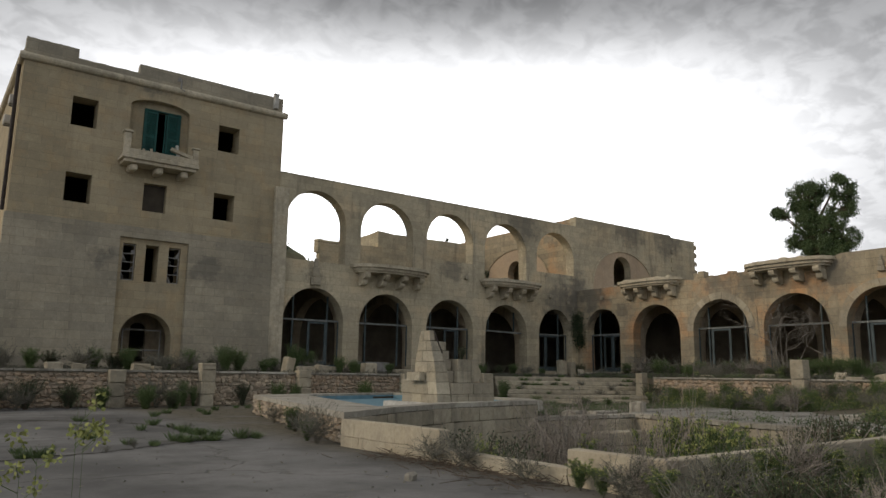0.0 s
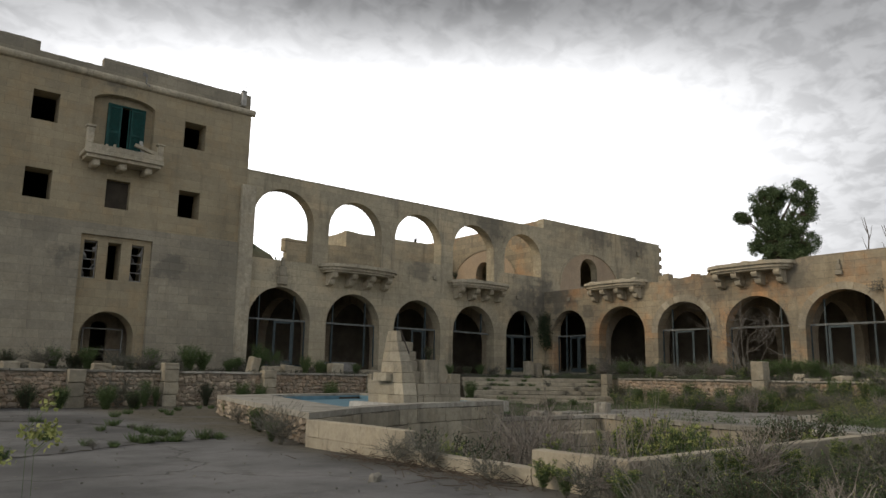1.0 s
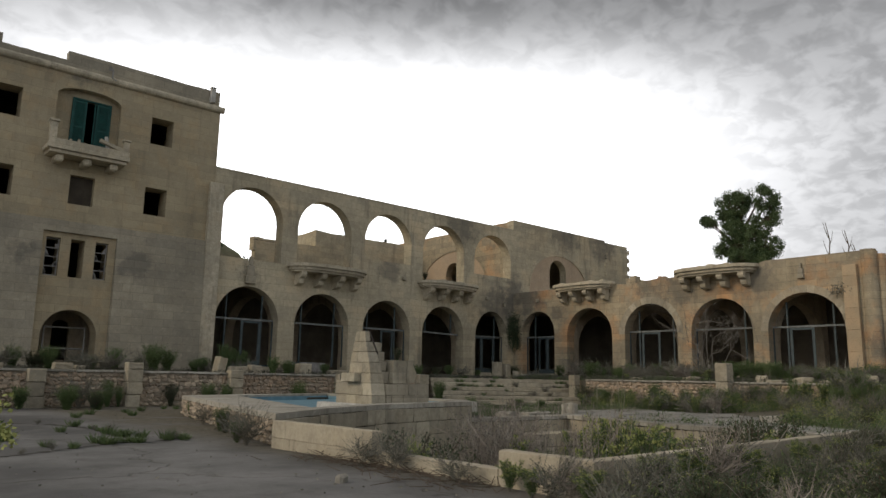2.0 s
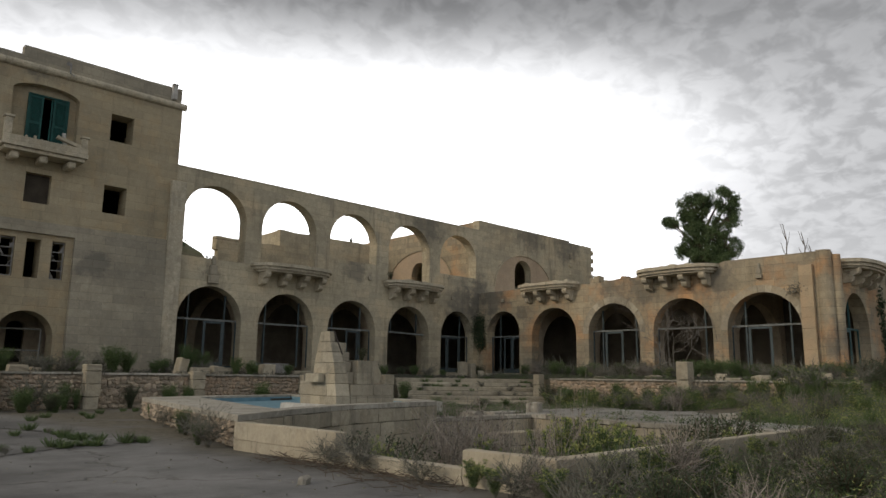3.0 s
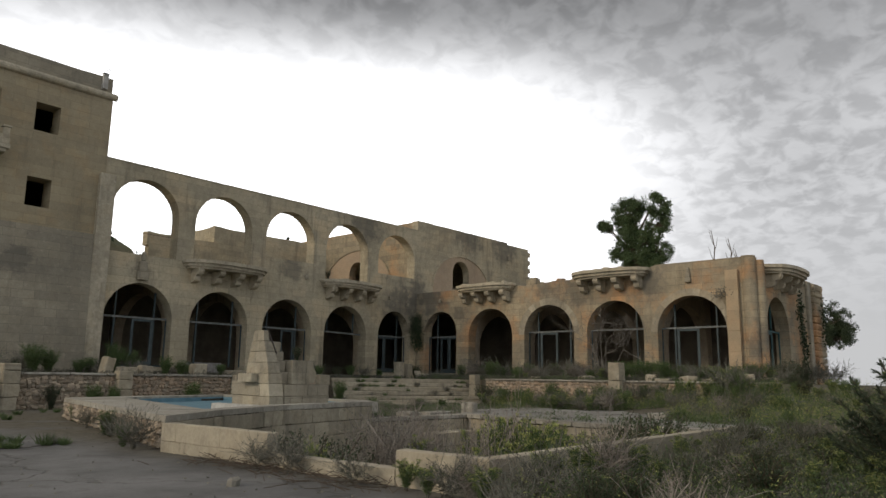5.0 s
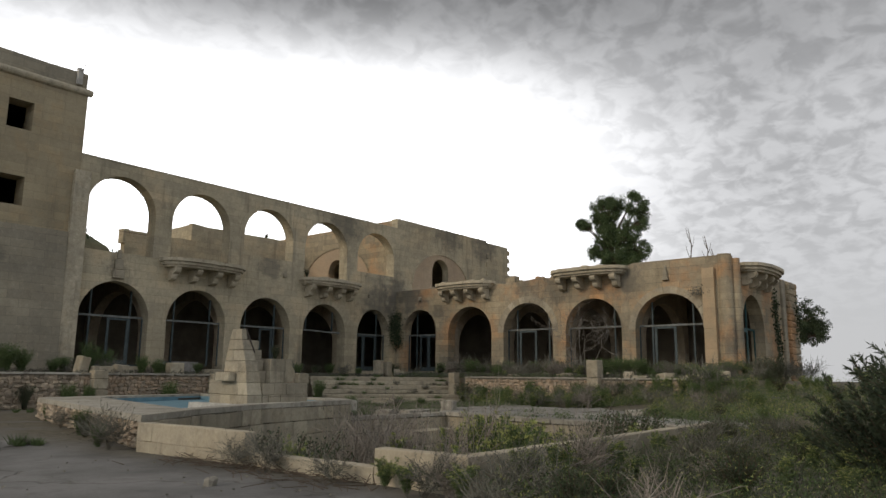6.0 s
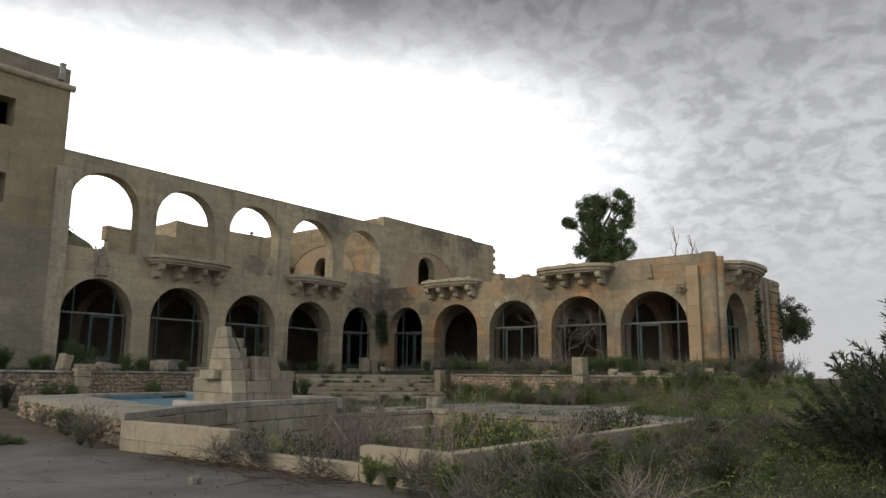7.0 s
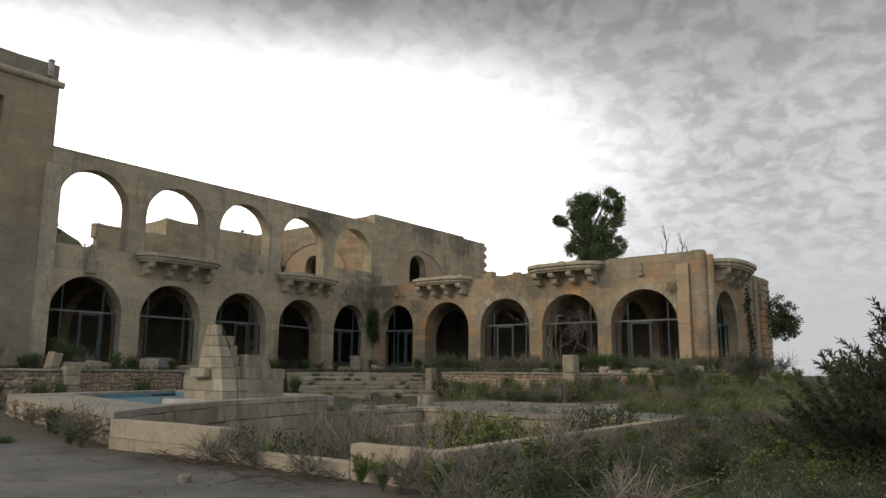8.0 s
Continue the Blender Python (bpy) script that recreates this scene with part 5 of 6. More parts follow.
levels = ((0.30, -0.0, 0.98, 0.0), (0.60, 0.02, 0.97, 0.0), (0.86, 0.08, 0.95, 0.0), (1.07, 0.13, 0.93, 0.02), (1.30, 0.20, 0.91, 0.03), (1.53, 0.30, 0.88, 0.05), (1.75, 0.40, 0.83, 0.06), (1.98, 0.46, 0.78, 0.08))
for k, (p, q) in enumerate(zip(levels, levels[1:])):
    fcourse(p[0], q[0] - 0.006, p[1:3], q[1:3], p[3], q[3], (0.36, 0.36, 0.36, 0.34, 0.30, 0.25, 0.20)[k], k)
fblock(-0.16, 0.0, 0.46, 0.96, 0.88, 1.06, 11, None, "spout_block", "projecting spout stone")
fblock(0.12, 0.7, 0.99, 1.55, 0.30, 0.60, 12, M_BASE), fblock(0.10, 0.7, 0.98, 1.57, 0.605, 0.90, 13, M_BASE)
# stepped back of the pylon
for k, (z0, z1, u0, u1, v0, v1) in enumerate(((0.845, 1.10, 0.362, 0.60, 0.24, 0.62), (1.105, 1.33, 0.345, 0.56, 0.28, 0.60), (1.335, 1.535, 0.30, 0.52, 0.31, 0.56), (1.54, 1.735, 0.255, 0.46, 0.35, 0.52))):
    fblock(u0, u1, v0, v1, z0, z1, k + 50, M_BASE if k < 3 else M_BLOCK)
# base courses of grey blocks
for r, (z0, z1) in enumerate(((0.30, 0.60), (0.605, 0.84))):
    us = (0.37, 0.66, 0.98, 1.24, 1.56) if r else (0.37, 0.52, 0.84, 1.16, 1.57)
    for k, (a, b) in enumerate(zip(us, us[1:])):
        fblock(a + 0.003, b - 0.003, 0.0 + 0.01 * (k % 2), 0.95, z0, z1, k + 60 + 10 * r, M_BASE)
# scroll block
fblock(0.61, 0.98, 0.1, 0.85, 0.846, 1.09, 80), fblock(0.61, 1.0, 0.1, 0.85, 1.095, 1.36, 81)
bm = bmesh.new()
prof = [(1.005, 1.36), (1.17, 1.36), (1.17, 1.27), (1.20, 1.19), (1.26, 1.10), (1.265, 0.98), (1.20, 0.88), (0.985, 0.846), (0.985, 1.092), (1.005, 1.092)]
a = [bm.verts.new((u, 0.1, z - 0.3)) for u, z in prof]
b = [bm.verts.new((u, 0.85, z - 0.3)) for u, z in prof]
bm.faces.new(a), bm.faces.new(b[::-1])
for i in range(len(prof)):
    j = (i + 1) % len(prof)
    bm.faces.new((a[i], a[j], b[j], b[i]))
part("scroll", bm, M_BLOCK, fountain, "curved scroll end stone")
bm = bmesh.new()
add_tube(bm, [(0.06, 0.27, 1.68), (0.13, 0.03, 1.17)], 0.016, sides=6)
part("iron_strap", bm, M_RUST, fountain, "dark iron strap")
fblock(-0.42, -0.24, -0.2, 1.5, 0.30, 0.43, 99, M_WHITE, "basin_sill", "pale basin sill")

# ---- plants ----
R = np.random.RandomState(11)


def leaf_mesh(name, P, D, L, W, material):
    """Leaves as bent lozenges: base points P, directions D, lengths L, widths W."""
    n = len(P)
    D = D / (np.linalg.norm(D, axis=1)[:, None] + 1e-9)
    S = np.cross(D, R.normal(size=(n, 3)))
    S /= np.linalg.norm(S, axis=1)[:, None] + 1e-9
    U = np.cross(S, D)
    L, W = np.asarray(L)[:, None] * np.ones((n, 1)), np.asarray(W)[:, None] * np.ones((n, 1))
    mid = P + D * L * 0.45 + U * L * 0.08
    V = np.stack([P, mid + S * W, P + D * L, mid - S * W], 1).reshape(-1, 3)
    F = np.arange(4 * n).reshape(n, 4)
    me = bpy.data.meshes.new(name)
    me.from_pydata(V.tolist(), [], F.tolist())
    me.materials.append(material)
    return me


def unit(n):
    v = R.normal(size=(n, 3))
    return v / np.linalg.norm(v, axis=1)[:, None]


def stems(r, h, n, lean=0.6, wob=0.15, steps=5):
    """Stem lines that rise from one root and spread."""
    out = []
    for _ in range(n):
        a = R.uniform(0, 2 * math.pi)
        k = r * R.uniform(0.2, 1.0) * lean
        hh = h * R.uniform(0.55, 1.0)
        pts = [(0.03 * math.cos(a), 0.03 * math.sin(a), -0.05)]
        for i in range(1, steps + 1):
            t = i / steps
            pts.append((math.cos(a) * k * t ** 1.3 + R.normal() * wob * 0.2 * r, math.sin(a) * k * t ** 1.3 + R.normal() * wob * 0.2 * r, hh * t))
        out.append(pts)
    return out


def along(line, t):
    k = min(len(line) - 2, int(t * (len(line) - 1)))
    f = t * (len(line) - 1) - k
    a, b = np.array(line[k]), np.array(line[k + 1])
    return a + (b - a) * f, b - a


def proto(name, label, category, lines, stem_mat, stem_r, leaves):
    """A plant with its stems and leaves as two parts; leaves is (P, D, L, W, material)."""
    e = new(name)
    tagged(e, label, category)
    bm = bmesh.new()
    for ln in lines:
        add_tube(bm, ln, stem_r, stem_r * 0.35, 3)
    part("branchwork", bm, stem_mat, e)
    for k, lv in enumerate(leaves):
        ob = new("bloom" if k else "foliage", leaf_mesh("foliage", *lv))
        ob.parent = e
        tagged(ob, "", "", "", "stuff")
    return e


def leafy(r, h, n_stem, per, leaf, mat, low=0.2, slim=0.24):
    ls = stems(r, h, n_stem)
    P, D = [], []
    for ln in ls:
        for t in R.uniform(low, 1.0, per):
            p, d = along(ln, t)
            P.append(p + R.normal(size=3) * 0.02), D.append(R.normal(size=3) * 0.7 + np.array([p[0], p[1], 0.0]) / (r + 0.01) * 0.6 + np.array([0, 0, 0.7]))
    P, D = np.array(P), np.array(D)
    n = len(P)
    return ls, (P, D, leaf * R.uniform(0.6, 1.3, n), leaf * slim * R.uniform(0.7, 1.2, n), mat)


def green_weed():
    ls, lv = leafy(0.36, 0.62, 80, 70, 0.042, M_WEED, 0.1, 0.1)
    return proto("weed_clump", "leafy bright green weed clump growing in stone joints", "weed", ls, M_WEED, 0.004, [lv])


def dark_shrub():
    ls, lv = leafy(0.5, 0.72, 50, 95, 0.028, M_LEAF, 0.1, 0.24)
    return proto("dark_shrub", "dense dark green self-sown shrub", "shrub", ls, M_BARK, 0.008, [lv])


def fennel():
    """Thin pale canes with side shoots, thread-like leaves and flat flower heads."""
    ls = stems(0.45, 1.0, 20, 0.75)
    for ln in list(ls):
        for t in R.uniform(0.45, 0.95, 4):
            p, d = along(ln, t)
            q = p + np.array([R.normal() * 0.07, R.normal() * 0.07, R.uniform(0.05, 0.14)])
            ls.append([tuple(p), tuple((p + q) / 2 + R.normal(size=3) * 0.008), tuple(q)])
    P, D, Q, E = [], [], [], []
    for k, ln in enumerate(ls):
        for t in R.uniform(0.2, 1.0, 110 if k < 20 else 14):
            p, d = along(ln, t)
            P.append(p + R.normal(size=3) * 0.03 * (1.1 - t)), D.append(R.normal(size=3) + np.array([0, 0, 0.5]))
        tip, d = along(ln, 0.999)
        for _ in range(14):
            Q.append(tip + R.normal(size=3) * np.array([0.024, 0.024, 0.008])), E.append(R.normal(size=3) * 0.6 + np.array([0, 0, 0.8]))
    P, D, Q, E = map(np.array, (P, D, Q, E))
    return proto("fennel_plant", "tall feathery fennel with pale canes and dull yellow flower heads", "wild fennel", ls, M_DRY, 0.006,
                 [(P, D, 0.07 * R.uniform(0.6, 1.3, len(P)), np.full(len(P), 0.0075), M_WEED), (Q, E, np.full(len(Q), 0.026), np.full(len(Q), 0.008), M_FENNEL)])


def dry_shrub(mat=None, label="leafless grey dry shrub with tangled twigs"):
    mat = mat or M_WOOD
    ls = stems(0.5, 0.75, 18, 0.9, 0.4)
    for ln in list(ls):
        for t in R.uniform(0.3, 0.95, 8):
            p, d = along(ln, t)
            d = d / np.linalg.norm(d) + R.normal(size=3) * 0.6
            q = p + d * 0.14
            ls.append([tuple(p), tuple(q), tuple(q + d * 0.10 + R.normal(size=3) * 0.05)])
    P, D = [], []
    for ln in ls:
        for t in R.uniform(0.2, 1.0, 14 if mat is M_DRY else 4):
            p, d = along(ln, t)
            P.append(p), D.append(R.normal(size=3))
    P, D = np.array(P), np.array(D)
    return proto("dry_shrub", label, "shrub", ls, mat, 0.006, [(P, D, 0.03 * R.uniform(0.5, 1.3, len(P)), np.full(len(P), 0.005), M_MAUVE)])


def grass_tuft():
    n = 130
    a = R.uniform(0, 2 * math.pi, n)
    k = R.uniform(0, 0.12, n)
    P = np.stack([k * np.cos(a), k * np.sin(a), np.full(n, -0.01)], 1)
    D = np.stack([np.cos(a) * R.uniform(0.1, 0.9, n), np.sin(a) * R.uniform(0.1, 0.9, n), np.ones(n)], 1)
    e = new("grass_tuft")
    tagged(e, "small green grass tuft growing from a crack", "grass")
    ob = new("foliage", leaf_mesh("foliage", P, D, R.uniform(0.12, 0.34, n), np.full(n, 0.007), M_WEED))
    ob.parent = e
    return e


def oleander():
    ls, P, D = [], [], []
    for _ in range(190):
        a, k = R.uniform(0, 2 * math.pi), R.uniform(0.0, 1.0) ** 0.6
        top = np.array([math.cos(a) * 1.25 * k, math.sin(a) * 1.25 * k, 1.95 * (1 - 0.35 * k * k) * R.uniform(0.55, 1.0)])
        mid = top * np.array([0.45, 0.45, 0.55]) + R.normal(size=3) * 0.05
        ls.append([(0.1 * math.cos(a), 0.1 * math.sin(a), -0.05), tuple(mid), tuple(top)])
        for t in R.uniform(0.3, 1.0, 190):
            p, d = along(ls[-1], t)
            d = d / (np.linalg.norm(d) + 1e-9)
            P.append(p), D.append(d * 0.9 + R.normal(size=3) * 0.55)
    P, D = np.array(P), np.array(D)
    return proto("oleander_bush", "large dark green oleander bush with narrow upright leaves", "bush", ls, M_BARK, 0.012,
                 [(P, D, 0.078 * R.uniform(0.6, 1.2, len(P)), np.full(len(P), 0.008), M_OLEANDER)])


KINDS = {"green": [green_weed(), green_weed()], "dark": [dark_shrub(), dark_shrub()], "fennel": [fennel(), fennel()],
         "dry": [dry_shrub(), dry_shrub()], "mauve": [dry_shrub(M_DRY, "brittle straw-coloured dead weed stalks")], "grass": [grass_tuft(), grass_tuft()]}
SIZE = {"green": 0.62, "dark": 0.72, "fennel": 1.0, "dry": 0.75, "mauve": 0.75, "grass": 0.3}
GROUP = {"green": "green weeds about the court", "dark": "dark shrubs about the court", "fennel": "wild fennel about the court", "dry": "dry shrubs about the court", "mauve": "dead weeds about the court", "grass": "grass tufts in the cracks"}
used = set()


def plant(kind, x, y, z, h, wide=1.0):
    src = KINDS[kind][int(R.randint(len(KINDS[kind])))]
    s = h / SIZE[kind] * (0.8 if kind == "fennel" and z > -0.5 else 1.0)
    m = Matrix.Translation((x, y, z)) @ Matrix.Rotation(R.uniform(0, 6.28), 4, "Z") @ Matrix.Diagonal((s * wide, s * wide, s, 1))
    if src.name in used:
        ob = copy_thing(src, m)
        ob.matrix_basis = m
    else:
        used.add(src.name)
        ob = src
        ob.matrix_basis = m
    tagged(ob, "", "", GROUP[kind])
    return ob


# on the terrace before tower and arcade
for k, x, y, h, w in (("dark", 0.4, 23.4, 1.0, 1.2), ("dark", 1.4, 23.6, 0.9, 1.2), ("mauve", 2.2, 23.3, 0.8, 1.0), ("green", 2.9, 23.8, 0.75, 1.2), ("dark", 3.5, 24.4, 0.7, 1.3), ("mauve", 4.2, 23.6, 0.7, 1.2), ("green", 4.6, 23.9, 0.8, 1.0),
        ("green", 5.5, 23.7, 0.85, 1.1), ("mauve", 6.1, 23.4, 0.5, 1.4), ("green", 6.8, 24.0, 0.55, 1.0), ("green", 7.25, 23.3, 0.85, 1.0), ("dark", 7.7, 22.7, 0.5, 0.7), ("green", 8.5, 23.6, 1.05, 1.2), ("green", 9.05, 23.9, 0.85, 1.2), ("green", 9.9, 23.7, 0.55, 1.3), ("green", 10.4, 24.2, 0.65, 1.2), ("dark", 11.0, 24.6, 0.6, 1.3),
        ("green", 11.5, 24.8, 1.25, 0.9), ("green", 12.1, 24.9, 1.0, 1.0), ("green", 12.4, 23.0, 0.75, 1.0), ("green", 12.9, 22.9, 0.6, 1.3), ("green", 14.0, 24.5, 0.5, 1.2), ("green", 14.6, 23.2, 0.5, 1.3), ("green", 16.8, 24.2, 0.5, 1.4), ("mauve", 18.3, 23.9, 0.45, 1.4), ("green", 19.6, 23.8, 0.6, 1.1), ("mauve", 20.5, 25.1, 0.6, 1.2), ("dark", 21.6, 25.0, 0.6, 1.3), ("green", 22.4, 25.0, 0.7, 1.2), ("mauve", 23.3, 25.2, 0.6, 1.3), ("green", 24.4, 25.2, 0.5, 1.3), ("dark", 25.6, 25.2, 0.6, 1.2), ("dark", 26.6, 24.9, 0.8, 1.1), ("mauve", 26.0, 23.2, 0.5, 1.3)):
    plant(k, x, y, FLOOR_Z, h * 0.85, w * 1.15)
for i in range(12):
    plant(("green", "dark", "mauve", "mauve")[int(R.randint(4))], R.uniform(-2.5, 13.5), R.uniform(22.7, 24.2), FLOOR_Z, R.uniform(0.3, 0.6), R.uniform(1.3, 1.9))
for i in range(8):
    plant(("green", "dark", "mauve")[int(R.randint(3))], R.uniform(0.2, 6.0), R.uniform(20.4, 21.8), 0.0, R.uniform(0.35, 0.75), R.uniform(1.2, 1.8))
# on the terrace before the wing
for i in range(48):
    y = 7.3 + (22.6 - 7.3) * (i + R.uniform(0, 1)) / 64
    k = ("mauve", "mauve", "green", "mauve", "dry", "fennel")[int(R.randint(6))]
    plant(k, R.uniform(24.6, 27.1), y, FLOOR_Z, R.uniform(0.3, 0.65), R.uniform(1.0, 1.6))
for x, y, h in ((26.9, 22.2, 0.95), (26.7, 20.9, 0.9), (26.8, 19.7, 0.8), (26.4, 15.8, 0.95), (26.2, 16.6, 0.8), (26.6, 13.6, 1.1), (26.9, 10.6, 0.85), (26.8, 11.7, 0.7)):
    plant("green" if h > 0.82 else "dark", x, y, FLOOR_Z, h * 0.75, 1.3)
for x, y, h in ((27.2, 8.2, 1.1), (28.3, 8.0, 1.2), (29.3, 8.0, 1.3), (30.6, 8.1, 1.0), (32.0, 8.2, 1.1), (33.4, 8.0, 1.0), (35.0, 8.0, 1.1), (26.4, 7.4, 0.9)):
    plant("dark" if R.uniform() < 0.5 else "mauve", x, y, FLOOR_Z, h * 0.72, 1.2)
# at the foot of the terrace wall
for k, x, y, h, w in (("dark", 2.6, 21.4, 0.95, 1.2), ("dark", 3.6, 21.5, 0.8, 1.2), ("green", 4.4, 21.4, 0.7, 1.2), ("green", 5.4, 20.9, 0.75, 1.3), ("green", 6.1, 20.6, 0.6, 1.3), ("dark", 1.4, 21.0, 1.0, 1.2), ("dark", 0.4, 20.6, 1.0, 1.2), ("green", 6.7, 21.9, 0.9, 0.7), ("green", 7.0, 21.9, 0.7, 0.6), ("dark", 8.5, 21.9, 0.85, 0.8), ("green", 9.6, 21.8, 0.85, 0.9), ("green", 10.2, 21.8, 0.8, 0.8), ("green", 12.7, 21.7, 0.95, 1.0), ("green", 14.2, 21.2, 0.9, 1.2), ("green", 15.0, 21.3, 0.75, 1.0), ("mauve", 16.6, 21.4, 0.6, 1.2), ("dark", 17.6, 21.5, 0.7, 1.0),
        ("green", 18.5, 21.2, 1.05, 0.8), ("green", 16.4, 17.2, 0.5, 1.2), ("green", 19.2, 17.7, 0.4, 1.5), ("green", 19.9, 17.3, 0.36, 1.5), ("mauve", 18.4, 17.2, 0.4, 1.5), ("dark", 23.2, 17.9, 1.0, 1.2), ("dark", 23.3, 17.0, 0.8, 1.2)):
    plant(k, x, y, ground_z(x, y), h * 0.85, w * 1.15)
for i in range(46):
    y = R.uniform(5.5, 17.2)
    x = R.uniform(21.0, 23.75)
    plant(("fennel", "mauve", "dry", "fennel", "green", "mauve")[int(R.randint(6))], x, y, ground_z(x, y) - 0.02, R.uniform(0.4, 0.75), R.uniform(0.9, 1.4))
for i in range(22):
    plant(("fennel", "mauve", "green", "fennel")[int(R.randint(4))], R.uniform(22.4, 23.7), 8.0 + i * 0.46, ground_z(23.3, 8.0 + i * 0.46) - 0.02, R.uniform(0.35, 1.05), R.uniform(0.9, 1.3))
# along the raised pool and curbs
for k, x, y, h, w in (("green", 6.95, 16.6, 0.35, 1.2), ("mauve", 6.2, 14.2, 0.35, 1.4), ("green", 5.75, 12.4, 0.42, 1.3), ("dark", 5.6, 11.9, 0.35, 1.3), ("mauve", 5.2, 10.7, 0.45, 1.4), ("mauve", 5.0, 9.9, 0.4, 1.5), ("green", 5.05, 10.3, 0.3, 1.2), ("mauve", 4.98, 6.4, 0.34, 1.5), ("mauve", 5.0, 7.0, 0.28, 1.6), ("fennel", 5.0, 4.7, 0.34, 1.4), ("mauve", 4.9, 5.3, 0.26, 1.5), ("fennel", 4.85, 4.3, 0.32, 1.5), ("mauve", 4.85, 4.1, 0.34, 1.5), ("fennel", 4.85, 3.7, 0.38, 1.4), ("dry", 4.95, 3.9, 0.34, 1.3), ("mauve", 5.2, 3.5, 0.42, 1.3), ("fennel", 5.5, 3.5, 0.5, 1.2), ("fennel", 6.0, 3.5, 0.52, 1.2), ("mauve", 6.4, 3.5, 0.5, 1.2), ("fennel", 6.9, 3.5, 0.5, 1.3), ("fennel", 7.3, 3.6, 0.46, 1.3), ("dry", 6.2, 3.3, 0.5, 1.0)):
    plant(k, x, y, 0.0, h, w)
# hedge of grey-green weeds along the wing
for i in range(46):
    plant(("mauve", "green", "fennel", "mauve", "dry", "green")[int(R.randint(6))], R.uniform(25.2, 26.9), 8.4 + 12.6 * (i + R.uniform(0, 1)) / 46, FLOOR_Z - 0.02, R.uniform(0.5, 0.85), R.uniform(1.2, 1.7))
# inside the sunken pool
for i in range(34):
    x, y = R.uniform(6.0, 15.8), R.uniform(4.5, 12.6)
    if y > 9.0 and x < 7.0 + (y - 9.0) * 1.7:
        continue
    plant(("fennel", "dark", "mauve", "green", "fennel")[int(R.randint(5))], x, y, -1.0, R.uniform(0.3, 0.6), R.uniform(1.2, 1.8))
for k, a, d, top, w in (("fennel", 39.2, 8.9, 0.36, 0.4), ("fennel", 40.2, 8.7, 0.3, 0.4), ("dark", 39.6, 10.2, 0.22, 1.2), ("dark", 41.0, 9.6, 0.05, 1.3), ("dark", 42.6, 9.4, 0.0, 1.0), ("dark", 43.6, 8.6, -0.1, 1.4), ("dark", 45.2, 8.4, -0.1, 1.4), ("fennel", 43.2, 8.4, -0.05, 0.6),
        ("dry", 44.8, 11.0, 0.40, 0.8), ("dry", 46.2, 11.3, 0.42, 0.8), ("dry", 45.6, 10.4, 0.30, 0.9), ("fennel", 47.4, 10.6, 0.25, 0.9), ("fennel", 48.2, 9.6, 0.05, 1.0), ("dry", 51.0, 9.2, 0.35, 0.5), ("dry", 52.6, 9.4, 0.5, 0.5),
        ("fennel", 53.4, 10.2, 0.62, 0.7), ("fennel", 54.6, 10.0, 0.66, 0.8), ("fennel", 54.0, 9.4, 0.55, 0.6), ("dry", 55.2, 9.6, 0.6, 0.5), ("fennel", 56.0, 10.4, 0.52, 0.8), ("fennel", 57.4, 11.2, 0.3, 0.6), ("fennel", 58.2, 10.2, 0.38, 0.9), ("fennel", 59.4, 10.8, 0.36, 0.9), ("fennel", 61.0, 11.2, 0.3, 1.0), ("fennel", 62.6, 10.6, 0.15, 1.1), ("fennel", 60.2, 9.8, 0.2, 1.0),
        ("dark", 63.6, 13.6, 0.40, 0.9), ("dark", 64.8, 13.8, 0.42, 0.9), ("fennel", 65.6, 13.2, 0.3, 0.9), ("dark", 66.6, 14.2, 0.35, 1.0)):
    plant(k, d * math.sin(radians(a)), d * math.cos(radians(a)), -1.0, (top + 1.06) * (1.0 if k == "dark" else 0.88), w * (1.0 if k == "dark" else 0.8))
    if k != "dark":
        plant("dry" if k == "mauve" else k, (d + 0.5) * math.sin(radians(a + 1.6)), (d + 0.5) * math.cos(radians(a + 1.6)), -1.0, (top + 1.0) * 0.75, w * 0.8)
for i in range(9):
    a, d = R.uniform(50.5, 63.0), R.uniform(8.4, 11.4)
    plant("fennel" if i % 4 else "dry", d * math.sin(radians(a)), d * math.cos(radians(a)), -1.0, R.uniform(0.95, 1.5), R.uniform(0.7, 1.0))
for k, x, y, top, w in (("dark", 6.2, 8.3, 0.1, 0.9), ("green", 6.0, 7.4, -0.1, 1.0), ("dark", 7.0, 7.6, -0.15, 1.1), ("green", 6.8, 6.6, -0.2, 1.1), ("dark", 6.1, 6.0, -0.2, 1.0), ("green", 7.6, 6.3, -0.25, 1.2), ("dry", 8.2, 8.4, 0.25, 0.7), ("dry", 8.9, 8.0, 0.3, 0.7), ("dry", 9.4, 8.7, 0.2, 0.6), ("dry", 8.6, 9.0, 0.2, 0.6), ("fennel", 8.2, 5.9, 0.3, 0.6), ("fennel", 8.8, 6.1, 0.35, 0.6), ("fennel", 8.4, 6.6, 0.3, 0.6), ("fennel", 9.6, 6.6, 0.3, 0.7), ("fennel", 7.6, 5.3, 0.25, 0.6)):
    plant(k, x, y, -1.0, top + 1.0, w)
# tangle in the foreground, past the low wall
def in_tangle(x, y):
    a = math.degrees(math.atan2(x, y))
    d = math.hypot(x, y)
    return a > 53 + 60 / (d * d) and d > 3.6 and not (5.0 < x < 16.4 and y > 3.7)


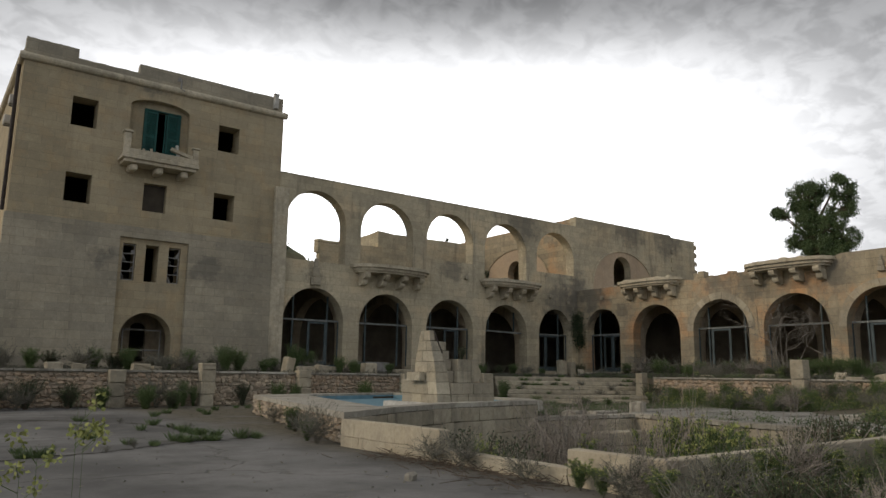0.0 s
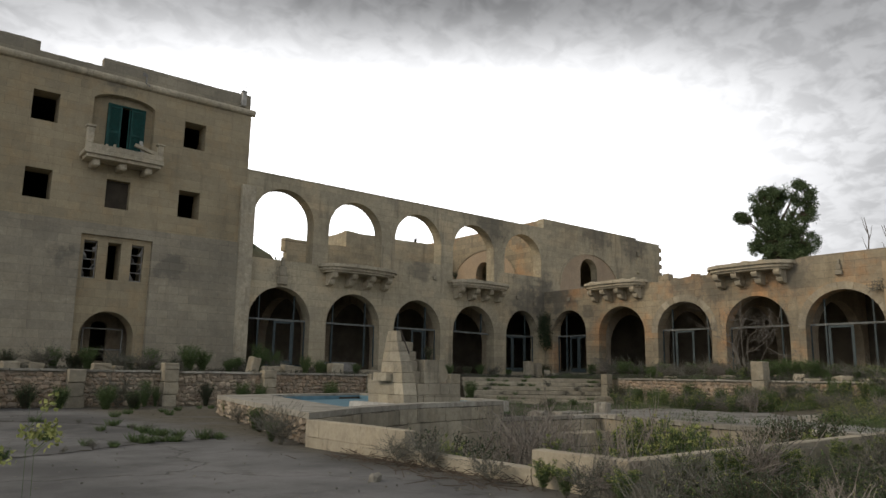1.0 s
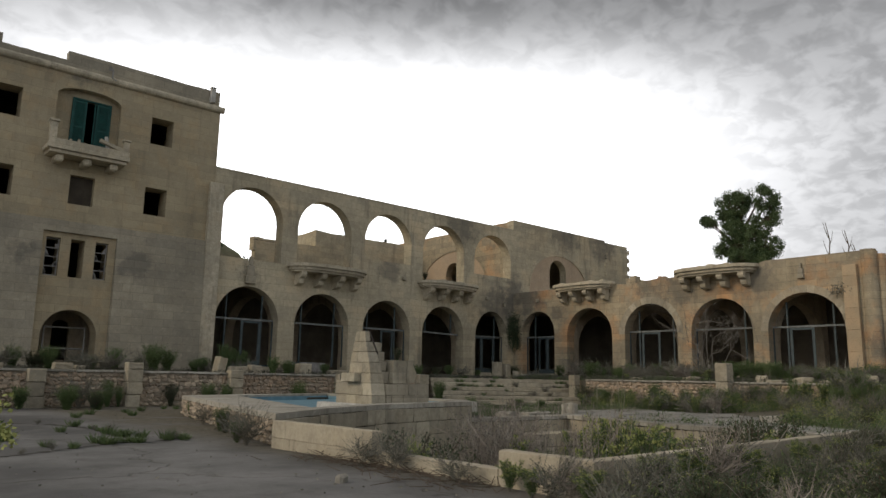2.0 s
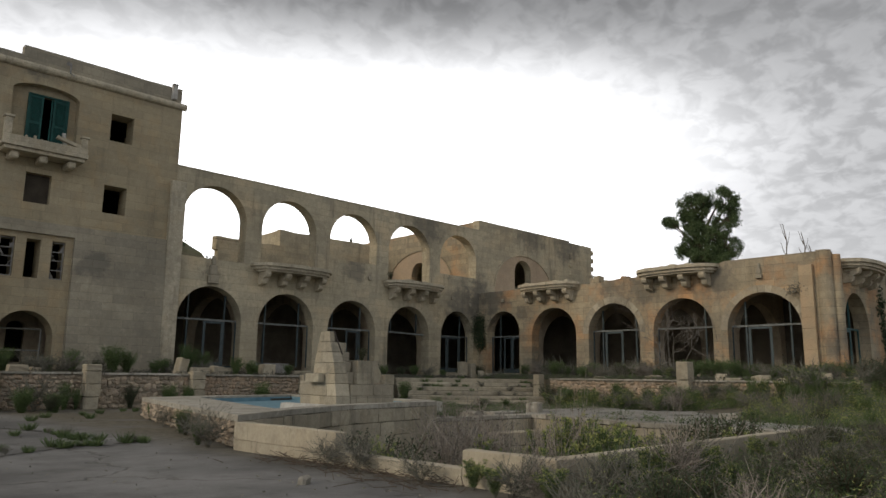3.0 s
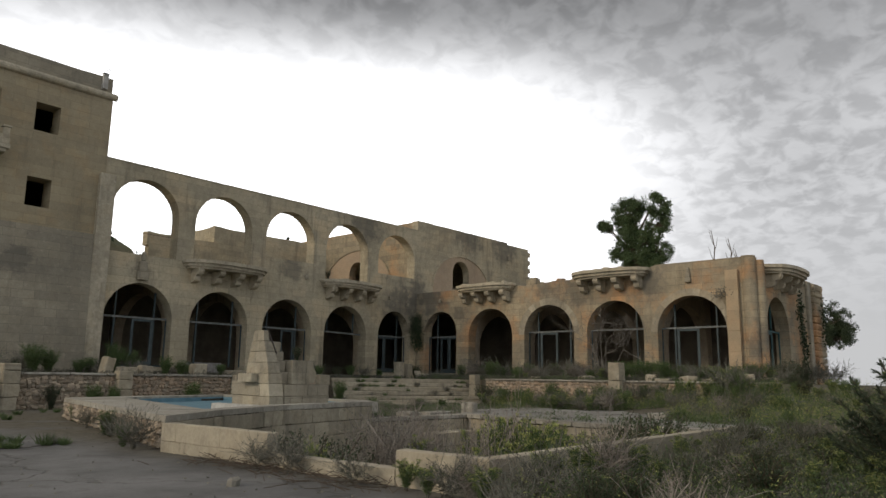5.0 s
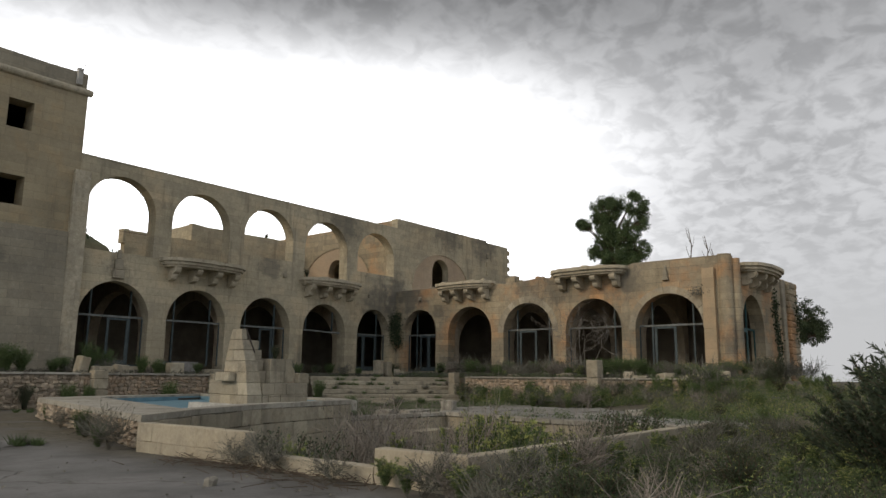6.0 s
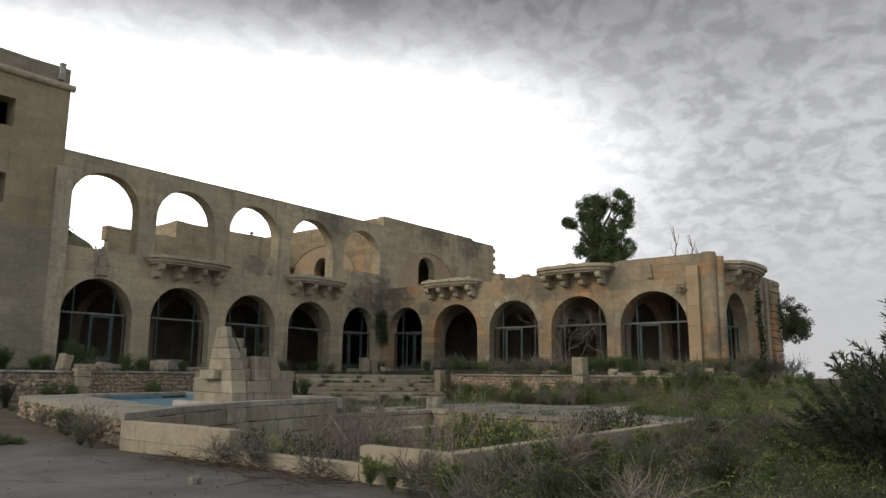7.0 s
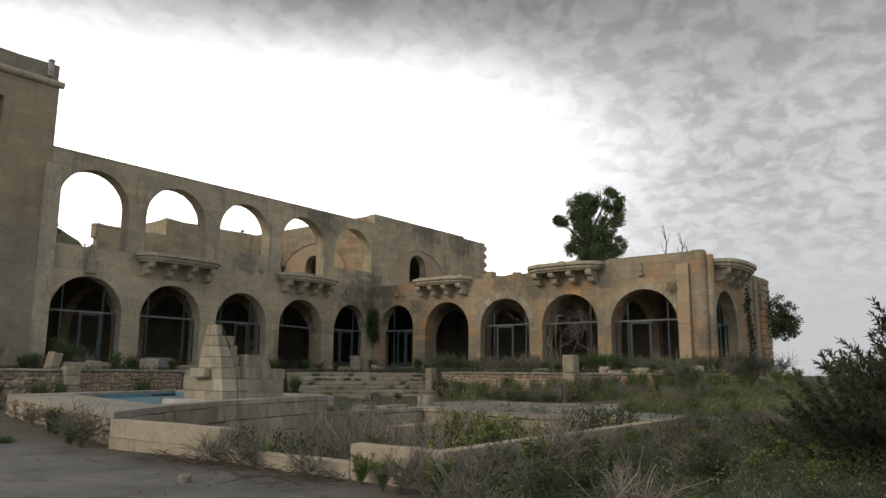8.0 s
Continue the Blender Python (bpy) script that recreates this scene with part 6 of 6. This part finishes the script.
for i in range(150):
    x, y = R.uniform(3.6, 17.5), R.uniform(-2.5, 3.6)
    if not in_tangle(x, y):
        continue
    k = ("dark", "fennel", "mauve", "fennel", "dry", "fennel", "fennel", "dark")[int(R.randint(8))]
    plant(k, x, y, ground_z(x, y) - 0.02, R.uniform(0.26, 0.44), R.uniform(1.2, 1.9))
for i in range(30):
    plant(("fennel", "dark", "fennel", "fennel", "fennel", "mauve")[int(R.randint(6))], 9.3 + i * 0.24 + R.uniform(-0.2, 0.2), R.uniform(2.6, 3.45), -0.02, R.uniform(0.28, 0.42), R.uniform(1.1, 1.5))
for i in range(34):
    plant(("fennel", "dark", "fennel", "mauve")[int(R.randint(4))], R.uniform(8.8, 13.5), R.uniform(3.2, 3.95), -0.02, R.uniform(0.34, 0.48), R.uniform(1.0, 1.4))
for i in range(12):
    plant(("fennel", "green")[i % 2], R.uniform(22.4, 23.7), 7.0 + i * 0.9, ground_z(22.8, 7.0 + i * 0.9) - 0.02, R.uniform(0.6, 1.0), R.uniform(0.9, 1.4))
for i in range(70):
    x, y = R.uniform(16.8, 26.0), R.uniform(-2.0, 8.5)
    if on_paving(x, y) or (x < 18.0 and y > 4.0):
        continue
    k = ("dark", "fennel", "green", "mauve", "fennel")[int(R.randint(5))]
    plant(k, x, y, ground_z(x, y) - 0.03, R.uniform(0.3, 0.6), R.uniform(1.1, 1.6))
for i in range(30):
    x, y = R.uniform(26, 46), R.uniform(-4.0, 7.5)
    plant(("dark", "mauve", "fennel")[int(R.randint(3))], x, y, ground_z(x, y) - 0.05, R.uniform(0.6, 1.1), R.uniform(1.2, 1.8))


def carpet(name, label, inside, box4, n, hmin, hmax, leaf, mat, zoff=0.0):
    """A low mat of fine stalks and leaves, all one mesh."""
    P, D = [], []
    while len(P) < n:
        x, y = R.uniform(box4[0], box4[1]), R.uniform(box4[2], box4[3])
        if not inside(x, y):
            continue
        k = 0.5 + 0.5 * noise.noise((x * 1.1, y * 1.1, 5.0))
        h = hmin + (hmax - hmin) * k * R.uniform(0.2, 1.0)
        z = FLOOR_Z if x > 24.15 and y > 7.0 else ground_z(x, y) + zoff
        for _ in range(6):
            P.append((x + R.normal() * 0.06, y + R.normal() * 0.06, z + h * R.uniform(0.0, 1.0)))
            D.append((R.normal() * 0.7, R.normal() * 0.7, R.uniform(0.1, 1.2)))
    P, D = np.array(P), np.array(D)
    ob = new(name, leaf_mesh(name, P, D, leaf * R.uniform(0.5, 1.4, len(P)), np.full(len(P), leaf * 0.11), mat))
    return tagged(ob, label, "weeds", "", "stuff")


bank = lambda x, y: 17.6 < x < 23.8 and not on_paving(x, y) and y < 17.0 - max(0.0, 22.0 - x) * 1.1
front = lambda x, y: in_tangle(x, y)
near_wall = lambda x, y: 24.2 < x < 27.5 and y < 23
carpet("weed_mat", "low tangle of dark green weeds", front, (3.6, 18, -4, 3.7), 72000, 0.08, 0.40, 0.045, M_LEAF)
carpet("bloom_mat", "scattered dull yellow flower heads", front, (3.6, 18, -4, 3.7), 12000, 0.28, 0.46, 0.03, M_FENNEL)
carpet("bank_bloom", "scattered dull yellow flower heads on the bank", bank, (17, 24, -3, 17.5), 26000, 0.3, 0.7, 0.045, M_FENNEL)
carpet("flower_mat", "low tangle of yellowish flowering weeds", front, (3.6, 18, -4, 3.7), 34000, 0.15, 0.46, 0.045, M_WEED)
carpet("straw_mat", "tangle of dead straw-coloured stalks", front, (3.6, 18, -4, 3.7), 4000, 0.1, 0.44, 0.05, M_MAUVE)
carpet("bank_weeds", "yellow-green weeds over the bank", bank, (17, 24, -3, 17.5), 60000, 0.08, 0.5, 0.07, M_WEED)
carpet("bank_straw", "dead stalks over the bank", bank, (17, 24, -3, 17.5), 5000, 0.08, 0.5, 0.09, M_DRY)
carpet("terrace_weeds", "low grey-green weeds on the wing terrace", near_wall, (24.2, 27.5, 7.2, 23), 30000, 0.05, 0.35, 0.09, M_MAUVE, 0.0)
carpet("terrace_grass", "thin grass on the wing terrace", near_wall, (24.2, 27.5, 7.2, 23), 14000, 0.05, 0.3, 0.09, M_WEED, 0.0)
front_ter = lambda x, y: 22.5 < y < 25.6 and noise.noise((x * 0.6, y * 0.8, 9)) > -0.1
carpet("terrace_weeds", "patchy dry weeds before the tower", front_ter, (-2, 24, 22.5, 25.6), 16000, 0.03, 0.22, 0.08, M_MAUVE, 1.0)
foot_court = lambda x, y: x > 13.3 and 13.8 < y < 21.5 - max(0.0, x - 18.2) * 0.75 and noise.noise((x * 0.7, y * 0.7, 21)) > 0.05
carpet("court_weeds", "patchy weeds on the court before the steps", foot_court, (13.3, 22.5, 13.8, 21.5), 12000, 0.03, 0.2, 0.07, M_WEED)
carpet("court_straw", "patchy dead stalks on the court before the steps", foot_court, (13.3, 22.5, 13.8, 21.5), 9000, 0.03, 0.22, 0.07, M_DRY)
basin = lambda x, y: 5.6 < x < 16 and 4.4 < y < 12.8 and not (y > 9.0 and x < 7.0 + (y - 9.0) * 1.7)
carpet("basin_weeds", "low weeds over the floor of the sunken pool", basin, (5.6, 16, 4.4, 12.8), 30000, 0.1, 0.5, 0.08, M_WEED)
# oleander at the court's edge
ol = oleander()
ol.matrix_basis = pose(8.35, 0.3, -0.02)
o2 = copy_thing(ol, pose(10.6, -0.2, 0, 0, 0, 70))
o3 = copy_thing(ol, pose(8.0, -0.55, -0.02, 0, 0, 150))
o4 = copy_thing(ol, pose(9.3, 1.0, -0.5, 0, 0, 220))
# tufts in the cracks
for x, y in ((7.7, 20.3), (8.0, 20.2), (3.9, 12.1), (4.1, 11.6), (4.35, 11.2), (4.5, 10.9), (2.4, 12.1), (2.3, 11.9), (2.6, 10.8), (2.9, 10.6), (3.3, 11.0), (5.9, 17.4), (5.2, 18.2), (6.2, 18.8), (3.4, 13.3), (0.6, 10.4), (0.9, 11.2), (1.2, 10.2), (0.4, 9.6), (6.8, 19.4), (4.6, 17.0), (20.6, 20.9), (21.6, 20.6), (22.6, 20.1), (20.0, 22.0), (21.8, 21.6)):
    z = 0.0 if y < 20.5 or x < 15 else FLOOR_Z * min(1.0, max(0.0, int(((x - 18.75) * 0.565 + (y - 21.75) * 0.825) / 0.33 + 1) / 6))
    plant("grass", x, y, z, R.uniform(0.1, 0.2), 1.2)

# open joints between the court's slabs, filled with earth and weeds
for joint in (((-0.6, 9.0), (1.1, 9.55), (2.07, 9.9), (2.84, 10.47), (3.6, 10.93), (3.94, 10.76)), ((1.0, 17.3), (2.68, 16.45), (3.7, 15.08), (4.0, 13.93), (3.95, 12.38), (3.92, 10.8), (4.82, 11.3))):
    V, F, run = [], [], []
    for (x0, y0), (x1, y1) in zip(joint, joint[1:]):
        for k in range(9):
            t = k / 9
            x, y = x0 + (x1 - x0) * t + R.normal() * 0.02, y0 + (y1 - y0) * t + R.normal() * 0.04
            run.append((x, y))
    for x, y in run:
        w = R.uniform(0.02, 0.06)
        V += [(x - w * 0.5, y - w, ground_z(x, y) + 0.006), (x + w * 0.5, y + w, ground_z(x, y) + 0.006)]
    F = [(2 * k, 2 * k + 1, 2 * k + 3, 2 * k + 2) for k in range(len(run) - 1)]
    me = bpy.data.meshes.new("slab_joint")
    me.from_pydata(V, [], F)
    me.materials.append(M_EARTH)
    tagged(new("slab_joint", me), "dark earth in an open joint of the court", "joint", "", "structure")
    for x, y in run:
        if R.uniform() < 0.25:
            plant("grass" if R.uniform() < 0.7 else "mauve", x, y, 0.0, R.uniform(0.07, 0.17), 1.4)

# grass along the treads of the steps
for i in range(34):
    n_i = int(R.randint(0, 6))
    p = foot + STEP_W * R.uniform(0.1, 6.3) + STEP_DIR * (n_i * tread + R.uniform(0.2, 0.31))
    plant("grass" if i % 3 else "mauve", p.x, p.y, (n_i + 1) / 6 - 0.02, R.uniform(0.1, 0.24), 1.5)
# dead leaves and twigs drifted against the low wall
tw = bmesh.new()
for i in range(220):
    y = R.uniform(4.6, 8.0)
    x = 5.05 - abs(R.normal()) * 0.28
    a, L = R.uniform(0, math.pi), R.uniform(0.08, 0.3)
    add_tube(tw, [(x, y, 0.015 + R.uniform(0, 0.04)), (x + L * math.cos(a), min(y + L * math.sin(a), 8.3), 0.02 + R.uniform(0, 0.08))], 0.005, 0.003, 3)
tagged(finish(tw, "dead_twigs", M_BARK), "drift of dead twigs against the low wall", "twigs", "", "stuff")
n = 2600
P = np.stack([R.uniform(-4, 24, n), R.uniform(2, 22, n), np.full(n, 0.012)], 1)
P = P[[ground_z(p[0], p[1]) > -0.1 for p in P]]
ob = new("leaf_litter", leaf_mesh("leaf_litter", P + np.array([0, 0, 0.012]), np.stack([R.normal(size=len(P)), R.normal(size=len(P)), R.uniform(0, 0.3, len(P))], 1), R.uniform(0.02, 0.05, len(P)), np.full(len(P), 0.01), M_DRY))
tagged(ob, "scattered dry leaves and grit on the court", "leaf litter", "", "stuff")


# ---- trees ----
def tree(name, label, x, y, z0, lobes, trunk, mat, leaf=0.16, per=420, clump=0.42, droop=0.0):
    """Trunk with limbs to each lobe; every lobe is many leaf clumps with gaps between them."""
    e = thing(name, x, y, z0, label, "tree")
    bm = bmesh.new()
    add_tube(bm, [(0, 0, -0.2), (0.05, 0.03, trunk * 0.5), (0.0, 0.1, trunk)], 0.24, 0.15, 8)
    P, D = [], []
    for cx, cy, cz, rx, rz in lobes:
        add_tube(bm, [(0.0, 0.1, trunk * 0.95), (cx * 0.3, cy * 0.3, trunk + (cz - trunk) * 0.7), (cx, cy, cz)], 0.11, 0.03, 6)
        n = max(8, int(30 * rx * rx))
        for _ in range(n):
            d = unit(1)[0] * R.uniform(0.45, 1.0)
            c = np.array([cx, cy, cz]) + d * np.array([rx, rx, rz])
            add_tube(bm, [(cx, cy, cz - 0.2 * rz), tuple(c)], 0.03, 0.01, 4)
            q = unit(per) * (R.uniform(0, 1, per) ** 0.5)[:, None] * clump * R.uniform(0.6, 1.2)
            P.append(c + q), D.append(q + R.normal(size=(per, 3)) * 0.3 + np.array([0, 0, -droop]))
    P, D = np.concatenate(P), np.concatenate(D)
    part("trunk", bm, M_BARK, e)
    cr = new("crown", leaf_mesh("crown", P, D, leaf * R.uniform(0.6, 1.2, len(P)), leaf * 0.2 * np.ones(len(P)), mat))
    cr.parent = e
    return e


tree("eucalyptus_tree", "tall eucalyptus with a split dark green crown", 40.0, 19.6, 0.9,
     [(0, 0.3, 10.3, 1.15, 0.95), (0.2, 0.75, 9.5, 0.8, 0.7), (0, -0.3, 10.6, 0.6, 0.5), (0, -1.75, 10.2, 0.8, 0.8), (0, -1.6, 9.4, 0.85, 0.9), (0, -1.5, 10.9, 0.35, 0.3), (0, 1.75, 9.6, 0.45, 0.3), (0, 2.1, 9.7, 0.25, 0.18), (0, 0.1, 8.9, 0.9, 0.7), (0, -0.7, 8.5, 1.0, 0.9), (0, 0.5, 7.9, 0.85, 0.55), (0.2, 1.2, 7.8, 0.5, 0.3), (0, -1.5, 7.9, 0.9, 0.9), (0, -0.5, 7.2, 1.3, 0.8), (0, -1.2, 6.6, 1.0, 0.7)], 5.2, M_LEAF_TREE, 0.12, 170, 0.30, 0.25)
tree("carob_tree", "rounded dark green tree behind the wing", 46.0, 11.6, 0.9,
     [(0, -0.8, 3.6, 1.3, 1.3), (0, -1.3, 2.8, 0.9, 0.7), (0, 0.6, 4.2, 1.4, 1.2), (0.5, -1.5, 3.3, 0.8, 0.6)], 2.2, M_LEAF, 0.12, 170, 0.32, 0.1)
tree("pine_tree", "dark pine tree beside the tower", -0.9, 41.0, 0.9,
     [(0, 0, 9.2, 1.3, 1.6), (0.6, 0, 11.2, 1.0, 1.2), (-0.8, 0, 10.2, 1.2, 1.2), (0.4, 0, 7.4, 1.4, 1.2)], 7.0, M_LEAF, 0.13, 150, 0.36)


def bare_tree(name, label, x, y, z, branches, mat, r=0.05, rz=0.0):
    e = thing(name, x, y, z, label, "dead tree", "", rz)
    bm = bmesh.new()
    for ln in branches:
        add_tube(bm, ln[0], ln[1], ln[1] * 0.35, 5)
    part("branchwork", bm, mat, e)
    return e


def grow(rs, p, d, L, r, depth, out, flat=1.0):
    pts = [tuple(p)]
    for i in range(4):
        d = d + rs.normal(size=3) * 0.2 * np.array([flat, 1, 1])
        d = d / np.linalg.norm(d)
        p = p + d * L / 4
        pts.append(tuple(p))
    out.append((pts, r))
    if depth:
        for k in range(3):
            t = rs.randint(1, 5)
            nd = d + rs.normal(size=3) * 0.75 * np.array([flat, 1, 1])
            grow(rs, np.array(pts[t]), nd / np.linalg.norm(nd), L * rs.uniform(0.5, 0.8), r * 0.6, depth - 1, out, flat)


rs = np.random.RandomState(4)
out = []
for d in ((0.0, -0.45, 0.9), (0.0, 0.55, 0.85), (0.0, 0.0, 1.0), (0.0, 0.25, 1.0), (0.0, -0.2, 1.0)):
    grow(rs, np.array([0.0, 0.0, -0.05]), np.array(d), 1.6, 0.024, 4, out, 0.2)
bare_tree("dead_shrub_tree", "leafless grey fig tree before an arch", 27.1, 14.75, FLOOR_Z, out, M_TWIG)
for x, y, h in ((33.0, 12.2, 2.75), (33.0, 11.45, 2.3), (33.1, 11.2, 1.7)):
    out = [([(0, 0, -0.05), (0.02, 0.05, h * 0.35), (0, -0.05, h * 0.7), (0, 0.08, h)], 0.04)]
    for k, (t, e) in enumerate(((0.45, 0.22), (0.6, -0.2), (0.75, 0.18))):
        out.append(([(0, 0, h * t), (0.02, e * 0.6, h * (t + 0.12)), (0, e, h * (t + 0.26))], 0.018))
    bare_tree("dead_sapling", "bare dead sapling growing on the roof", x, y, 5.25, out, M_BARK)

# ivy and creepers on the walls
def creeper(name, label, pts, n, spread, mat, leaf=0.09):
    P = []
    for (x, y, z) in pts:
        P.append(np.array([x, y, z]) + R.normal(size=(n, 3)) * np.array(spread))
    P = np.concatenate(P)
    P[:, 0] = np.minimum(P[:, 0], 27.70)
    ob = new(name, leaf_mesh(name, P, R.normal(size=(len(P), 3)) + np.array([-0.4, -0.4, -0.3]), leaf * R.uniform(0.6, 1.2, len(P)), np.full(len(P), leaf * 0.35), mat))
    return tagged(ob, label, "creeper", "", "stuff")


creeper("ivy", "dark hanging ivy in the corner of the house", [(27.35, 25.65, 3.65), (27.3, 25.6, 3.4), (27.35, 25.6, 3.1), (27.45, 25.6, 2.75), (27.5, 25.75, 4.0)], 520, (0.17, 0.12, 0.16), M_LEAF, 0.07)
out = []
for y0 in (16.0, 16.5, 13.1):
    grow(rs, np.array([27.71, y0, 2.6]), np.array([0.0, 0.25, 1.0]), 1.7, 0.008, 3, out, 0.02)
bm = bmesh.new()
for ln, r in out:
    add_tube(bm, [(27.715, p[1], p[2]) for p in ln], r, r * 0.5, 4)
tagged(finish(bm, "dead_creeper", M_TWIG), "dead creeper stems on the ochre wall", "creeper", "", "stuff")
P = np.concatenate([np.array([c]) + R.normal(size=(170, 3)) * np.array([0.22, 0.02, 0.5]) for c in ((33.4, END_Y - 0.06, 4.1), (33.6, END_Y - 0.06, 3.2), (33.8, END_Y - 0.06, 2.4), (36.0, END_Y - 0.36, 3.7))])
P[:, 1] = np.minimum(P[:, 1], END_Y - 0.03)
tagged(new("wall_creeper", leaf_mesh("wall_creeper", P, R.normal(size=(len(P), 3)), np.full(len(P), 0.13), np.full(len(P), 0.04), M_LEAF)), "dark creeper patches on the end wall", "creeper", "", "stuff")
P = np.array([[27.6, 9.95, 4.35]]) + R.normal(size=(160, 3)) * np.array([0.06, 0.2, 0.1])
P[:, 0] = np.minimum(P[:, 0], 27.66)
tagged(new("wall_tuft", leaf_mesh("wall_tuft", P, R.normal(size=(len(P), 3)), np.full(len(P), 0.09), np.full(len(P), 0.02), M_DRY)), "dry caper tuft rooted in the wing wall", "plant", "", "stuff")
plant("dark", 25.35, 34.2, 8.80, 0.34, 1.3)
plant("dark", 21.35, 25.6, 5.44, 0.4, 1.0)
plant("grass", 27.9, 15.9, 5.56, 0.28, 1.0)
plant("dark", 10.25, 13.2, 1.34, 0.34, 0.9)

# ---- distance: hillside and wires behind the open arches ----
hv, hf = [], []
hx, hy = np.linspace(-40, 36, 60), np.linspace(52, 110, 30)
for yy in hy:
    for xx in hx:
        base = 12.4 * smooth(-xx, -38.0, -27.0) * smooth(yy, 50, 62) + 6.0 * smooth(yy, 62, 110) * smooth(-xx, -30, 0)
        hv.append((xx, yy, 0.5 + base + 1.2 * noise.noise((xx * 0.35, yy * 0.35, 2)) * (base > 1)))
hf = [(j * 60 + i, j * 60 + i + 1, (j + 1) * 60 + i + 1, (j + 1) * 60 + i) for j in range(29) for i in range(59)]
me = bpy.data.meshes.new("hillside")
me.from_pydata(hv, [], hf)
me.materials.append(plain("hill_scrub", (0.11, 0.115, 0.06), (0.16, 0.14, 0.09), 0.5, 0.95, 0, 0.8))
tagged(new("hillside", me), "scrubby dark hillside behind the house", "hill", "", "structure")
pick = R.randint(0, len(hv), 700)
P = np.concatenate([np.array(hv[i]) + R.normal(size=(60, 3)) * np.array([0.5, 0.5, 0.35]) for i in pick])
tagged(new("hill_scrub", leaf_mesh("hill_scrub", P, unit(len(P)) + np.array([0, 0, 0.4]), np.full(len(P), 0.34), np.full(len(P), 0.1), M_LEAF)), "dark scrub bushes over the hillside", "scrub", "", "stuff")
for k in (0.0, 0.18):
    bm = bmesh.new()
    add_tube(bm, [(9.0 + 9.4 * t, 33.6, 8.3 - k - 0.35 * t - 0.5 * t * (1 - t)) for t in [i / 10 for i in range(11)]], 0.012, sides=4)
    tagged(finish(bm, "overhead_wire", M_RUST), "thin sagging cable between tower and roof", "cable", "cables behind the arches")
# yellow flowering sprigs beside the path
def sprig(x, y, h, arms, seed):
    rs2 = np.random.RandomState(seed)
    e = thing("yellow_sprig", x, y, 0.0, "slender weed with pale yellow flower clusters", "weed", "yellow sprigs by the path")
    bm = bmesh.new()
    add_tube(bm, [(0, 0, -0.02), (0.01, 0.0, h * 0.5), (0, 0, h)], 0.0011, 0.0007, 4)
    P, D = [], []
    for k in range(arms):
        t = rs2.uniform(0.82, 1.02) * h
        a = rs2.uniform(0, 6.28)
        q = np.array([math.cos(a) * 0.055, math.sin(a) * 0.055, t + rs2.uniform(-0.02, 0.04)])
        add_tube(bm, [(0, 0, t - 0.04), tuple(q)], 0.0016, 0.001, 3)
        n = 26
        P.append(q + rs2.normal(size=(n, 3)) * 0.013), D.append(rs2.normal(size=(n, 3)))
    part("stalk", bm, M_WEED, e)
    P, D = np.concatenate(P), np.concatenate(D)
    ob = new("bloom", leaf_mesh("bloom", P, D, np.full(len(P), 0.018), np.full(len(P), 0.006), M_FENNEL))
    ob.parent = e
    tagged(ob, "", "", "", "stuff")


for x, y, h, arms, seed in ((0.44, 2.46, 0.93, 4, 1), (0.47, 2.50, 0.88, 2, 2), (0.30, 2.45, 0.79, 3, 3), (0.33, 2.36, 0.77, 2, 4), (0.79, 2.3, 0.61, 2, 5)):
    sprig(x, y, h, arms, seed)
for x, y, h in ((0.05, 10.5, 0.3), (0.35, 10.0, 0.28), (0.75, 11.4, 0.25), (-0.2, 9.6, 0.3), (0.2, 6.0, 0.25)):
    plant("mauve", x, y, 0.0, h, 1.8)
